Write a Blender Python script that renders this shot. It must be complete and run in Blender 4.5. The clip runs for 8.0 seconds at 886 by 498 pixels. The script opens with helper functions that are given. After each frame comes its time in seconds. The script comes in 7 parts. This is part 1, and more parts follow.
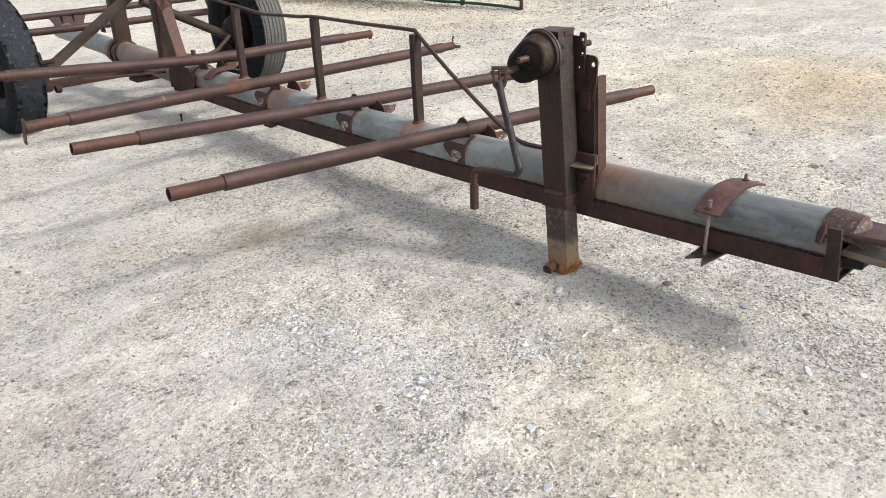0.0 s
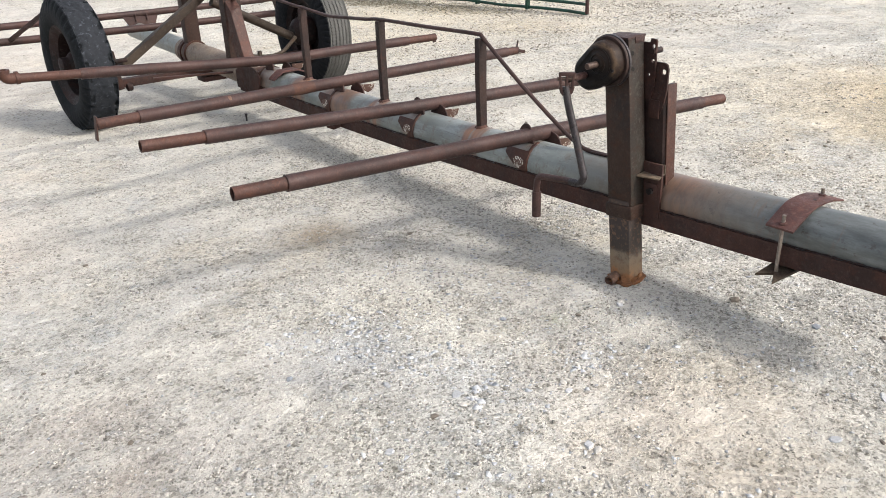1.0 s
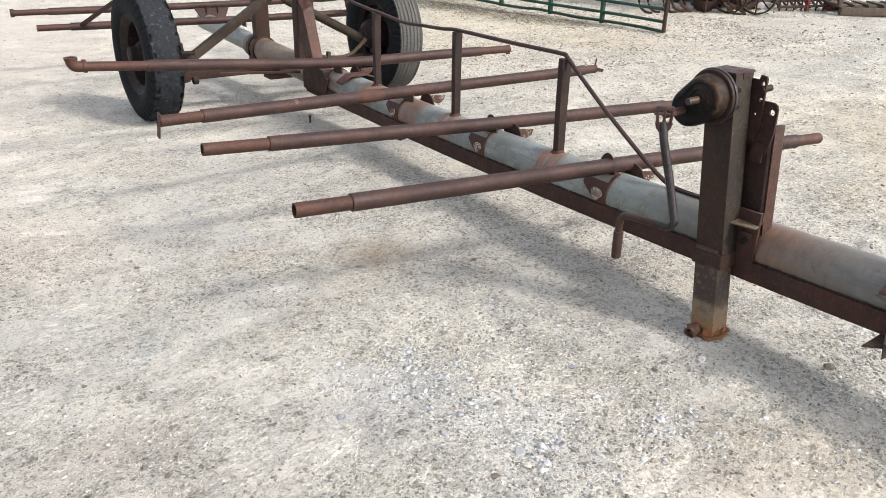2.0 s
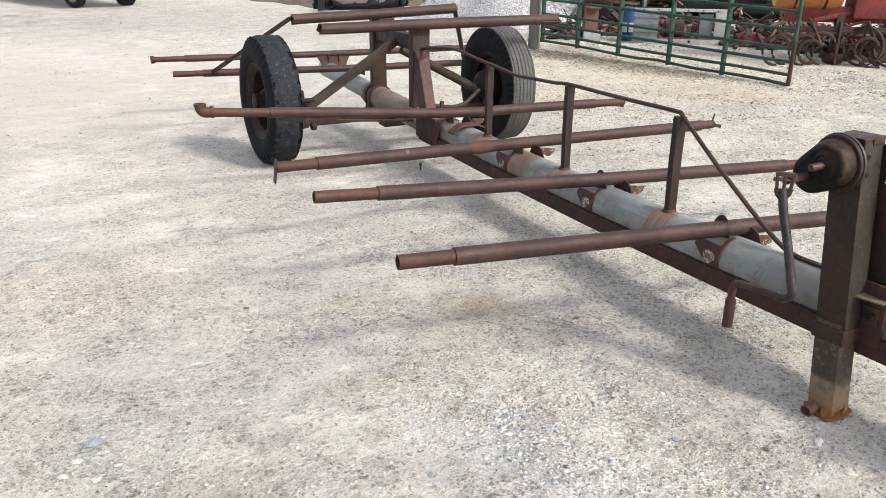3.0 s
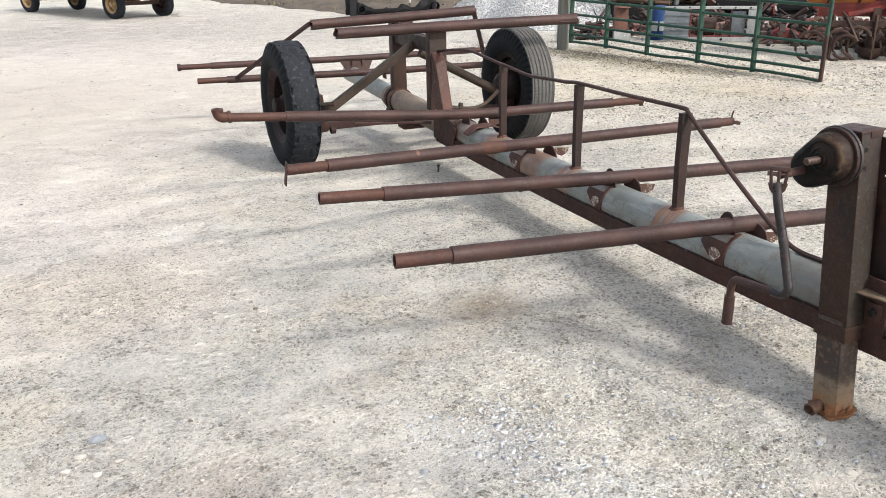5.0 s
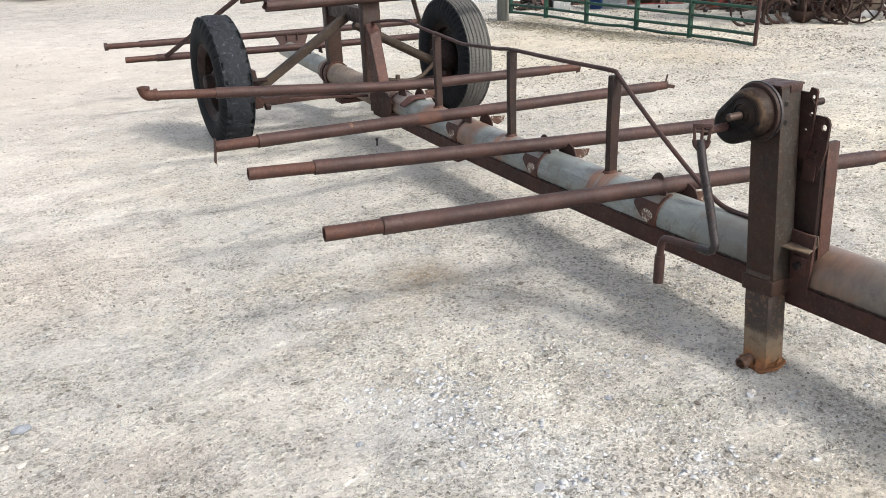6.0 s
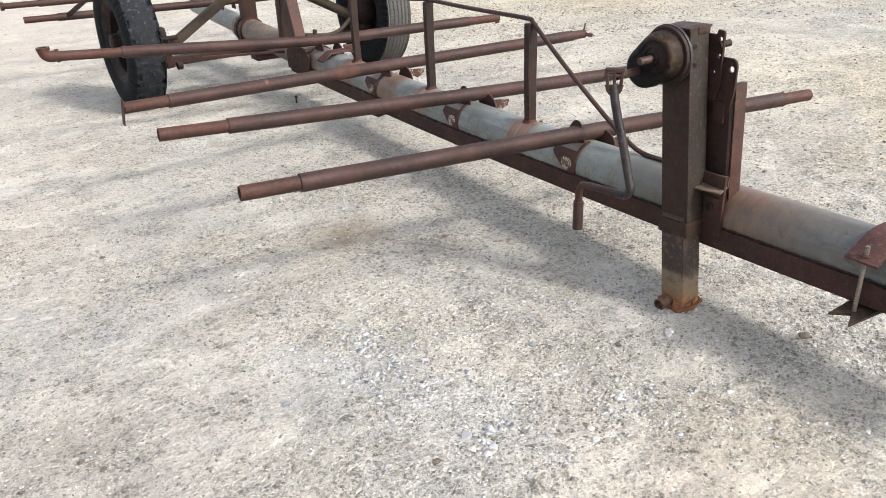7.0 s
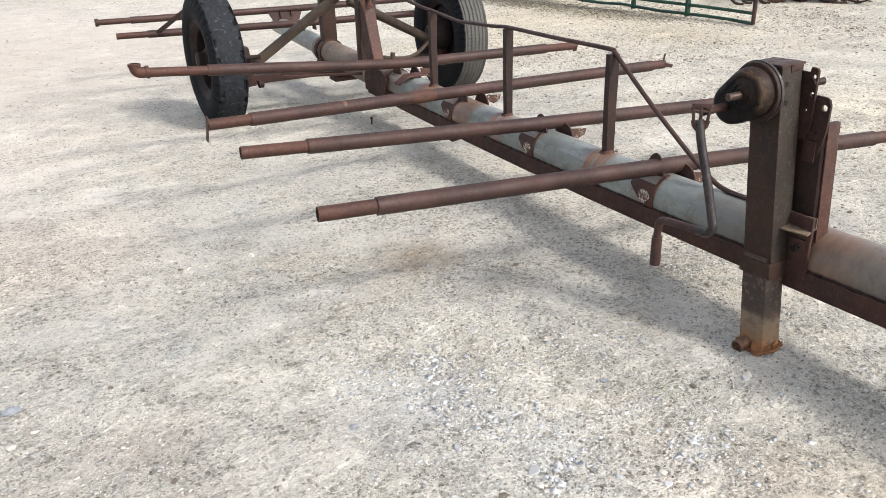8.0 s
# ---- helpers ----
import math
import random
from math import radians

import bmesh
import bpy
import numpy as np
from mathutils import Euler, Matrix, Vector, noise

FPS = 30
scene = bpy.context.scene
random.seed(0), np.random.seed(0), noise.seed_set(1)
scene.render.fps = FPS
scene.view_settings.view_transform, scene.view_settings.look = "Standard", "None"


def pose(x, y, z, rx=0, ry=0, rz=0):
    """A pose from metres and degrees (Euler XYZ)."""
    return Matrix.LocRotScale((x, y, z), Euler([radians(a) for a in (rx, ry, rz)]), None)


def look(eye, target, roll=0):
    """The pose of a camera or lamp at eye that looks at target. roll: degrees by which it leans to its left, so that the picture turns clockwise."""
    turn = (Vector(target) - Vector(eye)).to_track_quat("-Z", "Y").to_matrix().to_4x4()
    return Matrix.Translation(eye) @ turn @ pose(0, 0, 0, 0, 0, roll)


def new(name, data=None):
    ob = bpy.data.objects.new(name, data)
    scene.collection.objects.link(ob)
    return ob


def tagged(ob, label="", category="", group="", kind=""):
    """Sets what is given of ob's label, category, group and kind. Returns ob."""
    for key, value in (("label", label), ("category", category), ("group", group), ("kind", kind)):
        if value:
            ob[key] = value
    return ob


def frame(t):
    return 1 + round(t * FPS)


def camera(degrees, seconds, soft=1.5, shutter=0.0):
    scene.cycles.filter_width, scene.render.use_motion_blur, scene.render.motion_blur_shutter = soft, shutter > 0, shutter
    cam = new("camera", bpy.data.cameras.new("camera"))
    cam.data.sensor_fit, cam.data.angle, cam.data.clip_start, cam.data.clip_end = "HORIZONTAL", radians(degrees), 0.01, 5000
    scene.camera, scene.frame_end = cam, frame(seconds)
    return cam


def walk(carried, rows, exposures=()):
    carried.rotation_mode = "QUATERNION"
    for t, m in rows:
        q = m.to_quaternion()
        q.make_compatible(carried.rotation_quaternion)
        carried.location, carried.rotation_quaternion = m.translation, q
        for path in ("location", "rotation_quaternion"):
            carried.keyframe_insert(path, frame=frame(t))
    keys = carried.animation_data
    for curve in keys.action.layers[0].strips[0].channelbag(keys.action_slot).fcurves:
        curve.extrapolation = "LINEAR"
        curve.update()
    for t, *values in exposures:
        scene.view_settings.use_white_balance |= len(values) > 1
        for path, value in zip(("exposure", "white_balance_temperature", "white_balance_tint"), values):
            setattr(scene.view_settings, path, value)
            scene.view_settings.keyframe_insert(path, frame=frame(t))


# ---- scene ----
cam = camera(58.2, 8.0, 0.82)
PATH = [
    (0, (-2.217, -2.316, 1.294), (-0.988, -0.978, 0.458), -1.9),
    (0.5, (-2.232, -2.325, 1.301), (-1.064, -0.925, 0.479), -2.2),
    (1, (-2.205, -2.28, 1.29), (-1.078, -0.848, 0.466), -1.9),
    (1.5, (-2.15, -2.179, 1.293), (-1.035, -0.741, 0.465), -0.3),
    (2, (-2.14, -2.07, 1.304), (-1.104, -0.568, 0.486), 1.1),
    (2.2, (-2.146, -2.042, 1.31), (-1.169, -0.498, 0.497), 1.2),
    (3.3, (-2.081, -2.056, 1.338), (-1.283, -0.362, 0.637), 0.4),
    (3.5, (-2.056, -2.065, 1.333), (-1.271, -0.364, 0.634), 0.3),
    (4, (-2.016, -2.099, 1.329), (-1.262, -0.387, 0.621), -0.2),
    (5.5, (-1.977, -2.123, 1.316), (-1.235, -0.41, 0.6), -1.2),
    (6, (-1.929, -2.13, 1.29), (-1.098, -0.481, 0.52), -1.9),
    (6.5, (-1.903, -2.137, 1.277), (-0.987, -0.565, 0.446), -2.3),
    (7, (-1.894, -2.139, 1.269), (-0.942, -0.61, 0.398), -2.2),
    (7.5, (-1.904, -2.133, 1.277), (-0.991, -0.58, 0.408), -2.2),
    (8, (-1.916, -2.106, 1.284), (-1.085, -0.481, 0.466), -1.6),
]
walk(cam, [(t, look(eye, target, roll)) for t, eye, target, roll in PATH], [(0.0, 1.19, 6530, 10), (8.0, 1.19, 6530, 10)])
SUN, SKY = 1.52, 0.15

# ---- world and sun ----
world = bpy.data.worlds.new("daylight")
scene.world = world
world.use_nodes = True
_wn, _wl = world.node_tree.nodes, world.node_tree.links
_sky = _wn.new("ShaderNodeTexSky")
_sky.sky_type = 'NISHITA'
_sky.sun_disc = False
SUN_TO = Vector((0.52, -1.02, 1.0)).normalized()
_sky.sun_elevation = math.asin(SUN_TO.z)
_sky.sun_rotation = math.atan2(SUN_TO.x, SUN_TO.y)
_sky.air_density, _sky.dust_density, _sky.ozone_density = 1.0, 3.0, 1.0
_haze = _wn.new("ShaderNodeHueSaturation")
_haze.inputs["Saturation"].default_value = 0.42
_wl.new(_sky.outputs[0], _haze.inputs["Color"])
_wl.new(_haze.outputs[0], _wn["Background"].inputs["Color"])
_wn["Background"].inputs["Strength"].default_value = SKY
_lamp = bpy.data.lights.new("sun", 'SUN')
_lamp.energy, _lamp.angle, _lamp.color = SUN, radians(7.5), (1.0, 0.95, 0.87)
sun = new("sun", _lamp)
sun.matrix_world = look(SUN_TO * 40, (0, 0, 0))


# ---- materials ----
def make_mat(name, rough=0.7, metal=0.0):
    m = bpy.data.materials.new(name)
    m.use_nodes = True
    b = m.node_tree.nodes["Principled BSDF"]
    b.inputs["Roughness"].default_value = rough
    b.inputs["Metallic"].default_value = metal
    return m, m.node_tree.nodes, m.node_tree.links, b


def noise_node(ns, ls, coord, scale, detail=6, rough=0.6, stretch=None):
    n = ns.new("ShaderNodeTexNoise")
    n.inputs["Scale"].default_value = scale
    n.inputs["Detail"].default_value = detail
    n.inputs["Roughness"].default_value = rough
    if stretch:
        mp = ns.new("ShaderNodeMapping")
        mp.inputs["Scale"].default_value = stretch
        ls.new(coord, mp.inputs["Vector"])
        coord = mp.outputs[0]
    ls.new(coord, n.inputs["Vector"])
    return n.outputs["Fac"]


def ramp(ns, ls, fac, stops):
    r = ns.new("ShaderNodeValToRGB")
    el = r.color_ramp.elements
    while len(el) < len(stops):
        el.new(0.5)
    for e, (p, c) in zip(el, stops):
        e.position = p
        e.color = (*c, 1) if len(c) == 3 else c
    ls.new(fac, r.inputs[0])
    return r.outputs[0]


def mix(ns, ls, fac, a, b, mode='MIX'):
    x = ns.new("ShaderNodeMix")
    x.data_type, x.blend_type = 'RGBA', mode
    for sock, v in ((x.inputs[0], fac), (x.inputs[6], a), (x.inputs[7], b)):
        if isinstance(v, (int, float)):
            sock.default_value = v
        elif isinstance(v, tuple):
            sock.default_value = (*v, 1)
        else:
            ls.new(v, sock)
    return x.outputs[2]


def bump(ns, ls, b, height, strength=0.4, dist=0.004):
    n = ns.new("ShaderNodeBump")
    n.inputs["Strength"].default_value = strength
    n.inputs["Distance"].default_value = dist
    ls.new(height, n.inputs["Height"])
    ls.new(n.outputs[0], b.inputs["Normal"])


def bw(v):
    return (v, v, v)


def worn_metal(name, base, dark, rust, amount=0.5, rough=0.65, metal=0.15, grain=1.0, dust=0.25):
    """Old steel: base colour in patches with dark stains, fresh rust, pale dust and fine pitting."""
    m, ns, ls, b = make_mat(name, rough, metal)
    b.inputs["Specular IOR Level"].default_value = 0.25
    co = ns.new("ShaderNodeTexCoord").outputs["Object"]
    big = noise_node(ns, ls, co, 5 * grain, 5, 0.65)
    mid = noise_node(ns, ls, co, 26 * grain, 7, 0.7)
    fine = noise_node(ns, ls, co, 210 * grain, 4, 0.7)
    c = mix(ns, ls, ramp(ns, ls, big, [(0.42, bw(0)), (0.57, bw(1))]), base, dark)
    c = mix(ns, ls, ramp(ns, ls, mid, [(0.62 - 0.2 * amount, bw(0)), (0.80 - 0.15 * amount, bw(1))]), c, rust)
    blot = noise_node(ns, ls, co, 60 * grain, 6, 0.75)
    c = mix(ns, ls, ramp(ns, ls, blot, [(0.52, bw(0)), (0.66, bw(0.6))]), c, tuple(1.5 * v for v in base))
    c = mix(ns, ls, ramp(ns, ls, fine, [(0.46, bw(0.0)), (0.72, bw(0.5))]), c, tuple(0.5 * v for v in dark))
    if dust:
        spots = noise_node(ns, ls, co, 75 * grain, 3, 0.6)
        c = mix(ns, ls, ramp(ns, ls, spots, [(0.55, bw(0)), (0.8, bw(dust))]), c, (0.38, 0.33, 0.29))
    ls.new(c, b.inputs["Base Color"])
    ls.new(ramp(ns, ls, mid, [(0.3, bw(rough - 0.16)), (0.7, bw(min(1, rough + 0.2)))]), b.inputs["Roughness"])
    h = ns.new("ShaderNodeMath")
    h.operation = 'ADD'
    ls.new(fine, h.inputs[0])
    ls.new(mid, h.inputs[1])
    bump(ns, ls, b, h.outputs[0], 0.45, 0.003)
    return m


M_PIPE = worn_metal("rusty_pipe_steel", (0.050, 0.0262, 0.0225), (0.032, 0.0180, 0.0162), (0.066, 0.0310, 0.0230), 0.35, 0.55, 0.12, dust=0.03)
M_SLEEVE = worn_metal("reddish_rusted_pipe", (0.064, 0.0295, 0.0215), (0.043, 0.0215, 0.0172), (0.088, 0.037, 0.0225), 0.45, 0.6, 0.15, dust=0.06)
M_TOWER = worn_metal("brown_painted_steel", (0.042, 0.0235, 0.0180), (0.025, 0.0155, 0.0130), (0.064, 0.030, 0.0205), 0.4, 0.6, 0.1, dust=0.06)
M_CHANNEL = worn_metal("dark_rusted_channel_steel", (0.04576, 0.02062, 0.01566), (0.02615, 0.01351, 0.01158), (0.067, 0.02845, 0.01907), 0.4, 0.65, 0.1, dust=0.06)
M_JACK = worn_metal("dark_oiled_jack_steel", (0.036, 0.020, 0.0145), (0.020, 0.014, 0.0125), (0.058, 0.026, 0.016), 0.45, 0.5, 0.2, dust=0.06)
M_UPRIGHT = worn_metal("dark_brown_bar_steel", (0.030, 0.0165, 0.0135), (0.017, 0.0105, 0.0095), (0.052, 0.023, 0.016), 0.35, 0.55, 0.1, dust=0.05)
M_BRACE = worn_metal("red_brown_brace_paint", (0.068, 0.031, 0.024), (0.042, 0.021, 0.017), (0.11, 0.045, 0.032), 0.4, 0.55, 0.1, dust=0.12)
M_OLIVE = worn_metal("olive_weathered_steel", (0.046, 0.033, 0.023), (0.030, 0.021, 0.016), (0.060, 0.032, 0.021), 0.3, 0.65, 0.05, dust=0.08)
# greasy black steel, also used to paint shaded holes and hollows
M_GREASE_SHADE = worn_metal("black_grease_and_shade_steel", (0.014, 0.012, 0.012), (0.008, 0.008, 0.008), (0.04, 0.03, 0.025), 0.2, 0.4, 0.2, dust=0.05)
M_GREASE_SHADE.node_tree.nodes["Principled BSDF"].inputs["Specular IOR Level"].default_value = 0.1
M_BRIGHT = worn_metal("worn_bare_steel", (0.22, 0.185, 0.155), (0.12, 0.098, 0.085), (0.2, 0.13, 0.085), 0.4, 0.5, 0.4)
M_TINPLATE = worn_metal("tan_weathered_plate", (0.135, 0.105, 0.076), (0.085, 0.062, 0.046), (0.15, 0.095, 0.055), 0.4, 0.55, 0.2, dust=0.2)
M_CRANK = worn_metal("dull_crank_steel", (0.050, 0.045, 0.047), (0.028, 0.024, 0.025), (0.062, 0.036, 0.029), 0.35, 0.34, 0.5, dust=0.05)
M_CLAMP = worn_metal("red_primer_plate", (0.086, 0.036, 0.029), (0.052, 0.024, 0.021), (0.115, 0.054, 0.040), 0.3, 0.6, 0.05, dust=0.15)
M_WELD = worn_metal("weld_rust", (0.125, 0.07, 0.046), (0.085, 0.05, 0.038), (0.17, 0.085, 0.045), 0.5, 0.75, 0.0)
M_SCORCH = worn_metal("scorched_weld_rust", (0.070, 0.034, 0.025), (0.050, 0.026, 0.020), (0.095, 0.044, 0.028), 0.5, 0.75, 0.0, dust=0.05)
M_RIM = worn_metal("rusty_wheel_steel", (0.0216, 0.01056, 0.00912), (0.0096, 0.00624, 0.00576), (0.036, 0.01632, 0.012), 0.5, 0.7, 0.1, dust=0.08)
M_PLASTIC = worn_metal("weathered_cream_plastic", (0.62, 0.60, 0.54), (0.48, 0.46, 0.40), (0.40, 0.36, 0.28), 0.2, 0.45, 0.0, 0.6, dust=0)
M_TAN_RIM = worn_metal("tan_wheel_paint", (0.38, 0.26, 0.13), (0.25, 0.16, 0.08), (0.2, 0.09, 0.05), 0.3, 0.6, 0.0)
M_GREEN = worn_metal("green_gate_paint", (0.014, 0.058, 0.038), (0.012, 0.036, 0.026), (0.045, 0.07, 0.052), 0.45, 0.5, 0.0, dust=0.15)
M_WHITE = worn_metal("white_enamel_sheet", (0.34, 0.35, 0.345), (0.25, 0.26, 0.255), (0.26, 0.21, 0.17), 0.15, 0.5, 0.0, 0.5, dust=0)
M_GALV = worn_metal("galvanised_sheet", (0.17, 0.192, 0.205), (0.125, 0.142, 0.155), (0.22, 0.24, 0.25), 0.3, 0.45, 0.5, 0.6, dust=0)
M_RED = worn_metal("faded_red_paint", (0.20, 0.030, 0.026), (0.10, 0.022, 0.020), (0.12, 0.050, 0.034), 0.5, 0.55, 0.0)
M_ORANGE = worn_metal("orange_tank_paint", (0.425, 0.1573, 0.051), (0.357, 0.1445, 0.05525), (0.306, 0.1105, 0.04675), 0.25, 0.6, 0.0, 0.6, dust=0.2)
M_BLUE = worn_metal("blue_plastic", (0.012, 0.042, 0.132), (0.009, 0.03, 0.096), (0.018, 0.054, 0.15), 0.2, 0.45, 0.0, dust=0.1)
M_BLACK = worn_metal("black_plastic", (0.008, 0.008, 0.009), (0.005, 0.005, 0.006), (0.02, 0.02, 0.02), 0.2, 0.6, 0.0, dust=0.04)
M_BLACK.node_tree.nodes["Principled BSDF"].inputs["Specular IOR Level"].default_value = 0.12
M_IRON = worn_metal("rusty_implement_iron", (0.050, 0.029, 0.022), (0.029, 0.018, 0.015), (0.082, 0.039, 0.027), 0.5, 0.7, 0.1, dust=0.1)


def painted_beam():
    """Faded grey-green paint on a big pipe, with drawn-out grime, scratches, chips and rust near the welds."""
    m, ns, ls, b = make_mat("faded_grey_green_paint", 0.5, 0.05)
    b.inputs["Specular IOR Level"].default_value = 0.6
    co = ns.new("ShaderNodeTexCoord").outputs["Object"]
    big = noise_node(ns, ls, co, 5, 6, 0.65, (1, 0.6, 1))
    streak = noise_node(ns, ls, co, 17, 8, 0.75, (1, 0.2, 1))
    grime = noise_node(ns, ls, co, 20, 9, 0.78, (0.6, 1, 0.6))
    scratch = noise_node(ns, ls, co, 60, 5, 0.7, (1, 0.12, 1))
    cross = noise_node(ns, ls, co, 34, 6, 0.75, (0.3, 1, 0.3))
    speck = noise_node(ns, ls, co, 150, 6, 0.75)
    c = mix(ns, ls, ramp(ns, ls, big, [(0.38, bw(0)), (0.60, bw(1))]), (0.178, 0.196, 0.185), (0.108, 0.119, 0.113))
    c = mix(ns, ls, ramp(ns, ls, streak, [(0.50, bw(0)), (0.64, bw(0.6))]), c, (0.275, 0.295, 0.288))
    c = mix(ns, ls, ramp(ns, ls, streak, [(0.30, bw(0.85)), (0.43, bw(0))]), c, (0.085, 0.092, 0.09))
    c = mix(ns, ls, ramp(ns, ls, grime, [(0.53, bw(0)), (0.62, bw(0.8))]), c, (0.105, 0.085, 0.068))
    c = mix(ns, ls, ramp(ns, ls, scratch, [(0.60, bw(0)), (0.66, bw(0.75))]), c, (0.055, 0.05, 0.048))
    c = mix(ns, ls, ramp(ns, ls, cross, [(0.62, bw(0)), (0.70, bw(0.6))]), c, (0.30, 0.305, 0.295))
    sepb = ns.new("ShaderNodeSeparateXYZ")
    ls.new(co, sepb.inputs[0])
    ragged_y = noise_node(ns, ls, co, 13, 7, 0.75, (1.4, 0.7, 0.5))

    def band(at, half, soft, most, wobble):
        """How rusty the pipe is round one weld: most within half of it, gone after soft more."""
        shift = ns.new("ShaderNodeMath")
        shift.operation = 'MULTIPLY_ADD'
        ls.new(ragged_y, shift.inputs[0])
        shift.inputs[1].default_value = wobble
        ls.new(sepb.outputs["Y"], shift.inputs[2])
        off = ns.new("ShaderNodeMath")
        off.operation = 'SUBTRACT'
        ls.new(shift.outputs[0], off.inputs[0])
        off.inputs[1].default_value = at + 0.5 * wobble
        size = ns.new("ShaderNodeMath")
        size.operation = 'ABSOLUTE'
        ls.new(off.outputs[0], size.inputs[0])
        r = ns.new("ShaderNodeMapRange")
        ls.new(size.outputs[0], r.inputs["Value"])
        r.inputs["From Min"].default_value, r.inputs["From Max"].default_value = half, half + soft
        r.inputs["To Min"].default_value, r.inputs["To Max"].default_value = most, 0.0
        return r.outputs[0]
    # the tongue ahead of the jack is handled most: greyer paint, worn brown beside the jack
    # these tones are also darkened for the shade on the tongue's flank
    worn_shaded = mix(ns, ls, ramp(ns, ls, streak, [(0.40, bw(0)), (0.60, bw(1))]), (0.040, 0.044, 0.042), (0.108, 0.116, 0.115))
    c = mix(ns, ls, band(-1.42, 0.30, 0.25, 0.85, 0.6), c, worn_shaded)
    brown = mix(ns, ls, ramp(ns, ls, grime, [(0.40, bw(0)), (0.60, bw(1))]), (0.075, 0.052, 0.040), (0.125, 0.098, 0.078))
    c = mix(ns, ls, band(-0.82, 0.14, 0.26, 0.88, 0.5), c, brown)
    c = mix(ns, ls, band(-0.50, 0.06, 0.16, 0.55, 0.4), c, (0.085, 0.078, 0.066))
    rust_at = band(-1.60, 0.03, 0.05, 0.5, 0.08)
    for where in ((-0.80, 0.05, 0.08, 0.45, 0.25), (0.255, 0.014, 0.012, 0.95, 0.03), (0.205, 0.016, 0.012, 0.85, 0.03), (0.175, 0.004, 0.012, 0.8, 0.03), (0.23, 0.05, 0.04, 0.35, 0.08), (0.985, 0.012, 0.012, 0.9, 0.03), (0.93, 0.014, 0.014, 0.85, 0.03), (0.95, 0.05, 0.04, 0.35, 0.08), (1.70, 0.05, 0.05, 0.85, 0.06), (1.30, 0.10, 0.06, 0.75, 0.12), (0.66, 0.03, 0.03, 0.4, 0.06), (-0.08, 0.03, 0.03, 0.4, 0.06), (2.15, 0.08, 0.1, 0.6, 0.3)):
        more = ns.new("ShaderNodeMath")
        more.operation = 'MAXIMUM'
        ls.new(rust_at, more.inputs[0])
        ls.new(band(*where), more.inputs[1])
        rust_at = more.outputs[0]
    rust_c = mix(ns, ls, ramp(ns, ls, cross, [(0.4, bw(0)), (0.6, bw(1))]), (0.20, 0.088, 0.042), (0.10, 0.050, 0.033))
    c = mix(ns, ls, rust_at, c, rust_c)
    c = mix(ns, ls, ramp(ns, ls, speck, [(0.60, bw(0)), (0.70, bw(0.7))]), c, (0.07, 0.05, 0.042))
    # knocks and chips through the paint, thickest on the tongue, and thin brown runs down the sides
    chip_n = noise_node(ns, ls, co, 24, 9, 0.82, (1.0, 0.55, 1.0))
    chips = mix(ns, ls, band(-1.32, 0.36, 0.12, 1.0, 0.3), ramp(ns, ls, chip_n, [(0.34, bw(0.8)), (0.375, bw(0))]), ramp(ns, ls, chip_n, [(0.385, bw(0.92)), (0.425, bw(0))]))
    c = mix(ns, ls, chips, c, (0.042, 0.033, 0.029))
    runs = noise_node(ns, ls, co, 30, 6, 0.7, (0.25, 1.0, 0.25))
    c = mix(ns, ls, mix(ns, ls, band(-1.20, 0.45, 0.15, 1.0, 0.3), (0, 0, 0), ramp(ns, ls, runs, [(0.55, bw(0)), (0.64, bw(0.55))])), c, (0.105, 0.070, 0.050))
    ls.new(c, b.inputs["Base Color"])
    ls.new(ramp(ns, ls, streak, [(0.3, bw(0.30)), (0.7, bw(0.55))]), b.inputs["Roughness"])
    bump(ns, ls, b, grime, 0.3, 0.002)
    return m


M_BEAM = painted_beam()
M_REARBEAM = worn_metal("tan_weathered_pipe", (0.23, 0.18, 0.14), (0.15, 0.115, 0.09), (0.2, 0.12, 0.08), 0.35, 0.6, 0.1)


def lace_rust(name, start, pale):
    """Rusty strap whose flaking coat has left pale lace-like specks."""
    m, ns, ls, b = make_mat(name, 0.75)
    co = ns.new("ShaderNodeTexCoord").outputs["Object"]
    v = ns.new("ShaderNodeTexVoronoi")
    v.feature = 'DISTANCE_TO_EDGE'
    v.inputs["Scale"].default_value = 150
    ls.new(co, v.inputs["Vector"])
    n = noise_node(ns, ls, co, 30, 4, 0.6)
    spot = mix(ns, ls, ramp(ns, ls, n, [(start, bw(0)), (start + 0.10, bw(1))]), (0, 0, 0), ramp(ns, ls, v.outputs["Distance"], [(0.10, bw(0)), (0.22, bw(1))]))
    ls.new(mix(ns, ls, spot, (0.085, 0.042, 0.029), pale), b.inputs["Base Color"])
    bump(ns, ls, b, v.outputs["Distance"], 0.6, 0.003)
    return m


M_LACE = lace_rust("flaking_coated_strap", 0.40, (0.70, 0.66, 0.58))
M_LACEPLATE = lace_rust("sparsely_flaked_plate", 0.50, (0.46, 0.42, 0.36))
M_TANCAP = worn_metal("worn_rusty_cap", (0.060, 0.036, 0.027), (0.034, 0.0195, 0.015), (0.052, 0.025, 0.017), 0.5, 0.6, 0.1, dust=0.5)


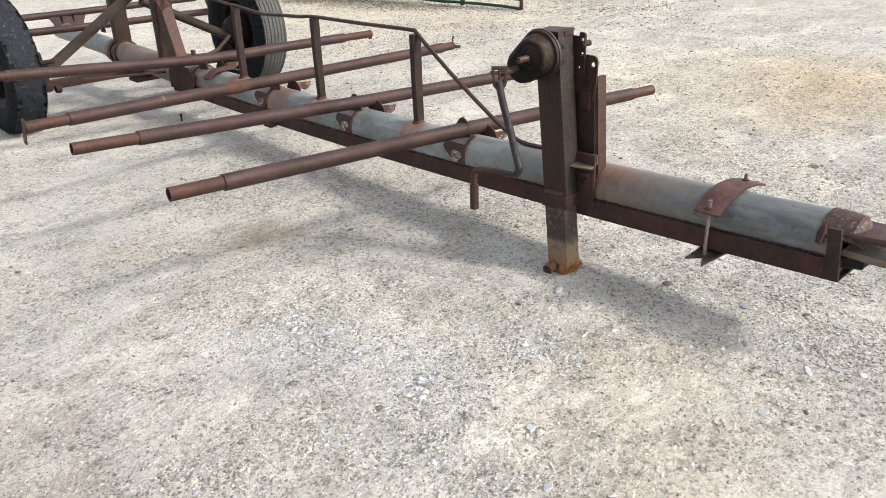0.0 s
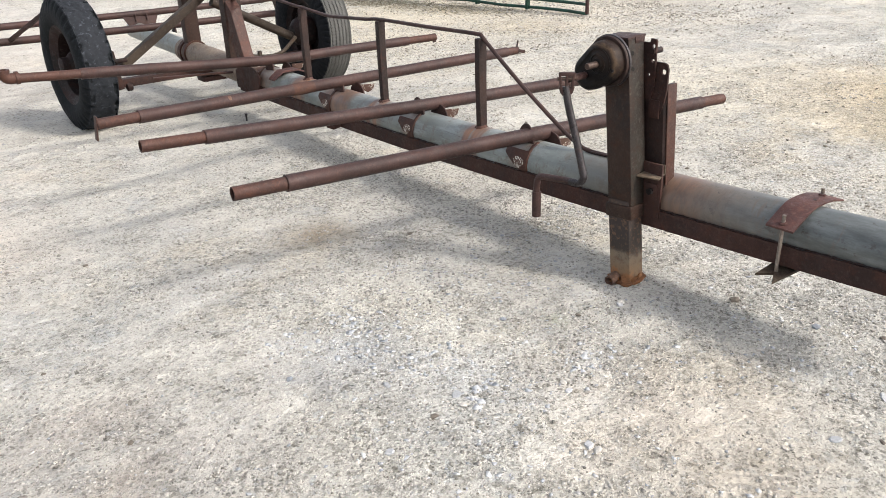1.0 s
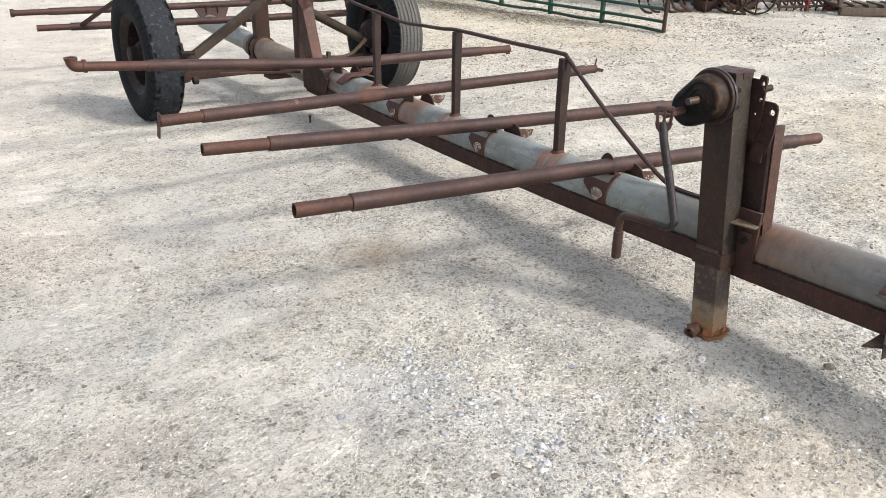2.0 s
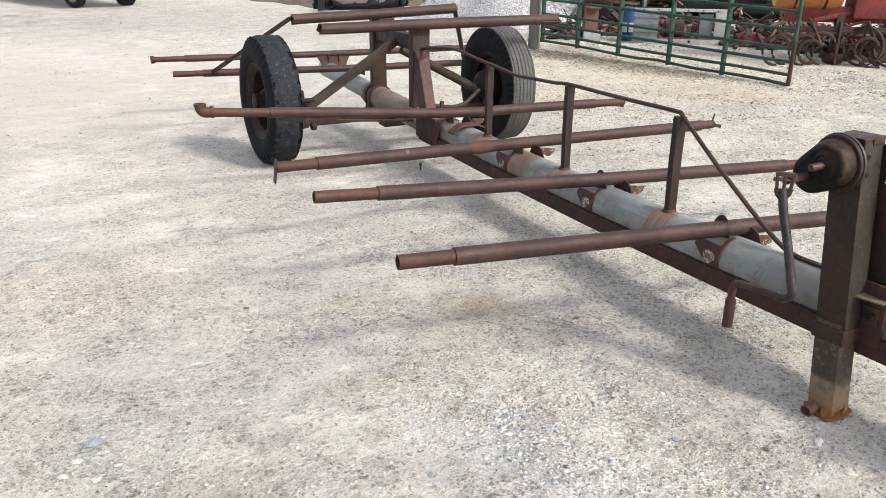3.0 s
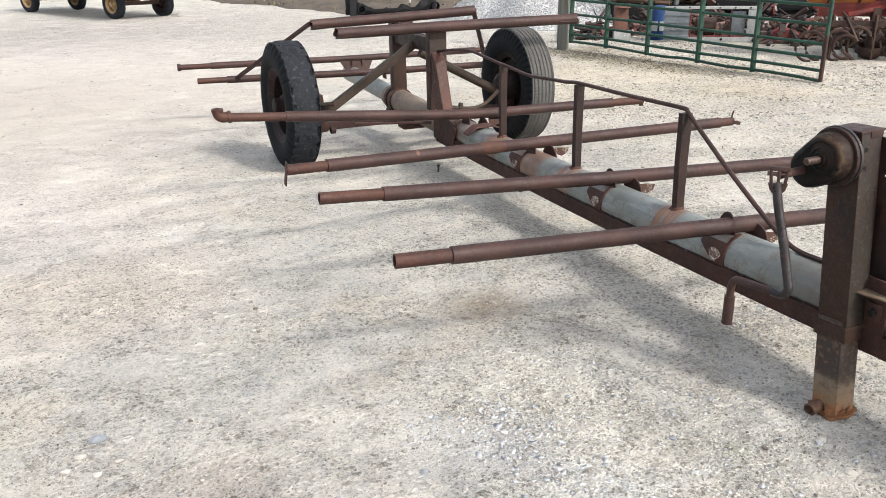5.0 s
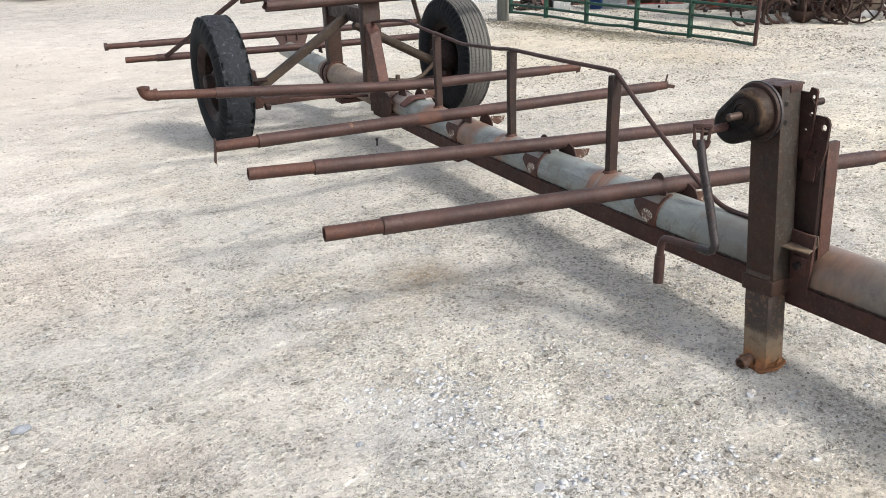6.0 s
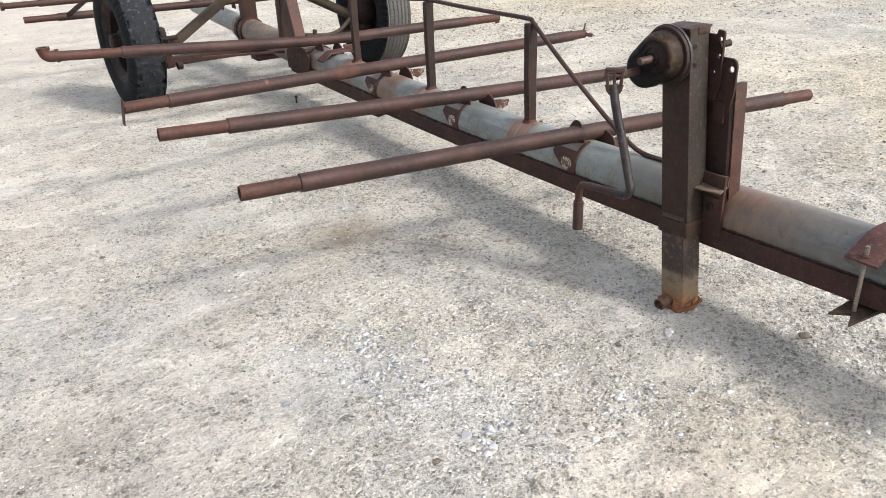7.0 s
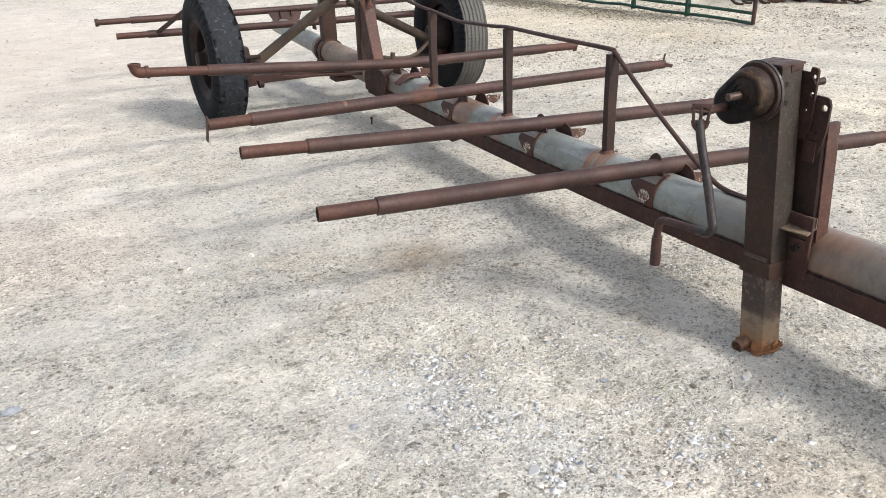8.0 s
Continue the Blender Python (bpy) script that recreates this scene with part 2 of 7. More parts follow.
def jack_leg():
    """Inner jack leg: oily above, dusty tan and flaking orange rust near the ground."""
    m, ns, ls, b = make_mat("rust_stained_jack_leg", 0.7)
    tc = ns.new("ShaderNodeTexCoord")
    sep = ns.new("ShaderNodeSeparateXYZ")
    ls.new(tc.outputs["Object"], sep.inputs[0])
    n = noise_node(ns, ls, tc.outputs["Object"], 30, 6, 0.7)
    wob = ns.new("ShaderNodeMath")
    wob.operation = 'MULTIPLY_ADD'
    ls.new(n, wob.inputs[0])
    wob.inputs[1].default_value = 0.12
    ls.new(sep.outputs["Z"], wob.inputs[2])
    c = ramp(ns, ls, wob.outputs[0], [(0.06, (0.17, 0.085, 0.04)), (0.088, (0.26, 0.115, 0.045)), (0.105, (0.20, 0.125, 0.068)), (0.155, (0.165, 0.125, 0.085)), (0.182, (0.034, 0.023, 0.018)), (0.25, (0.026, 0.018, 0.015)), (0.33, (0.030, 0.018, 0.014))])
    spots = ramp(ns, ls, noise_node(ns, ls, tc.outputs["Object"], 60, 5, 0.7), [(0.52, bw(0)), (0.64, bw(0.85))])
    ls.new(mix(ns, ls, spots, c, (0.13, 0.068, 0.036)), b.inputs["Base Color"])
    bump(ns, ls, b, n, 0.5, 0.004)
    return m


M_LEG = jack_leg()
M_FLAKERUST = worn_metal("flaking_orange_rust", (0.20, 0.085, 0.034), (0.11, 0.05, 0.026), (0.27, 0.12, 0.045), 0.5, 0.85, 0.0, dust=0.1)


def rubber(name, base, scuff, tread, dusty, radius, scraped=False):
    """Old tyre rubber about the trailer's axle line: black walls, tread paler with dust."""
    m, ns, ls, b = make_mat(name, 0.8)
    b.inputs["Specular IOR Level"].default_value = 0.12
    co = ns.new("ShaderNodeTexCoord").outputs["Object"]
    n = noise_node(ns, ls, co, 38, 8, 0.76)
    f = noise_node(ns, ls, co, 130, 5, 0.7)
    sub = ns.new("ShaderNodeVectorMath")
    sub.operation = 'SUBTRACT'
    ls.new(co, sub.inputs[0])
    sub.inputs[1].default_value = (0, 2.91, 0.392)
    flat = ns.new("ShaderNodeVectorMath")
    flat.operation = 'MULTIPLY'
    ls.new(sub.outputs[0], flat.inputs[0])
    flat.inputs[1].default_value = (0, 1, 1)
    leng = ns.new("ShaderNodeVectorMath")
    leng.operation = 'LENGTH'
    ls.new(flat.outputs[0], leng.inputs[0])
    on = ns.new("ShaderNodeMapRange")
    ls.new(leng.outputs["Value"], on.inputs["Value"])
    on.inputs["From Min"].default_value, on.inputs["From Max"].default_value = radius - 0.010, radius - 0.004
    c = mix(ns, ls, ramp(ns, ls, n, [(0.5, bw(0)), (0.72, bw(dusty))]), base, scuff)
    t = mix(ns, ls, ramp(ns, ls, n, [(0.38, bw(0)), (0.64, bw(1))]), tread, tuple(0.7 * v for v in tread))
    scrape = noise_node(ns, ls, co, 30, 8, 0.8, (1.0, 0.8, 1.4))
    t = mix(ns, ls, ramp(ns, ls, scrape, [(0.56, bw(0)), (0.62, bw(0.75))]), t, tuple(3.4 * v for v in tread) if scraped else tread)
    c = mix(ns, ls, on.outputs[0], c, t)
    c = mix(ns, ls, ramp(ns, ls, f, [(0.5, bw(0)), (0.75, bw(0.4))]), c, scuff)
    ls.new(c, b.inputs["Base Color"])
    bump(ns, ls, b, f, 0.3, 0.003)
    return m


M_RUBBER = rubber("cracked_black_rubber", (0.005, 0.006, 0.007), (0.026, 0.030, 0.036), (0.019, 0.021, 0.025), 0.6, 0.391, True)
M_RUBBER2 = rubber("dusty_ribbed_rubber", (0.008, 0.009, 0.011), (0.040, 0.040, 0.040), (0.088, 0.086, 0.081), 0.5, 0.389)


def ground_mat():
    """Packed crushed limestone: smooth fines, gritty patches, clay stains and grey stone dust."""
    m, ns, ls, b = make_mat("packed_limestone_gravel", 0.95)
    b.inputs["Specular IOR Level"].default_value = 0.2
    co = ns.new("ShaderNodeTexCoord").outputs["Object"]
    warp_n = ns.new("ShaderNodeTexNoise")
    warp_n.inputs["Scale"].default_value = 40
    ls.new(co, warp_n.inputs["Vector"])
    warp = ns.new("ShaderNodeVectorMath")
    warp.operation = 'MULTIPLY_ADD'
    ls.new(warp_n.outputs["Color"], warp.inputs[0])
    warp.inputs[1].default_value = (0.007, 0.007, 0.007)
    ls.new(co, warp.inputs[2])
    big = noise_node(ns, ls, co, 0.55, 5, 0.6)
    mid = noise_node(ns, ls, co, 1.7, 8, 0.70)
    tan = noise_node(ns, ls, co, 0.9, 7, 0.72, (1, 1.35, 1))
    grey = noise_node(ns, ls, co, 3.1, 8, 0.75, (1.2, 0.8, 1))
    edge = noise_node(ns, ls, co, 6, 6, 0.7)
    c = mix(ns, ls, ramp(ns, ls, big, [(0.42, bw(0)), (0.58, bw(1))]), (0.565, 0.538, 0.477), (0.50, 0.478, 0.43))
    c = mix(ns, ls, ramp(ns, ls, mid, [(0.49, bw(0)), (0.62, bw(0.8))]), c, (0.43, 0.416, 0.383))
    c = mix(ns, ls, ramp(ns, ls, grey, [(0.54, bw(0)), (0.66, bw(0.7))]), c, (0.40, 0.402, 0.395))
    c = mix(ns, ls, ramp(ns, ls, tan, [(0.53, bw(0)), (0.68, bw(0.65))]), c, (0.56, 0.495, 0.385))

    def blotch(colour, centre, radius, most):
        d = ns.new("ShaderNodeVectorMath")
        d.operation = 'DISTANCE'
        ls.new(co, d.inputs[0])
        d.inputs[1].default_value = (*centre, 0)
        k = ns.new("ShaderNodeMath")
        k.operation = 'MULTIPLY_ADD'
        ls.new(edge, k.inputs[0])
        k.inputs[1].default_value = 1.6 * radius
        ls.new(d.outputs["Value"], k.inputs[2])
        r = ns.new("ShaderNodeMapRange")
        ls.new(k.outputs[0], r.inputs["Value"])
        r.inputs["From Min"].default_value, r.inputs["From Max"].default_value = 0.9 * radius, 1.9 * radius
        r.inputs["To Min"].default_value, r.inputs["To Max"].default_value = most, 0.0
        return mix(ns, ls, r.outputs[0], c, colour)
    c = blotch((0.33, 0.265, 0.215), (-1.86, -0.27), 0.20, 0.45)
    # darker brown patch of ground among the junk beyond the gate
    c = blotch((0.31, 0.28, 0.235), (6.3, 6.6), 1.5, 0.75)
    c = blotch((0.27, 0.215, 0.15), (-0.72, 0.45), 0.19, 0.85)
    c = blotch((0.56, 0.52, 0.43), (-0.95, -0.35), 0.35, 0.25)
    c = blotch((0.415, 0.372, 0.325), (-3.6, 7.2), 4.2, 0.85)
    c = blotch((0.56, 0.49, 0.42), (-2.1, 1.2), 0.7, 0.6)
    c = blotch((0.52, 0.41, 0.26), (3.2, -0.15), 1.2, 0.8)
    c = blotch((0.54, 0.455, 0.32), (2.35, -0.35), 0.5, 0.6)
    c = blotch((0.53, 0.47, 0.36), (-0.42, -1.25), 0.22, 0.45)
    c = blotch((0.58, 0.53, 0.45), (-0.70, -1.55), 0.22, 0.55)
    c = blotch((0.37, 0.375, 0.38), (-1.15, -0.45), 0.28, 0.6)
    c = blotch((0.54, 0.485, 0.375), (1.9, 4.3), 1.1, 0.65)
    c = blotch((0.60, 0.535, 0.415), (3.9, 4.8), 2.6, 0.75)
    c = blotch((0.60, 0.55, 0.45), (2.6, 1.0), 1.4, 0.7)
    c = blotch((0.36, 0.325, 0.285), (-2.8, 6.2), 4.2, 0.9)
    c = blotch((0.40, 0.37, 0.335), (-3.2, 12.0), 7.0, 0.9)
    c = blotch((0.425, 0.396, 0.362), (-1.95, -0.6), 0.8, 0.75)
    c = blotch((0.55, 0.49, 0.38), (3.0, 5.6), 1.0, 0.7)
    for place, r in (((3.70, 6.45), 0.42), ((3.74, 5.85), 0.40), ((3.92, 5.25), 0.40), ((4.15, 4.65), 0.30), ((4.3, 7.1), 0.5)):
        c = blotch((0.25, 0.215, 0.14), place, r, 0.75)
    c = blotch((0.38, 0.325, 0.22), (3.95, 5.0), 0.45, 0.6)
    c = blotch((0.42, 0.36, 0.26), (3.6, 3.6), 0.6, 0.5)
    c = blotch((0.36, 0.345, 0.315), (0.0, -1.72), 0.55, 0.8)
    c = blotch((0.52, 0.46, 0.385), (-0.66, -1.30), 0.5, 0.75)
    c = blotch((0.53, 0.47, 0.39), (-0.85, -1.6), 0.35, 0.6)
    c = blotch((0.40, 0.385, 0.35), (0.15, -1.0), 0.36, 0.6)
    c = blotch((0.40, 0.395, 0.375), (-1.05, -0.85), 0.30, 0.5)
    c = blotch((0.41, 0.40, 0.375), (-1.9, 0.45), 0.42, 0.55)
    c = blotch((0.42, 0.41, 0.385), (-1.30, 0.28), 0.22, 0.6)
    c = blotch((0.57, 0.54, 0.485), (-1.34, -0.16), 0.24, 0.7)
    c = blotch((0.52, 0.475, 0.435), (-2.5, 2.4), 1.2, 0.65)
    c = blotch((0.36, 0.30, 0.245), (-1.88, -0.56), 0.12, 0.45)
    c = blotch((0.42, 0.43, 0.33), (-0.52, -0.72), 0.05, 0.6)
    for place, r in (((-1.06, -0.40), 0.16), ((-1.25, -0.27), 0.09), ((-0.94, -0.76), 0.15), ((-0.62, -0.95), 0.09)):
        c = blotch((0.45, 0.455, 0.45), place, r, 0.35)
    gritty = ramp(ns, ls, noise_node(ns, ls, co, 2.6, 9, 0.76, (0.8, 1.2, 1)), [(0.39, bw(0.25)), (0.50, bw(0.58)), (0.60, bw(1.0))])
    worn = ns.new("ShaderNodeVectorMath")
    worn.operation = 'DISTANCE'
    ls.new(co, worn.inputs[0])
    worn.inputs[1].default_value = (-3.6, 7.0, 0)
    packed = ns.new("ShaderNodeMapRange")
    ls.new(worn.outputs["Value"], packed.inputs["Value"])
    packed.inputs["From Min"].default_value, packed.inputs["From Max"].default_value = 2.5, 6.2
    packed.inputs["To Min"].default_value, packed.inputs["To Max"].default_value = 0.3, 1.0
    cut = ns.new("ShaderNodeMath")
    cut.operation = 'MULTIPLY'
    ls.new(gritty, cut.inputs[0])
    ls.new(packed.outputs[0], cut.inputs[1])
    gritty = cut.outputs[0]

    def gather(centre, radius, most):
        """Loose grit gathers round centre."""
        d = ns.new("ShaderNodeVectorMath")
        d.operation = 'DISTANCE'
        ls.new(co, d.inputs[0])
        d.inputs[1].default_value = (*centre, 0)
        k = ns.new("ShaderNodeMath")
        k.operation = 'MULTIPLY_ADD'
        ls.new(edge, k.inputs[0])
        k.inputs[1].default_value = 1.4 * radius
        ls.new(d.outputs["Value"], k.inputs[2])
        r = ns.new("ShaderNodeMapRange")
        ls.new(k.outputs[0], r.inputs["Value"])
        r.inputs["From Min"].default_value, r.inputs["From Max"].default_value = 0.8 * radius, 1.9 * radius
        r.inputs["To Min"].default_value, r.inputs["To Max"].default_value = most, 0.0
        x = ns.new("ShaderNodeMath")
        x.operation = 'MAXIMUM'
        ls.new(gritty, x.inputs[0])
        ls.new(r.outputs[0], x.inputs[1])
        return x.outputs[0]
    for place, r in (((-0.05, -1.7), 0.55), ((-0.9, -0.9), 0.5), ((0.2, -0.95), 0.4), ((1.4, -0.6), 0.6)):
        gritty = gather(place, r, 1.0)
    f1 = noise_node(ns, ls, co, 62, 5, 0.75)
    # clumps of grit and bare fines, a hand's width and a thumb's width across
    clump = noise_node(ns, ls, co, 9, 9, 0.78, (0.8, 1.25, 1))
    crumb = noise_node(ns, ls, co, 27, 6, 0.72)
    lumps = mix(ns, ls, 1.0, ramp(ns, ls, clump, [(0.34, bw(0.86)), (0.47, bw(0.98)), (0.56, bw(1.03)), (0.68, bw(1.09))]), ramp(ns, ls, crumb, [(0.33, bw(0.72)), (0.43, bw(0.95)), (0.55, bw(1.02)), (0.68, bw(1.07))]), 'MULTIPLY')
    c = mix(ns, ls, gritty, c, mix(ns, ls, 1.0, c, lumps, 'MULTIPLY'))
    f2 = noise_node(ns, ls, co, 190, 4, 0.75)
    dark = ramp(ns, ls, f1, [(0.34, bw(0.42)), (0.44, bw(0.90)), (0.58, bw(1.03)), (0.70, bw(1.12))])
    spk = ramp(ns, ls, f2, [(0.30, bw(0.62)), (0.40, bw(0.97)), (0.60, bw(1.02)), (0.72, bw(1.07))])
    rough_c = mix(ns, ls, 1.0, mix(ns, ls, 1.0, c, dark, 'MULTIPLY'), spk, 'MULTIPLY')
    c = mix(ns, ls, gritty, c, rough_c)
    # flat flakes: each cell a plateau of its own height and shade
    heights = []
    flakes = ((34, [(0.0, (0.82, 0.81, 0.79)), (0.07, (0.84, 0.83, 0.81)), (0.10, bw(0.98)), (0.80, bw(1.0)), (0.88, (1.03, 1.03, 1.04)), (1.0, (1.07, 1.075, 1.08))]),
              (58, [(0.0, (0.54, 0.53, 0.51)), (0.05, (0.64, 0.63, 0.61)), (0.08, bw(0.99)), (0.70, bw(1.0)), (0.86, bw(1.03)), (0.90, (1.06, 1.06, 1.06)), (0.93, (0.86, 0.90, 0.95)), (1.0, (0.92, 0.95, 0.99))]),
              (96, [(0.0, (0.44, 0.43, 0.41)), (0.07, (0.56, 0.55, 0.53)), (0.11, bw(0.99)), (0.70, bw(1.02)), (1.0, (1.10, 1.10, 1.10))]),
              (190, [(0.0, bw(0.50)), (0.13, bw(0.60)), (0.17, bw(0.98)), (0.7, bw(1.02)), (1.0, bw(1.16))]))
    for scale, stops in flakes:
        v = ns.new("ShaderNodeTexVoronoi")
        v.inputs["Scale"].default_value = scale
        ls.new(warp.outputs[0], v.inputs["Vector"])
        sep = ns.new("ShaderNodeSeparateColor")
        ls.new(v.outputs["Color"], sep.inputs[0])
        c = mix(ns, ls, gritty, c, mix(ns, ls, 1.0, c, ramp(ns, ls, sep.outputs[0], stops), 'MULTIPLY'))
        heights.append((v.outputs["Distance"], sep.outputs[1]))
    crack = ns.new("ShaderNodeTexVoronoi")
    crack.feature = 'DISTANCE_TO_EDGE'
    crack.inputs["Scale"].default_value = 26
    ls.new(warp.outputs[0], crack.inputs["Vector"])
    seam = mix(ns, ls, ramp(ns, ls, noise_node(ns, ls, co, 11, 6, 0.75), [(0.46, bw(0)), (0.60, bw(0.9))]), (1, 1, 1), ramp(ns, ls, crack.outputs["Distance"], [(0.012, bw(0.62)), (0.05, bw(1.0))]))
    c = mix(ns, ls, gritty, c, mix(ns, ls, 1.0, c, seam, 'MULTIPLY'))
    # looser gravel beyond the beam: brown pits between the stones
    side = ns.new("ShaderNodeSeparateXYZ")
    ls.new(co, side.inputs[0])
    beyond = ns.new("ShaderNodeMapRange")
    ls.new(side.outputs["X"], beyond.inputs["Value"])
    beyond.inputs["From Min"].default_value, beyond.inputs["From Max"].default_value = 0.2, 1.3
    pits = mix(ns, ls, ramp(ns, ls, noise_node(ns, ls, co, 21, 5, 0.7, (1, 1.2, 1)), [(0.38, bw(0.85)), (0.45, bw(0))]), (0, 0, 0), mix(ns, ls, ramp(ns, ls, clump, [(0.42, bw(1)), (0.56, bw(0.25))]), (0, 0, 0), beyond.outputs[0]))
    c = mix(ns, ls, pits, c, (0.28, 0.245, 0.19))
    nicks = mix(ns, ls, ramp(ns, ls, noise_node(ns, ls, co, 46, 4, 0.7, (1, 1.2, 1)), [(0.38, bw(0.5)), (0.425, bw(0))]), (0, 0, 0), beyond.outputs[0])
    c = mix(ns, ls, nicks, c, (0.25, 0.22, 0.175))
    c = mix(ns, ls, 1.0, c, mix(ns, ls, beyond.outputs[0], bw(1.085), bw(1.09)), 'MULTIPLY')
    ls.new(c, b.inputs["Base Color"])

    def madd(a, k, rest):
        n = ns.new("ShaderNodeMath")
        n.operation = 'MULTIPLY_ADD'
        ls.new(a, n.inputs[0])
        n.inputs[1].default_value = k
        ls.new(rest, n.inputs[2])
        return n.outputs[0]
    h = madd(f2, 0.3, f1)
    h = madd(crumb, 0.9, h)
    h = madd(heights[0][1], 0.85, h)
    h = madd(heights[1][1], 0.75, h)
    h = madd(heights[1][0], -0.40, h)
    h = madd(heights[2][1], 0.45, h)
    h = madd(heights[3][1], 0.2, h)
    low = ns.new("ShaderNodeMath")
    low.operation = 'MULTIPLY'
    ls.new(h, low.inputs[0])
    ls.new(gritty, low.inputs[1])
    # a print of tyre lugs pressed into the soft fines
    d = ns.new("ShaderNodeVectorMath")
    d.operation = 'DISTANCE'
    ls.new(co, d.inputs[0])
    d.inputs[1].default_value = (-0.72, -1.575, 0)
    soft_edge = ns.new("ShaderNodeMapRange")
    ls.new(d.outputs["Value"], soft_edge.inputs["Value"])
    soft_edge.inputs["From Min"].default_value, soft_edge.inputs["From Max"].default_value = 0.05, 0.13
    soft_edge.inputs["To Min"].default_value, soft_edge.inputs["To Max"].default_value = 1.0, 0.0
    lug = ns.new("ShaderNodeTexWave")
    lug.inputs["Scale"].default_value, lug.inputs["Distortion"].default_value, lug.inputs["Detail"].default_value = 9.0, 2.0, 2.0
    turn = ns.new("ShaderNodeMapping")
    turn.inputs["Rotation"].default_value = (0, 0, radians(-42))
    ls.new(co, turn.inputs["Vector"])
    ls.new(turn.outputs[0], lug.inputs["Vector"])
    pressed = ns.new("ShaderNodeMath")
    pressed.operation = 'MULTIPLY'
    ls.new(lug.outputs["Fac"], pressed.inputs[0])
    ls.new(soft_edge.outputs[0], pressed.inputs[1])
    bump(ns, ls, b, madd(pressed.outputs[0], 1.2, low.outputs[0]), 1.0, 0.0115)
    return m


M_GROUND = ground_mat()


def stone_mat(name, stops):
    m, ns, ls, b = make_mat(name, 0.9)
    g = ns.new("ShaderNodeNewGeometry")
    co = ns.new("ShaderNodeTexCoord").outputs["Object"]
    c = ramp(ns, ls, g.outputs["Random Per Island"], stops)
    n = noise_node(ns, ls, co, 150, 4, 0.7)
    c = mix(ns, ls, 0.6, c, mix(ns, ls, 1.0, c, ramp(ns, ls, n, [(0.3, bw(0.6)), (0.7, bw(1.2))]), 'MULTIPLY'))
    ls.new(c, b.inputs["Base Color"])
    bump(ns, ls, b, n, 0.4, 0.002)
    return m


M_STONE = stone_mat("limestone_chips", [(0.0, (0.16, 0.148, 0.13)), (0.2, (0.29, 0.27, 0.24)), (0.5, (0.37, 0.348, 0.31)), (0.9, (0.42, 0.397, 0.357)), (0.96, (0.36, 0.364, 0.368)), (1.0, (0.27, 0.28, 0.295))])
M_LOOSE = stone_mat("loose_cream_gravel", [(0.0, (0.11, 0.09, 0.068)), (0.3, (0.26, 0.228, 0.185)), (0.5, (0.40, 0.372, 0.322)), (0.9, (0.50, 0.472, 0.42)), (1.0, (0.38, 0.38, 0.38))])
M_GRIT = stone_mat("dark_limestone_grit", [(0.0, (0.13, 0.115, 0.095)), (0.25, (0.25, 0.228, 0.195)), (0.5, (0.36, 0.334, 0.292)), (1.0, (0.48, 0.45, 0.40))])
M_FLAKE = stone_mat("blue_grey_flakes", [(0.0, (0.30, 0.31, 0.33)), (0.5, (0.42, 0.425, 0.43)), (1.0, (0.52, 0.52, 0.51))])
M_BLUEFLAKE = stone_mat("pale_bluish_flakes", [(0.0, (0.33, 0.345, 0.36)), (0.5, (0.40, 0.41, 0.42)), (1.0, (0.47, 0.475, 0.475))])
M_PILE = stone_mat("pale_crushed_rock", [(0.0, (0.24, 0.245, 0.255)), (0.4, (0.37, 0.375, 0.385)), (0.8, (0.46, 0.465, 0.465)), (1.0, (0.55, 0.55, 0.545))])
M_WOODCHIP = stone_mat("mixed_scrap_wood", [(0.0, (0.05, 0.03, 0.022)), (0.4, (0.09, 0.055, 0.035)), (0.8, (0.10, 0.063, 0.042)), (1.0, (0.19, 0.145, 0.10))])
M_SCRAP = stone_mat("mixed_scrap_iron", [(0.0, (0.015, 0.013, 0.013)), (0.5, (0.05, 0.034, 0.028)), (0.8, (0.09, 0.052, 0.038)), (0.9, (0.16, 0.03, 0.026)), (1.0, (0.3, 0.29, 0.27))])


def wood_mat(name, a, bcol):
    m, ns, ls, b = make_mat(name, 0.85)
    co = ns.new("ShaderNodeTexCoord").outputs["Object"]
    n = noise_node(ns, ls, co, 22, 7, 0.7, (1, 1, 0.08))
    ls.new(mix(ns, ls, ramp(ns, ls, n, [(0.35, bw(0)), (0.7, bw(1))]), a, bcol), b.inputs["Base Color"])
    bump(ns, ls, b, n, 0.5, 0.006)
    return m


M_POST = wood_mat("weathered_grey_wood", (0.13, 0.13, 0.11), (0.06, 0.06, 0.05))
M_DECK = wood_mat("dark_wagon_wood", (0.10, 0.045, 0.035), (0.05, 0.03, 0.025))


def leaf_mat(name, stops):
    m, ns, ls, b = make_mat(name, 0.8)
    g = ns.new("ShaderNodeNewGeometry")
    ls.new(ramp(ns, ls, g.outputs["Random Per Island"], stops), b.inputs["Base Color"])
    return m


M_GRASS = leaf_mat("weed_leaves", [(0.0, (0.03, 0.06, 0.015)), (0.5, (0.07, 0.12, 0.03)), (0.85, (0.12, 0.16, 0.05)), (1.0, (0.24, 0.2, 0.1))])
M_DEADGRASS = leaf_mat("dry_brown_weeds", [(0.0, (0.04, 0.034, 0.02)), (0.5, (0.09, 0.07, 0.042)), (0.9, (0.14, 0.11, 0.066)), (1.0, (0.1, 0.12, 0.04))])


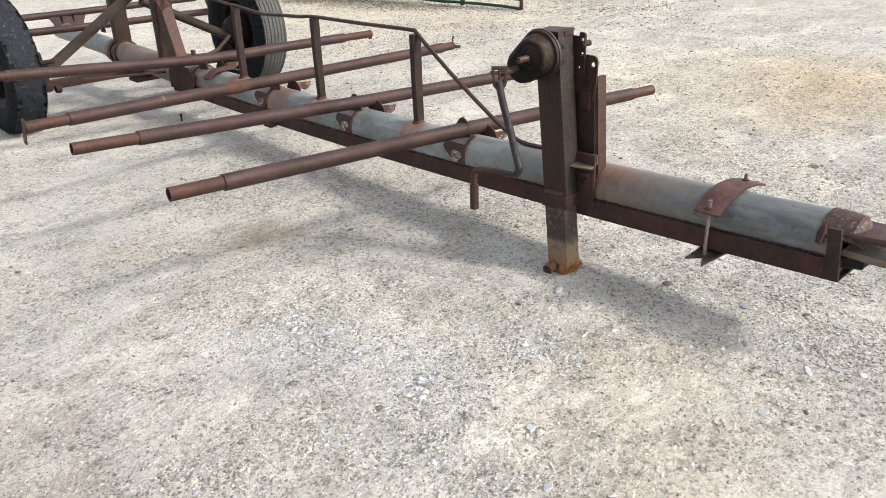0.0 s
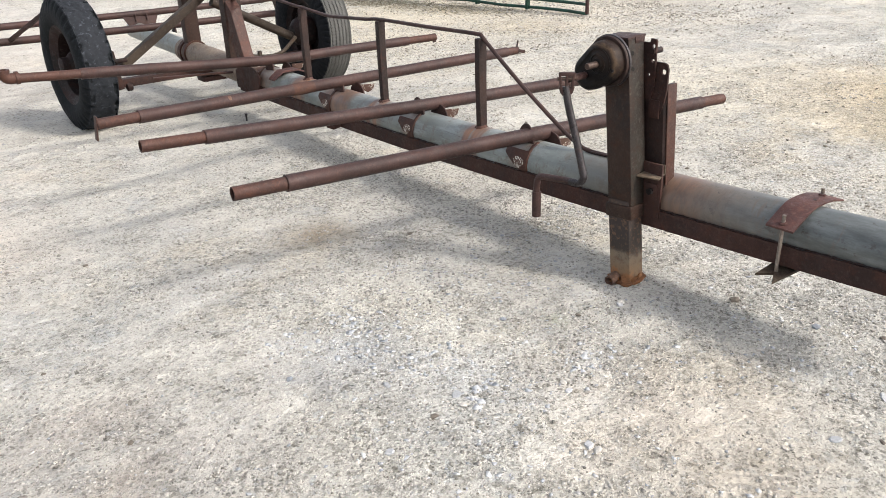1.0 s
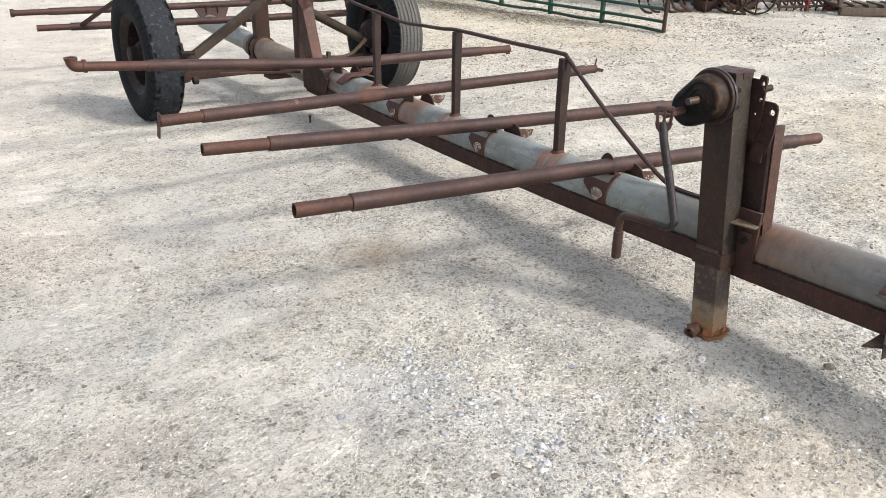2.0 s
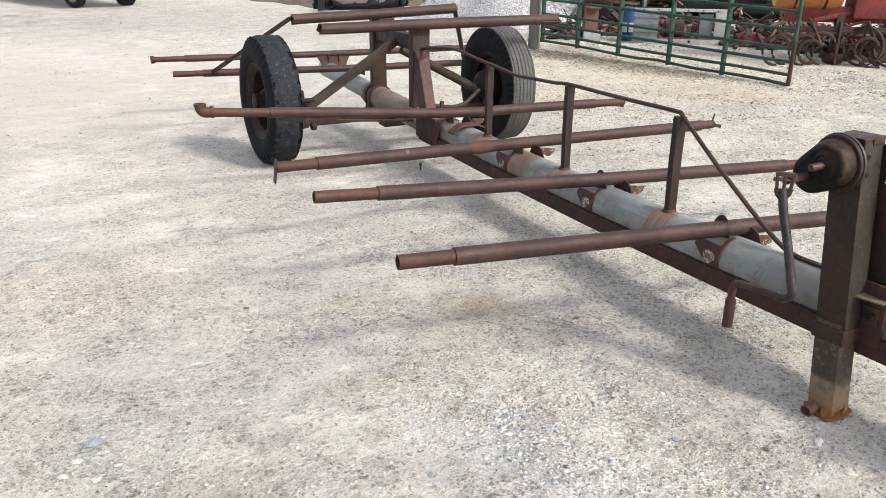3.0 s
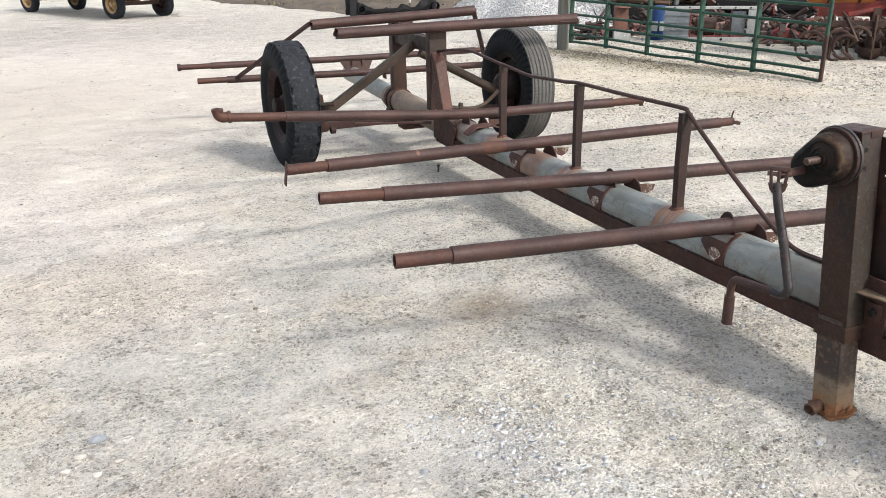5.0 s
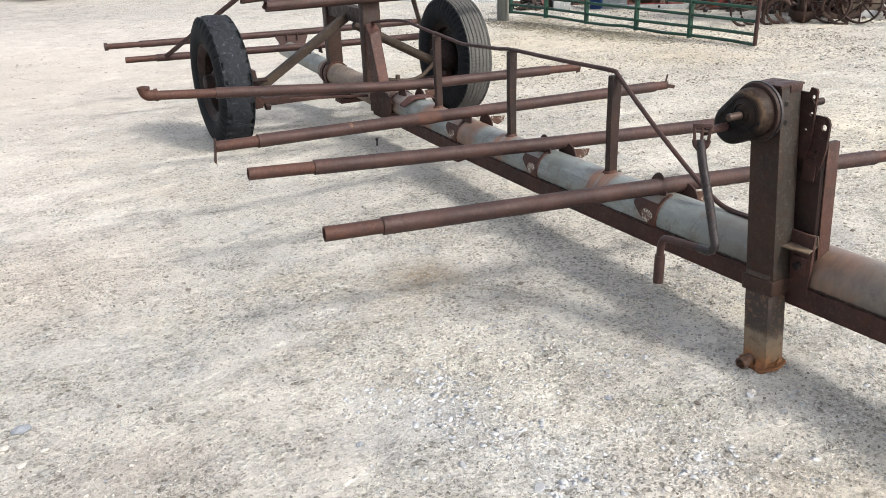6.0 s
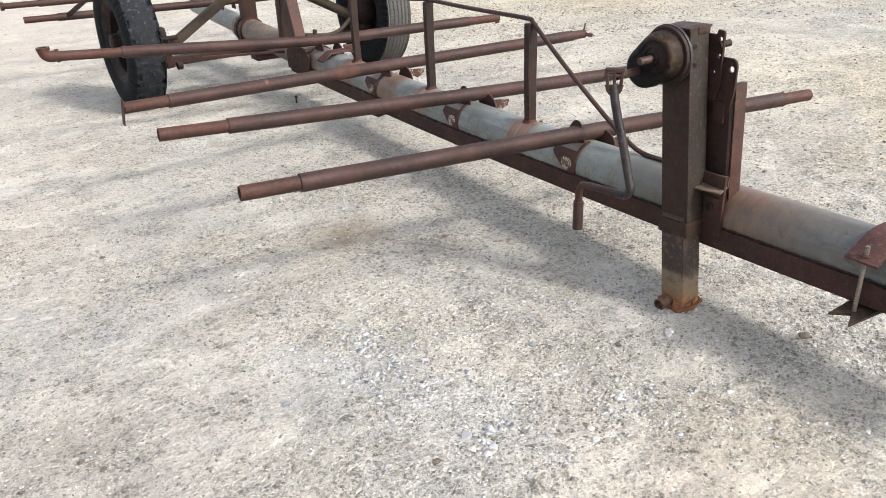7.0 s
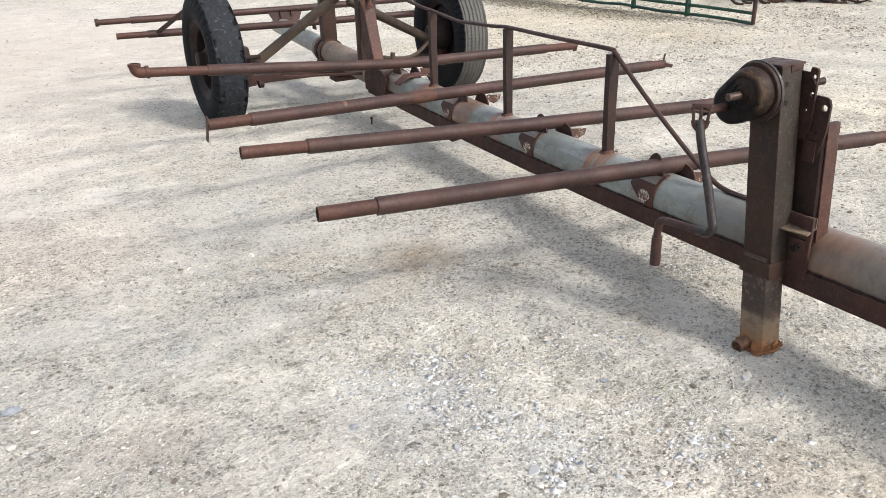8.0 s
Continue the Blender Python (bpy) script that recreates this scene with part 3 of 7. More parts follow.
# ---- mesh helpers ----
def mesh_of(name, bm, smooth=True):
    me = bpy.data.meshes.new(name)
    bmesh.ops.recalc_face_normals(bm, faces=bm.faces)
    bm.to_mesh(me)
    bm.free()
    if smooth:
        me.shade_smooth()
        me.set_sharp_from_angle(angle=radians(38))
    return me


def thing(name, place, label, category, group="", kind=""):
    e = new(name)
    e.empty_display_size = 0.1
    e.matrix_basis = Matrix.Translation(place)
    return tagged(e, label, category, group, kind)


def part(name, bm, mat, parent, label="", smooth=True):
    ob = new(name, mesh_of(name, bm, smooth))
    ob.data.materials.append(mat)
    ob.parent = parent
    if parent.type == 'EMPTY':
        ob.matrix_parent_inverse = parent.matrix_basis.inverted()
    return tagged(ob, label) if label else ob


def solid(name, bm, mat, label, category, kind="", group="", smooth=True):
    ob = new(name, mesh_of(name, bm, smooth))
    ob.data.materials.append(mat)
    return tagged(ob, label, category, group, kind)


def rings(bm, loops, closed=True, cap0=True, cap1=True):
    rows = [[bm.verts.new(p) for p in loop] for loop in loops]
    n = len(rows[0])
    for a, b in zip(rows, rows[1:]):
        for i in range(n if closed else n - 1):
            j = (i + 1) % n
            bm.faces.new((a[i], a[j], b[j], b[i]))
    if cap0:
        bm.faces.new(list(reversed(rows[0])))
    if cap1:
        bm.faces.new(rows[-1])
    return rows


def frame_at(d):
    d = Vector(d).normalized()
    up = Vector((0, 0, 1)) if abs(d.z) < 0.92 else Vector((0, 1, 0))
    s = d.cross(up).normalized()
    return s, s.cross(d).normalized()


def sweep(bm, pts, r, n=16, cap=True, flat=1.0):
    """A rod along pts; r one radius or one for each point; flat squashes it in its upright direction."""
    pts = [Vector(p) for p in pts]
    rs = r if isinstance(r, (list, tuple)) else [r] * len(pts)
    loops = []
    for i, p in enumerate(pts):
        d = pts[min(i + 1, len(pts) - 1)] - pts[max(i - 1, 0)]
        s, u = frame_at(d)
        loops.append([p + rs[i] * (math.cos(a) * s + flat * math.sin(a) * u) for a in (2 * math.pi * k / n for k in range(n))])
    rings(bm, loops, True, cap, cap)
    return bm


def hollow(bm, pts, ro, ri, n=22):
    """A pipe open at both ends, with wall thickness."""
    pts = [Vector(p) for p in pts]
    loops, inner = [], []
    for i, p in enumerate(pts):
        d = pts[min(i + 1, len(pts) - 1)] - pts[max(i - 1, 0)]
        s, u = frame_at(d)
        ring = [math.cos(a) * s + math.sin(a) * u for a in (2 * math.pi * k / n for k in range(n))]
        loops.append([p + ro * v for v in ring])
        inner.append([p + ri * v for v in ring])
    chain = loops + inner[::-1]
    chain.append(loops[0])
    rows = [[bm.verts.new(q) for q in loop] for loop in chain[:-1]]
    rows.append(rows[0])
    for a, b in zip(rows, rows[1:]):
        for i in range(n):
            j = (i + 1) % n
            bm.faces.new((a[i], a[j], b[j], b[i]))
    return bm


def ragged(bm, where, reach, seed, amount=0.02):
    """Tears the end of a pipe: shifts its rim in and out, near the point where."""
    rng = random.Random(seed)
    where = Vector(where)
    for v in bm.verts:
        d = v.co - where
        if d.length < reach:
            k = noise.noise(v.co * 55 + Vector((seed, 0, 0)))
            v.co += Vector((amount * k, 0.25 * amount * rng.uniform(-1, 1), 0.35 * amount * noise.noise(v.co * 40)))
    return bm


def lathe(bm, profile, m, n=40, cap=True):
    """Turns (radius, height) pairs round the z axis of m."""
    rings(bm, [[m @ Vector((r * math.cos(a), r * math.sin(a), h)) for a in (2 * math.pi * k / n for k in range(n))] for r, h in profile], True, cap, cap)
    return bm


def box(bm, size, m, bev=0.003):
    got = bmesh.ops.create_cube(bm, size=1.0, matrix=m @ Matrix.Diagonal((*size, 1)))
    if bev:
        es = list({e for v in got["verts"] for e in v.link_edges})
        bmesh.ops.bevel(bm, geom=es, offset=bev, segments=2, affect='EDGES', profile=0.6)
    return bm


def prism(bm, outline, m, thick, bev=0.0015):
    """A plate: outline in the xy plane of m, centred through its thickness."""
    lo = [bm.verts.new(m @ Vector((x, y, -thick / 2))) for x, y in outline]
    hi = [bm.verts.new(m @ Vector((x, y, thick / 2))) for x, y in outline]
    n = len(outline)
    fs = [bm.faces.new(lo[::-1]), bm.faces.new(hi)]
    for i in range(n):
        j = (i + 1) % n
        fs.append(bm.faces.new((lo[i], lo[j], hi[j], hi[i])))
    if bev:
        es = list({e for f in fs[:2] for e in f.edges})
        bmesh.ops.bevel(bm, geom=es, offset=bev, segments=1, affect='EDGES')
    return bm


def axes(o, x, y, z):
    m = Matrix((Vector(x), Vector(y), Vector(z))).transposed().to_4x4()
    m.translation = Vector(o)
    return m


def between(a, b, roll=0.0):
    """A pose at the middle of a-b whose z runs from a to b."""
    a, b = Vector(a), Vector(b)
    s, u = frame_at(b - a)
    return axes((a + b) / 2, s, u, (b - a).normalized()) @ pose(0, 0, 0, 0, 0, roll)


def bar(bm, a, b, w, h, roll=0.0, bev=0.002):
    return box(bm, (w, h, (Vector(b) - Vector(a)).length), between(a, b, roll), bev)


def curve_through(pts, per=6):
    """Smooth points through pts (Catmull-Rom)."""
    p = [Vector(q) for q in pts]
    p = [2 * p[0] - p[1]] + p + [2 * p[-1] - p[-2]]
    out = []
    for i in range(1, len(p) - 2):
        for k in range(per):
            t = k / per
            out.append(0.5 * ((2 * p[i]) + (p[i + 1] - p[i - 1]) * t + (2 * p[i - 1] - 5 * p[i] + 4 * p[i + 1] - p[i + 2]) * t * t + (3 * p[i] - p[i - 1] - 3 * p[i + 1] + p[i + 2]) * t ** 3))
    out.append(p[-2])
    return out


def scatter_chips(name, places, sizes, mat, label, category, seed=1, squash=0.6, rest=0.35):
    """Many small angular stones as one object of stuff."""
    rng = np.random.default_rng(seed)
    n = len(places)
    cube = np.array([[x, y, z] for x in (-1, 1) for y in (-1, 1) for z in (-1, 1)], float) * 0.62
    v = cube[None] * (1 + rng.uniform(-0.45, 0.45, (n, 8, 3)))
    v *= sizes[:, None, None] * np.stack([rng.uniform(0.7, 1.3, n), rng.uniform(0.6, 1.1, n), rng.uniform(0.4, 0.9, n) * squash / 0.6], -1)[:, None]
    a = rng.uniform(0, 6.283, n)
    t = rng.uniform(-0.3, 0.3, (n, 2))
    z = v[..., 2] + v[..., 0] * t[:, None, 0] + v[..., 1] * t[:, None, 1]
    x = v[..., 0] * np.cos(a)[:, None] - v[..., 1] * np.sin(a)[:, None]
    y = v[..., 0] * np.sin(a)[:, None] + v[..., 1] * np.cos(a)[:, None]
    co = np.stack([x, y, z], -1) + places[:, None]
    co[..., 2] += sizes[:, None] * rest
    quads = np.array([[0, 1, 3, 2], [4, 6, 7, 5], [0, 4, 5, 1], [2, 3, 7, 6], [0, 2, 6, 4], [1, 5, 7, 3]])
    faces = (quads[None] + (np.arange(n) * 8)[:, None, None]).reshape(-1, 4)
    me = bpy.data.meshes.new(name)
    me.vertices.add(n * 8)
    me.vertices.foreach_set("co", co.astype(np.float32).ravel())
    me.loops.add(faces.size)
    me.loops.foreach_set("vertex_index", faces.astype(np.int32).ravel())
    me.polygons.add(len(faces))
    me.polygons.foreach_set("loop_start", np.arange(0, faces.size, 4, dtype=np.int32))
    me.update(calc_edges=True)
    me.validate()
    ob = new(name, me)
    me.materials.append(mat)
    return tagged(ob, label, category, kind="stuff")


# ---- ground ----
def ground_z(x, y):
    """Gentle unevenness of the yard, flat near the trailer."""
    far = np.clip((np.hypot(x, y - 1.5) - 3.0) / 6.0, 0, 1)
    z = 0.006 * np.sin(1.7 * x + 0.6) * np.cos(1.3 * y - 0.4) + 0.004 * np.sin(4.1 * x - 2.3 * y) + 0.003 * np.cos(7.3 * x + 5.9 * y + 1.0)
    z = z + far * (0.02 * np.sin(0.5 * x + 1.0) * np.cos(0.4 * y))
    return z - 0.004


def build_ground():
    def line(a, b, step, out):
        fine = np.arange(a, b + 1e-6, step)
        grow = np.array([0.3, 0.8, 1.6, 3, 6, 12, 25, 50, 110, 240, 500])[:out]
        return np.concatenate([a - grow[::-1], fine, b + grow])
    xs, ys = line(-4.0, 5.0, 0.045, 11), line(-3.0, 9.0, 0.05, 11)
    gx, gy = np.meshgrid(xs, ys)
    rng = np.random.default_rng(5)
    gz = ground_z(gx, gy)
    near = (gx > -4.1) & (gx < 5.1) & (gy > -3.1) & (gy < 9.1)
    gz = gz + near * rng.normal(0, 0.0012, gz.shape)
    nx, ny = len(xs), len(ys)
    co = np.stack([gx, gy, gz], -1).reshape(-1, 3)
    i = np.arange(nx * ny).reshape(ny, nx)
    faces = np.stack([i[:-1, :-1], i[:-1, 1:], i[1:, 1:], i[1:, :-1]], -1).reshape(-1, 4)
    me = bpy.data.meshes.new("ground")
    me.from_pydata(co.tolist(), [], faces.tolist())
    me.shade_smooth()
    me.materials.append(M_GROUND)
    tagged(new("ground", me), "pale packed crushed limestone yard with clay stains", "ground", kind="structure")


build_ground()

# ---- the pipe trailer ----
BEAM_Y = [-1.60, -1.0, -0.78, -0.2, 0.5, 1.2, 2.0, 3.35, 4.45]
BEAM_Z = [0.336, 0.315, 0.305, 0.275, 0.262, 0.260, 0.262, 0.282, 0.315]
_bend = np.polyfit(BEAM_Y, BEAM_Z, 4)
RB = 0.084


def beam_z(y):
    return float(np.polyval(_bend, y))


trailer = thing("pipe_trailer", (0, 1.4, 0), "rusty homemade pipe trailer with two tyres standing on gravel", "trailer")


def beam_part():
    ys = np.linspace(-1.592, 2.22, 40)
    beam = part("beam", hollow(bmesh.new(), [(0, y, beam_z(y)) for y in ys], RB, RB - 0.008, 40), M_BEAM, trailer, "big pipe beam in faded grey-green paint with rust")
    rear = part("rear_beam", hollow(bmesh.new(), [(0, y, beam_z(y)) for y in np.linspace(2.2, 3.46, 14)], RB - 0.004, RB - 0.012, 36), M_REARBEAM, trailer, "weathered tan rear pipe beam")
    part("tail_pipe", hollow(bmesh.new(), [(0, y, beam_z(y) + 0.008) for y in np.linspace(3.40, 4.5, 12)], 0.066, 0.058, 32), M_BEAM, rear, "pale grey-green tail pipe")
    for y in (3.28, 3.36):
        part("coupling_ring", hollow(bmesh.new(), [(0, y - 0.02, beam_z(y)), (0, y + 0.02, beam_z(y))], RB + 0.008, RB - 0.006, 36), M_SLEEVE, rear)
    # cradle channel under the front beam: two flanges and a web, swept along the bend
    bm = bmesh.new()
    prof = [(-0.092, -0.022), (-0.092, -0.087), (0.092, -0.087), (0.092, -0.022), (0.0855, -0.022), (0.0855, -0.080), (-0.0855, -0.080), (-0.0855, -0.022)]
    cy = np.linspace(-1.615, 2.42, 260)
    rings(bm, [[(x, y + (0.05 * (z + 0.087) / 0.065 - 0.05 if k == 259 else 0), beam_z(y) + z + (chip if z > -0.05 else 0)) for x, z in prof] for k, (y, chip) in enumerate((y, 0.0016 * math.sin(31 * y) * math.sin(83 * y + 1) + 0.0022 * min(0, math.sin(57 * y + 2 * math.sin(13 * y)))) for y in cy)])
    part("cradle_channel", bm, M_CHANNEL, trailer, "dark rusted steel channel cradling the beam")
    # dark bead drawn as the gap line and chipped edge between pipe and channel, broken in places
    for side in (-1, 1):
        ys = np.linspace(-1.56, 2.2, 420)
        radii = [0.0022 + 0.0022 * max(0.0, math.sin(47 * y + 3 * math.sin(19 * y)) * math.sin(131 * y + side)) + 0.0008 * math.sin(310 * y) for y in ys]
        part("seam_bead", sweep(bmesh.new(), [(side * 0.0835, y, beam_z(y) - 0.0205) for y in ys], radii, 6), M_UPRIGHT, trailer, "dark ragged bead along the joint")
    # weld rings and straps round the beam
    for y, w in ((-0.075, 0.105), (0.67, 0.10), (1.40, 0.10)):
        # a flat iron gusset wrapped on the pipe, wide under the cross pipe and drawn to a point below
        for name, a0, a1, lift, mat, label in (("strap", 138, 216, 0.0045, M_SLEEVE, "rust-brown wrapped gusset drawn to a point"), ("flaked_patch", 158, 188, 0.0060, M_LACE, "pale lace-like flaking patch")):
            rows = []
            for k in range(25):
                u = k / 24
                a = radians(a0 + (a1 - a0) * u)
                if name == "strap":
                    y0 = y - 0.5 * w
                    y1 = y0 + 0.012 + w * max(0.0, 1 - max(0.0, u - 0.22) / 0.62)
                else:
                    half = 0.024 * math.sqrt(max(0.0, 1 - (2 * u - 1) ** 2)) + 0.002
                    y0, y1 = y - 0.014 - half * (1 + 0.25 * math.sin(5 * u + y)), y - 0.014 + half * (1.2 - 0.7 * u)
                rows.append([(r * math.cos(a), yy, beam_z(y) + r * math.sin(a)) for r, yy in ((RB + lift, y0), (RB + lift, y1), (RB - 0.002, y1), (RB - 0.002, y0))])
            bm = bmesh.new()
            rings(bm, rows)
            part(name, bm, mat, beam, label)
        bm = bmesh.new()
        loops = []
        for k in range(21):
            a = radians(100 + 135 * k / 20)
            ye = y - w / 2 - 0.004 + 0.0012 * math.sin(2.3 * k)
            loops.append([(r * math.cos(a), ye + dy, beam_z(y) + r * math.sin(a)) for r, dy in ((RB + 0.006, -0.006), (RB + 0.006, 0.006), (RB - 0.002, 0.009), (RB - 0.002, -0.009))])
        rings(bm, loops)
        part("strap_edge", bm, M_SLEEVE, beam, "rust-brown raised edge of the strap")


beam_part()


def cross_pipe(left, mid, right, step_l, step_r, r=0.0292, ri=0.0238, mat=M_PIPE, ends=M_SLEEVE, label=""):
    """A cross pipe over the beam: thick middle, with thinner pieces slid into its ends."""
    pts = curve_through([left, Vector(left).lerp(Vector(mid), 0.5), mid, Vector(mid).lerp(Vector(right), 0.5), right], 7)
    inner = [p for p in pts if step_l < p.x < step_r]

    def at_x(x):
        for a, b in zip(pts, pts[1:]):
            if a.x <= x <= b.x:
                return a.lerp(b, (x - a.x) / max(1e-6, b.x - a.x))
        return pts[0] if x < pts[0].x else pts[-1]
    body = part("cross_pipe", hollow(bmesh.new(), [at_x(step_l)] + inner + [at_x(step_r)], r, r - 0.004), mat, trailer, label)
    for a, b in ((pts[0].x, step_l + 0.05), (step_r - 0.05, pts[-1].x)):
        part("inner_pipe", hollow(bmesh.new(), [at_x(a), at_x((a + b) / 2), at_x(b)], ri, ri - 0.004), ends, body, "redder thinner pipe slid into the end")
    return body, at_x


P1, at1 = cross_pipe((-1.239, 0.034, 0.416), (0.02, -0.095, 0.386), (1.13, -0.205, 0.35), -1.056, 0.98, label="rusty brown cross pipe resting over the beam")
P2, at2 = cross_pipe((-1.294, 0.698, 0.441), (0.03, 0.62, 0.378), (1.16, 0.552, 0.338), -1.047, 1.0, label="rusty brown cross pipe resting over the beam")
P3, at3 = cross_pipe((-1.30, 1.21, 0.4275), (0.072, 1.314, 0.385), (1.262, 1.32, 0.370), -1.118, 1.17, label="rusty cross pipe with an end flange and orange spot")
P4, at4 = cross_pipe((-1.41, 2.15, 0.497), (-0.02, 2.08, 0.397), (1.17, 2.02, 0.384), -1.085, 0.95, label="sagging rusty cross pipe with an elbow on its end")
P6, at6 = cross_pipe((-1.325, 3.853, 0.442), (0.0, 3.80, 0.42), (1.25, 3.75, 0.414), -1.12, 1.1, 0.026, 0.021, label="thin rusty rear cross pipe")
P5, at5 = cross_pipe((-1.38, 4.435, 0.471), (0.0, 4.38, 0.456), (1.25, 4.33, 0.459), -1.15, 1.1, 0.026, 0.021, label="thin rusty rear cross pipe")

# pipe elbow, end flange, weld stubs
_e = Vector((-1.41, 2.15, 0.497))
_bm = bmesh.new()
_loops = []
for _r in (0.0275, 0.020):
    _arc = [(_e + Vector((0.03, 0, 0)), radians(270))] + [(_e + Vector((0.002 + 0.030 * math.cos(a), 0, 0.030 + 0.030 * math.sin(a))), a) for a in (radians(270 - 90 * k / 8) for k in range(9))] + [(_e + Vector((-0.028, 0, 0.044)), radians(180))]
    _row = [[p + _r * (math.cos(q) * Vector((0, 1, 0)) + math.sin(q) * Vector((math.cos(a), 0, math.sin(a)))) for q in (2 * math.pi * k / 24 for k in range(24))] for p, a in _arc]
    _loops += _row if _r > 0.024 else _row[::-1]
rings(_bm, _loops + [_loops[0]], True, False, False)
bmesh.ops.remove_doubles(_bm, verts=_bm.verts, dist=0.0002)
part("pipe_elbow", _bm, M_SLEEVE, P4, "orange-rusted threaded pipe elbow")
part("elbow_collar", hollow(bmesh.new(), [_e + Vector((0.022, 0, 0)), _e + Vector((0.038, 0, 0))], 0.0325, 0.022), M_SLEEVE, P4)
_top = _e + Vector((-0.028, 0, 0.038))
part("elbow_collar", lathe(bmesh.new(), [(0.027, -0.006), (0.0315, -0.005), (0.0315, 0.009), (0.0205, 0.009), (0.0205, -0.006)], Matrix.Translation(_top), 24, False), M_SLEEVE, P4)
_f = Vector((-1.30, 1.21, 0.4225))
part("end_flange", box(bmesh.new(), (0.006, 0.035, 0.105), Matrix.Translation(_f + Vector((-0.004, 0, -0.012))) @ pose(0, 0, 0, 4, 6, 0)), M_SLEEVE, P3, "bent flat rusty end plate")
part("end_nail", sweep(bmesh.new(), [(1.25, 1.313, 0.385), (1.275, 1.327, 0.426)], 0.005, 8), M_PIPE, P3)
part("end_tab", bar(bmesh.new(), (1.245, 1.30, 0.372), (1.293, 1.283, 0.362), 0.004, 0.02), M_PIPE, P3)
part("end_tab", bar(bmesh.new(), (1.16, 2.02, 0.41), (1.165, 2.02, 0.35), 0.03, 0.005), M_PIPE, P4)
part("end_cap", lathe(bmesh.new(), [(0.025, -0.012), (0.029, -0.012), (0.029, 0.012), (0.02, 0.012)], Matrix.Translation((-1.385, 4.435, 0.471)) @ pose(0, 0, 0, 0, 90, 0), 20), M_PIPE, P5)
_bm = sweep(bmesh.new(), curve_through([at3(-0.33), at3(-0.27), at3(-0.2)], 3), [0.0292, 0.030, 0.0315, 0.032, 0.0315, 0.030, 0.0292], 20)
part("weld_lump", _bm, M_SCORCH, P3, "rust-brown scorched weld on the pipe")
_bm = bmesh.new()
bmesh.ops.create_icosphere(_bm, subdivisions=3, radius=0.0205, matrix=Matrix.Translation(at3(-0.68) + Vector((0, -0.0072, 0.0078))))
part("burn_spot", _bm, M_WELD, P3, "orange burnt spot on the pipe")
part("stub_bracket", box(bmesh.new(), (0.06, 0.05, 0.03), pose(-0.13, 1.24, 0.19, 10, 0, 20)), M_CHANNEL, trailer)


def saddle(pipe, at):
    """Domed gusset plates that hold a cross pipe on the beam, and a bent foot plate."""
    for x, rad, tall, dy in ((0.062, 0.056, 0.062, -0.024), (-0.030, 0.040, 0.082, 0.012)):
        p = at(x)
        top = beam_z(p.y) + math.sqrt(RB * RB - x * x) - 0.004
        outline = [(rad * math.cos(a), tall * math.sin(a)) for a in (math.pi * k / 14 for k in range(15))]
        outline += [(-rad, -0.03), (rad, -0.03)]
        m = axes((p.x, p.y + dy, top), (0, 1, 0), (0, 0, 1), (1, 0, 0)) @ pose(0, 0, 0, 0, 7, 0)
        part("saddle_plate", prism(bmesh.new(), outline, m, 0.007), M_PIPE, pipe)
    q = at(0.135)
    bm = prism(bmesh.new(), [(-0.038, 0.012), (0.036, 0.016), (0.028, -0.012), (0.0, -0.030), (-0.030, -0.018)], axes((q.x, q.y - 0.02, q.z - 0.048), (0.78, -0.62, 0), (0.10, 0.12, 0.98), (-0.61, -0.77, 0.15)), 0.006)
    part("foot_plate", bm, M_LACEPLATE, pipe, "flaking bent foot plate")


for _pipe, _at in ((P1, at1), (P2, at2), (P3, at3), (P4, at4)):
    saddle(_pipe, _at)
for _pipe, _at in ((P5, at5), (P6, at6)):
    p = _at(0.0)
    for x in (-0.02, 0.07):
        part("saddle_plate", prism(bmesh.new(), [(-0.04, -0.05), (0.04, -0.05), (0.035, 0.0), (0.0, 0.012), (-0.035, 0.0)], axes((x, p.y, p.z - 0.005), (0, 1, 0), (0, 0, 1), (1, 0, 0)), 0.007), M_PIPE, _pipe)
part("head_plate", prism(bmesh.new(), [(-0.12, 0.045), (0.17, 0.045), (0.12, -0.06), (-0.06, -0.06)], axes((0.0, 4.36, 0.40), (1, 0, 0), (0, 0.15, 1), (0, -1, 0.15)), 0.008), M_PIPE, trailer, "rusty end plate of the beam")

# uprights and the rail rod
def weld_fillet(y):
    bm = bmesh.new()
    loops = []
    for k in range(20):
        a = 2 * math.pi * k / 20
        wob = 1 + 0.18 * math.sin(3 * k + 9 * y)
        row = []
        for s, up in ((0.95, 0.010), (1.12 * wob, 0.003), (1.3 * wob, -0.003)):
            x, dy = 0.024 * s * math.cos(a), 0.021 * s * math.sin(a)
            row.append((x, y + dy, beam_z(y) + math.sqrt(RB * RB - x * x) + up))
        loops.append(row)
    rings(bm, list(zip(*loops)), True, False, False)
    return bm


for _y, _zt in ((0.226, 0.727), (0.95, 0.727), (1.691, 0.722)):
    _bm = bmesh.new()
    _half = 0.0225 if _y < 0.5 else 0.020
    rings(_bm, [[(sx * w + dx, _y + sy * 0.014, z) for sx, sy in ((-1, -1), (1, -1), (1, 1), (-1, 1))] for z, w, dx in ((beam_z(_y) + RB - 0.006, 0.86 * _half, 0.002), (0.55, 0.94 * _half, -0.001), (_zt, _half, 0.0))])
    bmesh.ops.bevel(_bm, geom=list(_bm.edges), offset=0.002, segments=1, affect='EDGES')
    part("upright", _bm, M_UPRIGHT, trailer, "dark upright bar welded on the beam")
    part("weld_fillet", weld_fillet(_y), M_SLEEVE, trailer, "rust-brown weld at the foot of an upright")
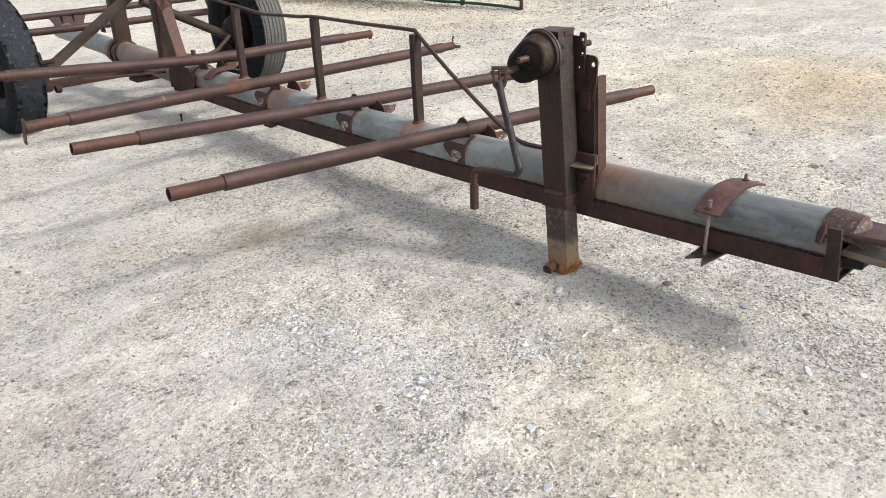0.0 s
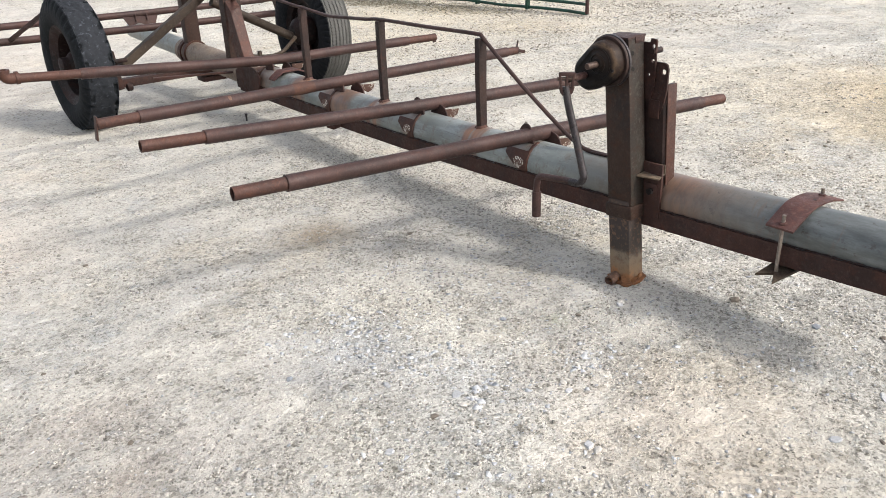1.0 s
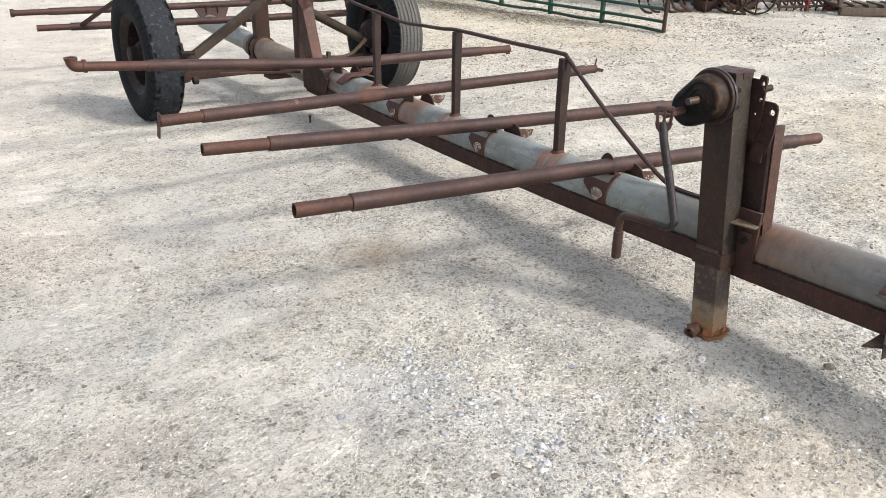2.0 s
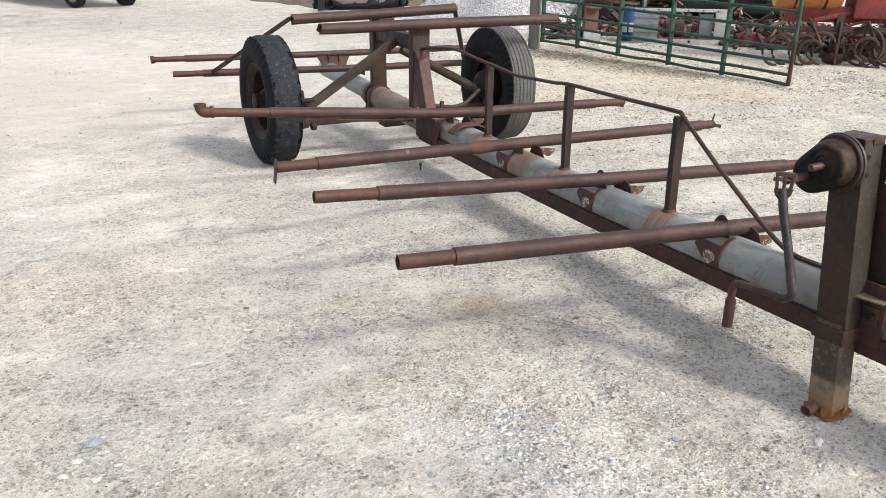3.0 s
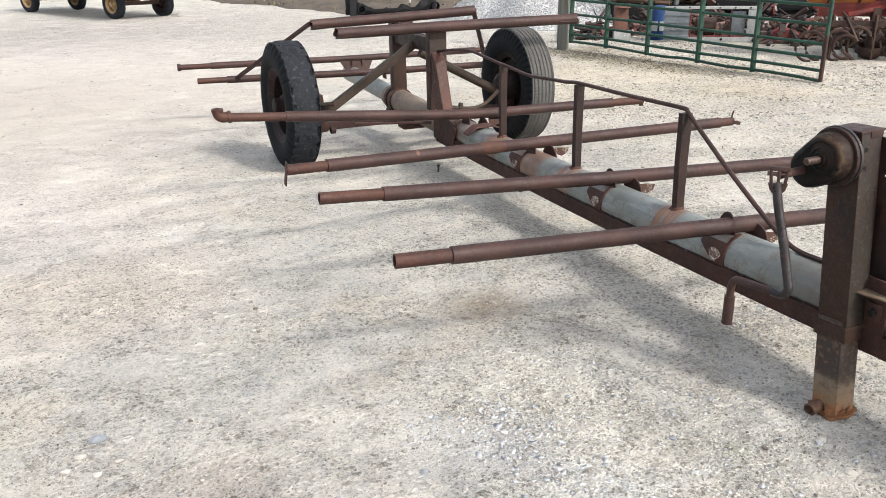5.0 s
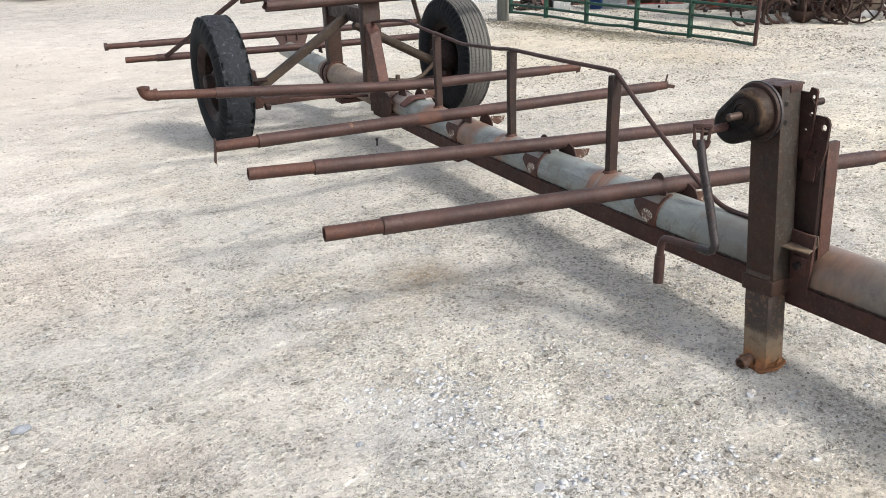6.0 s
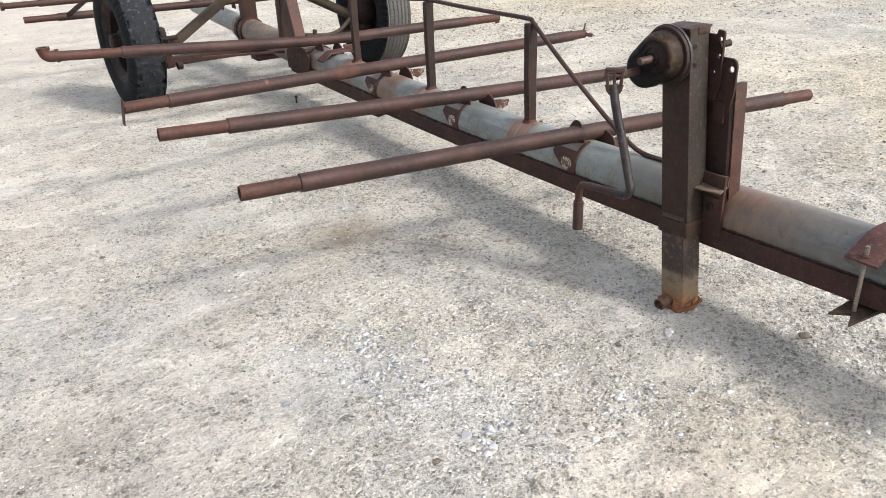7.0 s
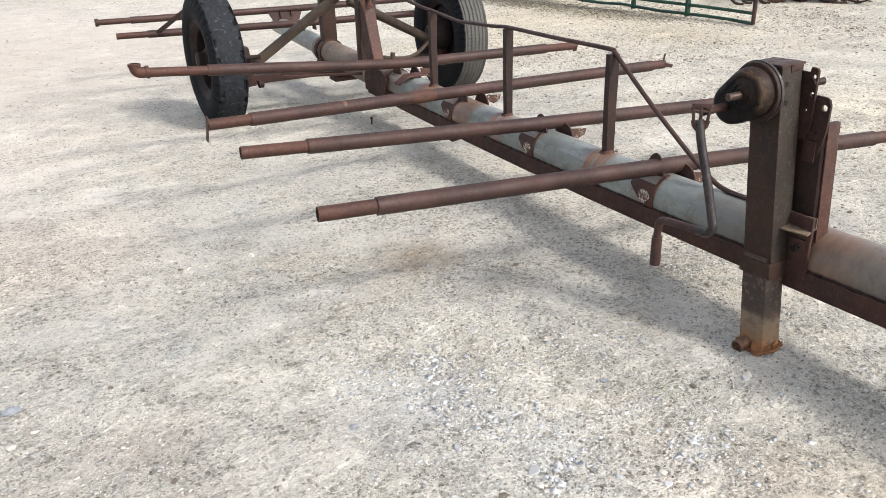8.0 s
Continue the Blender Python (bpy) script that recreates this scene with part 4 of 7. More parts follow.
_rod = curve_through([(0.0, 2.57, 0.703), (0.0, 2.45, 0.722), (0.0, 2.33, 0.737), (0.0, 2.20, 0.750), (0.0, 2.06, 0.755), (0.0, 1.92, 0.744), (0.0, 1.75, 0.730), (0.0, 1.691, 0.728), (0.0, 1.55, 0.717), (0.0, 1.41, 0.708), (0.0, 1.25, 0.715), (0.0, 1.07, 0.724), (0.0, 0.95, 0.734), (-0.006, 0.6, 0.738), (0.0, 0.26, 0.742), (0.0, 0.222, 0.738)], 6)
part("rail_rod", sweep(bmesh.new(), _rod, 0.0085, 10), M_PIPE, trailer, "wavy thin rail rod along the uprights")
_rod2 = curve_through([(0.0, 0.222, 0.738), (0.0, 0.17, 0.70), (0.0, -0.001, 0.583), (0.0, -0.197, 0.462), (0.004, -0.31, 0.398), (0.01, -0.37, 0.378), (0.012, -0.46, 0.377)], 5)
part("rail_rod", sweep(bmesh.new(), _rod2, 0.0085, 10), M_PIPE, trailer, "thin rod sloping down onto the beam")
part("rod_foot", box(bmesh.new(), (0.035, 0.11, 0.007), pose(0.018, -0.44, beam_z(-0.44) + RB + 0.004, -3, 12, 0)), M_PIPE, trailer)

# ---- tower over the axle ----
part("tower_post", box(bmesh.new(), (0.115, 0.07, 0.50), pose(0, 2.60, 0.585), 0.004), M_TOWER, trailer, "wide brown steel post")
part("tower_post", box(bmesh.new(), (0.10, 0.07, 0.50), pose(0, 3.30, 0.58), 0.004), M_TOWER, trailer, "wide brown steel post")
# brace of angle iron, its ridge to the front, cut slanting at the post and welded to a shoe on the channel
_bm = bmesh.new()
_edges = (((-0.05, 2.567, 0.655), (-0.05, 2.560, 0.700), (0.018, 2.560, 0.705)), ((-0.05, 2.572, 0.545), (-0.05, 2.494, 0.640), (0.017, 2.494, 0.665)), ((-0.062, 2.440, 0.300), (-0.062, 2.335, 0.320), (-0.002, 2.335, 0.345)))
rings(_bm, [[q, r, b, (b[0], b[1] + 0.009, b[2]), (r[0] + 0.009, r[1] + 0.009, r[2]), (q[0] + 0.009, q[1], q[2])] for q, r, b in _edges])
bmesh.ops.bevel(_bm, geom=list(_bm.edges), offset=0.0015, segments=1, affect='EDGES')
part("tower_brace", _bm, M_BRACE, trailer, "sloping reddish brace of angle iron", False)
part("brace_shoe", prism(bmesh.new(), [(2.425, 0.300), (2.425, 0.196), (2.13, 0.212), (2.10, 0.300), (2.17, 0.345), (2.34, 0.352)], axes((-0.097, 0, 0), (0, 1, 0), (0, 0, 1), (1, 0, 0)), 0.008), M_CHANNEL, trailer, "brown shoe plate under the brace")
part("spring_leaf", sweep(bmesh.new(), curve_through([(0.52, 2.75, 0.39), (0.46, 2.75, 0.340), (0.41, 2.75, 0.305), (0.337, 2.75, 0.287), (0.24, 2.75, 0.294), (0.17, 2.75, 0.308)], 5), 0.013, 10), M_OLIVE, trailer, "curved olive-brown spring bar by the axle")
part("spring_clip", box(bmesh.new(), (0.022, 0.03, 0.05), pose(0.232, 2.745, 0.308, 0, 8, 0), 0.004), M_OLIVE, trailer)
# solid bar in darker steel to stand for the tie's shaded recess
part("tower_tie", bar(bmesh.new(), (0.0, 2.63, 0.735), (0.0, 3.27, 0.735), 0.07, 0.09), M_UPRIGHT, trailer)
part("top_bar", ragged(ragged(hollow(bmesh.new(), curve_through([(-0.66, 2.53, 0.85), (0.15, 2.53, 0.857), (0.985, 2.53, 0.858)], 6), 0.033, 0.027, 28), (-0.66, 2.53, 0.85), 0.05, 3), (0.985, 2.53, 0.858), 0.05, 5, 0.03), M_PIPE, trailer, "rusty top pipe across the tower")
part("top_bar", ragged(ragged(hollow(bmesh.new(), curve_through([(-0.65, 3.15, 0.853), (0.0, 3.15, 0.872), (0.53, 3.15, 0.892)], 6), 0.033, 0.027, 28), (-0.65, 3.15, 0.853), 0.05, 3), (0.53, 3.15, 0.892), 0.05, 5, 0.008), M_PIPE, trailer, "rusty top pipe across the tower")
part("post_cap", box(bmesh.new(), (0.11, 0.2, 0.012), pose(0, 3.22, 0.835), 0.002), M_TOWER, trailer)
part("bar_arm", bar(bmesh.new(), (-0.655, 3.16, 0.86), (-1.06, 3.84, 0.44), 0.03, 0.022), M_PIPE, trailer, "sloping flat arm down to the rear pipe")
part("bar_arm", bar(bmesh.new(), (0.53, 3.16, 0.89), (0.93, 3.76, 0.42), 0.03, 0.022), M_PIPE, trailer, "sloping flat arm down to the rear pipe")
part("axle_brace", bar(bmesh.new(), (-0.02, 2.93, 0.715), (-0.68, 2.90, 0.31), 0.05, 0.05), M_OLIVE, trailer, "olive-brown sloping brace from tower to axle")
part("axle_brace", sweep(bmesh.new(), [(0.02, 2.93, 0.66), (0.70, 2.90, 0.30)], 0.03, 16), M_OLIVE, trailer, "sloping pipe brace from tower to axle")
part("axle", bar(bmesh.new(), (-0.70, 2.91, 0.235), (0.70, 2.91, 0.235), 0.06, 0.05), M_CHANNEL, trailer, "rusty drop axle under the beam")
for _s in (-1, 1):
    part("axle_upright", box(bmesh.new(), (0.05, 0.08, 0.24), pose(0.69 * _s, 2.91, 0.32, 0, 6 * _s, 0), 0.005), M_CHANNEL, trailer)
    part("spring_bolt", sweep(bmesh.new(), [(0.62 * _s, 2.84, 0.385), (0.72 * _s, 2.84, 0.385)], 0.014, 12), M_RIM, trailer)
    part("shackle", lathe(bmesh.new(), [(0.012, -0.02), (0.024, -0.014), (0.024, 0.014), (0.012, 0.02)], pose(0.645 * _s, 2.80, 0.225, 0, 90, 0), 14), M_RIM, trailer)
part("axle_seat", box(bmesh.new(), (0.26, 0.12, 0.03), pose(0, 2.93, 0.175), 0.004), M_CHANNEL, trailer)
part("rear_seat", prism(bmesh.new(), [(-0.10, -0.06), (0.10, -0.06), (0.06, 0.06), (-0.06, 0.06)], axes((0, 3.33, 0.22), (1, 0, 0), (0, 0, 1), (0, -1, 0)), 0.06), M_TOWER, trailer)
part("side_rail", bar(bmesh.new(), (-0.55, 2.62, 0.29), (-0.05, 2.52, 0.27), 0.03, 0.012), M_CHANNEL, trailer)
part("strap_plate", prism(bmesh.new(), [(-0.11, -0.02), (-0.05, 0.02), (0.05, 0.02), (0.13, -0.015), (0.13, -0.023), (0.05, 0.011), (-0.05, 0.011), (-0.11, -0.03)], axes((0.0, 1.93, beam_z(1.93) + RB - 0.002), (1, 0, 0), (0, 0, 1), (0, -1, 0)), 0.07), M_CLAMP, trailer, "red-brown strap plate over the beam")
part("torn_sleeve", hollow(bmesh.new(), [(0, 2.16, beam_z(2.16)), (0.0, 2.24, beam_z(2.24) + 0.004)], RB + 0.007, RB - 0.004, 30), M_LACEPLATE, trailer, "flaking sleeve at the beam joint")


def tyre(bm, m, R, rim, W, lugs):
    """A tyre about the z axis of m: ribs that zigzag, or worn shoulder lugs."""
    n = 320 if lugs else 440
    rl = random.Random(3)
    deep_l = [[rl.uniform(0.4, 1.3) for _ in range(80)] for _ in range(3)]
    prof = [(-0.40, rim), (-0.47, rim + 0.02), (-0.52, rim + 0.35 * (R - rim)), (-0.52, rim + 0.6 * (R - rim)), (-0.47, R - 0.030), (-0.41, R - 0.008)]
    prof += [(-0.405, R - 0.004)]
    grooves = [] if lugs else [-0.335, -0.20, -0.067, 0.067, 0.20, 0.335]
    edge = []
    for g in grooves:
        edge += [(g - 0.013, 0), (g - 0.010, 1), (g + 0.010, 1), (g + 0.013, 0)]
    if lugs:
        edge = [(u, 0) for u in [0.38 * (i - 10) / 10 for i in range(21)]]
    loops = []
    for k in range(n):
        a = 2 * math.pi * k / n
        row = []
        zig = 0.015 * (1 if k % 4 < 2 else -1)
        left = prof
        cut = lugs and (k % 8) < 1 + (k // 8 * 7) % 4
        notch = 0.020 if not lugs and k % 8 < 3 else 0.0
        for u, r in left:
            rr = r - (0.014 * deep_l[0][k // 8] if cut and r > R - 0.04 else 0) - (notch if R - 0.04 < r < R - 0.006 else 0)
            row.append((u, rr))
        for u, deep in edge:
            crown = R - 0.010 * (u / 0.4) ** 2
            wear = (0.003 * math.sin(7 * a) * math.sin(11 * u + 3 * a) + 0.005 * (noise.noise(Vector((9 * a, 6 * u, 1.0))) + 0.7 * noise.noise(Vector((26 * a, 14 * u, 3.0))) + 0.4 * noise.noise(Vector((58 * a, 34 * u, 7.0))))) if lugs else 0.0025 * noise.noise(Vector((40 * a, 20 * u, 2.0)))
            lug = (0.009 if abs(u) > 0.27 else 0.0) if lugs and noise.noise(Vector((11 * math.cos(a), 11 * math.sin(a), 5 * u + 4))) + (0.35 * math.sin(26 * a + (1.5 if u > 0 else 0)) if abs(u) > 0.12 else -0.1) > 0.22 else 0
            row.append((u + (zig if not lugs else 0), crown - 0.009 * deep + wear - lug))
        for u, r in reversed(left):
            cut2 = lugs and ((k + 4) % 8) < 1 + (k // 8 * 5) % 4
            row.append((-u, r - (0.014 * deep_l[0][(k // 8 + 7) % 60] if cut2 and r > R - 0.04 else 0) - (notch if R - 0.04 < r < R - 0.006 else 0)))
        loops.append([m @ Vector((r * math.cos(a), r * math.sin(a), u * W)) for u, r in row])
    rows = [[bm.verts.new(p) for p in loop] for loop in loops]
    for k in range(n):
        a, b = rows[k], rows[(k + 1) % n]
        for i in range(len(a)):
            j = (i + 1) % len(a)
            bm.faces.new((a[i], b[i], b[j], a[j]))
    return bm


def wheel(parent, m, R, rimr, W, lugs, rubber_mat, rim_mat, label, simple=False):
    """A wheel about the z axis of m (z outwards): dished rim, hub, nuts and tyre."""
    bm = bmesh.new()
    lathe(bm, [(rimr + 0.012, -0.42 * W), (rimr, -0.36 * W), (rimr - 0.03, -0.30 * W), (rimr - 0.035, 0.25 * W), (rimr, 0.38 * W), (rimr + 0.014, 0.43 * W), (rimr + 0.016, 0.40 * W), (rimr - 0.02, 0.30 * W), (rimr - 0.030, -0.10 * W)], m, 40, False)
    w = part("wheel", bm, rim_mat, parent, label)
    part("tyre", tyre(bmesh.new(), m, R, rimr + 0.006, W, lugs), rubber_mat, w, "worn black lugged tyre" if lugs else "dusty black tyre with zigzag ribs")
    # the disc is black to stand for the shade deep in the rim
    part("disc", lathe(bmesh.new(), [(rimr - 0.028, -0.10 * W), (rimr - 0.045, -0.16 * W), (rimr * 0.62, -0.10 * W), (rimr * 0.55, -0.04 * W), (rimr * 0.3, -0.06 * W)], m, 40), rim_mat if simple else M_GREASE_SHADE, w, "" if simple else "wheel disc painted black as the rim's shaded hollow")
    part("hub", lathe(bmesh.new(), [(0.075, 0.0), (0.07, 0.2 * W), (0.05, 0.3 * W), (0.048, 0.5 * W), (0.03, 0.54 * W)], m, 24), rim_mat, w)
    if not simple:
        part("inner_hub", lathe(bmesh.new(), [(0.10, -0.1 * W), (0.11, -0.3 * W), (0.09, -0.62 * W), (0.05, -0.8 * W)], m, 24), rim_mat, w)
        for k in range(6):
            a = 2 * math.pi * k / 6
            part("wheel_nut", lathe(bmesh.new(), [(0.014, 0.0), (0.014, 0.025), (0.008, 0.03)], m @ Matrix.Translation((0.1 * math.cos(a), 0.1 * math.sin(a), -0.06 * W)), 6), rim_mat, w)
        for k in range(5):
            a = 2 * math.pi * (k + 0.5) / 5
            bmw = box(bmesh.new(), (0.05, 0.075, 0.012), m @ pose(0, 0, 0, 0, 0, math.degrees(a)) @ Matrix.Translation((rimr * 0.76, 0, -0.115 * W)), 0.004)
            part("vent_plate", bmw, M_GREASE_SHADE, w)
    return w


wheel(trailer, pose(-0.885, 2.91, 0.392, 0, -90, 0) @ pose(0, 0, 0, 2, 0, 0), 0.395, 0.222, 0.20, True, M_RUBBER, M_RIM, "rusty dished steel wheel")
wheel(trailer, pose(0.744, 2.91, 0.392, 0, 90, 0), 0.395, 0.222, 0.205, False, M_RUBBER2, M_RIM, "rusty dished steel wheel")

# ---- jack ----
JX, JY = -0.118, -0.688
LEAN = Matrix.Translation((JX, JY, 0)) @ pose(0, 0, 0, -4.6, -1.6, 0) @ Matrix.Translation((-JX, -JY, 0))


def jack_part(name, bm, mat, parent, label=""):
    bmesh.ops.transform(bm, matrix=LEAN, verts=bm.verts)
    return part(name, bm, mat, parent, label)


M_JACKPAINT = worn_metal("grey_green_worn_jack_paint", (0.025, 0.0212, 0.0172), (0.017, 0.0128, 0.0102), (0.038, 0.021, 0.0145), 0.8, 0.6, 0.05, 1.2, dust=0.12)
post = jack_part("jack_post", box(bmesh.new(), (0.076, 0.101, 0.585), pose(JX + 0.0045, JY, 0.5525), 0.006), M_JACK, trailer, "dark square jack tube standing on the gravel")
post.data.materials.append(M_JACKPAINT)
for _poly in post.data.polygons:
    if _poly.normal.y < -0.7:
        _poly.material_index = 1
jack_part("jack_leg", box(bmesh.new(), (0.072, 0.088, 0.30), pose(JX - 0.001, JY + 0.003, 0.158), 0.006), M_LEG, post, "inner square leg with orange rust at its foot")
jack_part("jack_collar", box(bmesh.new(), (0.087, 0.111, 0.048), pose(JX + 0.002, JY + 0.001, 0.268), 0.005), M_JACK, post)
jack_part("foot_tube", hollow(bmesh.new(), [(JX - 0.080, JY + 0.016, 0.015), (JX - 0.034, JY + 0.018, 0.020)], 0.0185, 0.0145, 18), M_WELD, post, "short rusty tube at the foot")
_bm = bmesh.new()
_rim = [(0.062 * math.copysign(abs(math.cos(a)) ** 0.6, math.cos(a)) * (1 + 0.10 * math.sin(5 * a + 1) + 0.06 * math.sin(11 * a)), 0.056 * math.copysign(abs(math.sin(a)) ** 0.6, math.sin(a)) * (1 + 0.08 * math.sin(7 * a) + 0.05 * math.sin(13 * a + 2))) for a in (2 * math.pi * k / 36 for k in range(36))]
prism(_bm, _rim, pose(JX - 0.002, JY + 0.003, 0.008, 3, -2, 0), 0.009, 0.002)
jack_part("foot_plate", _bm, M_FLAKERUST, post, "flaking rusted foot plate")
for _k in range(9):
    _a = 0.7 * _k + 0.2
    jack_part("rust_flake", box(bmesh.new(), (0.026, 0.004, 0.016 + 0.010 * (_k % 3)), pose(JX - 0.004 + 0.044 * math.cos(_a), JY + 0.004 + 0.049 * math.sin(_a), 0.014, 20 * math.sin(3 * _a), 14 * math.cos(2 * _a), math.degrees(_a) + 90), 0.001), M_FLAKERUST, post)
jack_part("top_cap", box(bmesh.new(), (0.088, 0.104, 0.007), pose(JX + 0.007, JY, 0.849, 2, 0, 0), 0.002), M_PIPE, post, "brown cap plate")
jack_part("cap_lip", box(bmesh.new(), (0.045, 0.006, 0.020), pose(JX + 0.02, JY - 0.050, 0.838, 6, 0, 0), 0.001), M_PIPE, post)
# flat black discs paint the dark inside of the bolt holes
for _z in (0.80, 0.75):
    jack_part("bolt_hole", lathe(bmesh.new(), [(0.0075, -0.002), (0.0075, 0.0006), (0.002, 0.0007)], pose(JX - 0.015, JY - 0.0505, _z, 90, 0, 0), 10), M_GREASE_SHADE, post)
M_SHAFT = worn_metal("worn_brown_shaft_steel", (0.075, 0.050, 0.040), (0.036, 0.025, 0.021), (0.10, 0.055, 0.038), 0.3, 0.45, 0.4, dust=0.1)


def case_mat(at):
    """Cast gear case: rings of wear and rust round its hub, soaked black with oil on one side."""
    m, ns, ls, b = make_mat("oil_soaked_gear_case", 0.5, 0.0)
    b.inputs["Specular IOR Level"].default_value = 0.14
    co = ns.new("ShaderNodeTexCoord").outputs["Object"]
    rel = ns.new("ShaderNodeVectorMath")
    rel.operation = 'SUBTRACT'
    ls.new(co, rel.inputs[0])
    rel.inputs[1].default_value = at
    flat = ns.new("ShaderNodeVectorMath")
    flat.operation = 'MULTIPLY'
    ls.new(rel.outputs[0], flat.inputs[0])
    flat.inputs[1].default_value = (0, 1, 1)
    far = ns.new("ShaderNodeVectorMath")
    far.operation = 'LENGTH'
    ls.new(flat.outputs[0], far.inputs[0])
    n = noise_node(ns, ls, co, 28, 7, 0.72)
    r = ns.new("ShaderNodeMath")
    r.operation = 'MULTIPLY_ADD'
    ls.new(n, r.inputs[0])
    r.inputs[1].default_value = 0.035
    ls.new(far.outputs["Value"], r.inputs[2])
    # besides wear, the tan ring paints the rim's lit edge, dark bands its shade
    c = ramp(ns, ls, r.outputs[0], [(0.03, (0.018, 0.012, 0.010)), (0.042, (0.034, 0.020, 0.013)), (0.050, (0.014, 0.010, 0.008)), (0.060, (0.020, 0.012, 0.009)), (0.066, (0.010, 0.007, 0.006)), (0.072, (0.030, 0.018, 0.012)), (0.078, (0.075, 0.048, 0.030)), (0.083, (0.016, 0.010, 0.008)), (0.092, (0.026, 0.015, 0.011)), (0.098, (0.014, 0.009, 0.008)), (0.112, (0.010, 0.007, 0.007))])
    side = ns.new("ShaderNodeVectorMath")
    side.operation = 'DOT_PRODUCT'
    ls.new(rel.outputs[0], side.inputs[0])
    side.inputs[1].default_value = (-0.25, 0.62, -0.74)
    s = ns.new("ShaderNodeMath")
    s.operation = 'MULTIPLY_ADD'
    ls.new(n, s.inputs[0])
    s.inputs[1].default_value = 0.07
    ls.new(side.outputs["Value"], s.inputs[2])
    c = mix(ns, ls, ramp(ns, ls, s.outputs[0], [(0.014, bw(0)), (0.046, bw(0.96))]), c, (0.006, 0.005, 0.005))
    crust = noise_node(ns, ls, co, 55, 7, 0.75)
    c = mix(ns, ls, ramp(ns, ls, crust, [(0.36, bw(0.8)), (0.44, bw(0))]), c, (0.010, 0.007, 0.006))
    ls.new(c, b.inputs["Base Color"])
    ls.new(ramp(ns, ls, n, [(0.35, bw(0.42)), (0.65, bw(0.7))]), b.inputs["Roughness"])
    bump(ns, ls, b, crust, 0.55, 0.004)
    return m


GX, GY, GZ = JX - 0.0585, JY + 0.021, 0.770
_g = pose(GX, GY, GZ, 0, -90, 0)
HUB, PINION = Vector((0.010, -0.010, 0)), Vector((-0.024, 0.044, 0))


def two_lobes(bm, steps, n=64, cap0=True, cap1=True):
    """Lofts outlines that wrap a big lobe and a small one; a step is (big radius, small radius, big depth, small depth, shrink to the hub)."""
    loops = []
    for r1, r2, d1, d2, toward in steps:
        c2 = PINION.lerp(HUB, toward)
        row = []
        for k in range(n):
            d = Vector((math.cos(2 * math.pi * k / n), math.sin(2 * math.pi * k / n), 0))
            if HUB.dot(d) + r1 >= c2.dot(d) + r2:
                row.append(_g @ (HUB + r1 * d + Vector((0, 0, d1))))
            else:
                row.append(_g @ (c2 + r2 * d + Vector((0, 0, d2))))
        loops.append(row)
    rings(bm, loops, True, cap0, cap1)
    return bm


jack_part("gear_flange", two_lobes(bmesh.new(), [(0.050, 0.030, -0.026, -0.026, 0), (0.066, 0.040, -0.026, -0.026, 0), (0.068, 0.042, -0.012, -0.012, 0), (0.080, 0.052, -0.010, -0.010, 0), (0.080, 0.052, 0.003, 0.003, 0), (0.078, 0.050, 0.006, 0.006, 0), (0.050, 0.034, 0.006, 0.006, 0)]), M_UPRIGHT, post, "dark greasy flange of the jack gear case")
jack_part("flange_lip", two_lobes(bmesh.new(), [(0.080, 0.050, -0.0125, -0.0125, 0), (0.083, 0.052, -0.012, -0.012, 0), (0.083, 0.052, -0.004, -0.004, 0), (0.080, 0.050, -0.0035, -0.0035, 0)], 64, False, False), M_CRANK, post, "worn grey edge of the flange")
M_CASE = case_mat(LEAN @ (_g @ (HUB + Vector((0, 0, 0.03)))))
jack_part("gear_case", two_lobes(bmesh.new(), [(0.069, 0.058, 0.005, 0.005, 0), (0.068, 0.057, 0.026, 0.028, 0), (0.066, 0.055, 0.036, 0.039, 0), (0.061, 0.050, 0.043, 0.047, 0), (0.055, 0.043, 0.047, 0.052, 0), (0.048, 0.034, 0.049, 0.054, 0), (0.0445, 0.031, 0.0465, 0.052, 0.05), (0.040, 0.02, 0.047, 0.053, 0.3), (0.034, 0.014, 0.050, 0.052, 0.7), (0.030, 0.01, 0.053, 0.053, 1), (0.0275, 0.01, 0.0505, 0.0505, 1), (0.020, 0.01, 0.052, 0.052, 1), (0.018, 0.01, 0.058, 0.058, 1), (0.012, 0.008, 0.059, 0.059, 1)]), M_CASE, post, "rounded two-lobed jack gear case black with oil")
for _k, _a in enumerate((70, 118, 250)):
    _p = HUB + Vector((0.056 * math.cos(radians(_a)), 0.056 * math.sin(radians(_a)), 0.0455))
    jack_part("case_bolt", lathe(bmesh.new(), [(0.006, -0.004), (0.006, 0.004), (0.003, 0.005)], _g @ Matrix.Translation(_p), 6), M_GREASE_SHADE, post)
jack_part("drive_shaft", sweep(bmesh.new(), [_g @ (HUB + Vector((0, 0, 0.050))), _g @ (HUB + Vector((0, 0, 0.100))), _g @ (HUB + Vector((0, 0, 0.102)))], [0.0105, 0.0105, 0.009], 16), M_SHAFT, post, "worn brown shaft end")

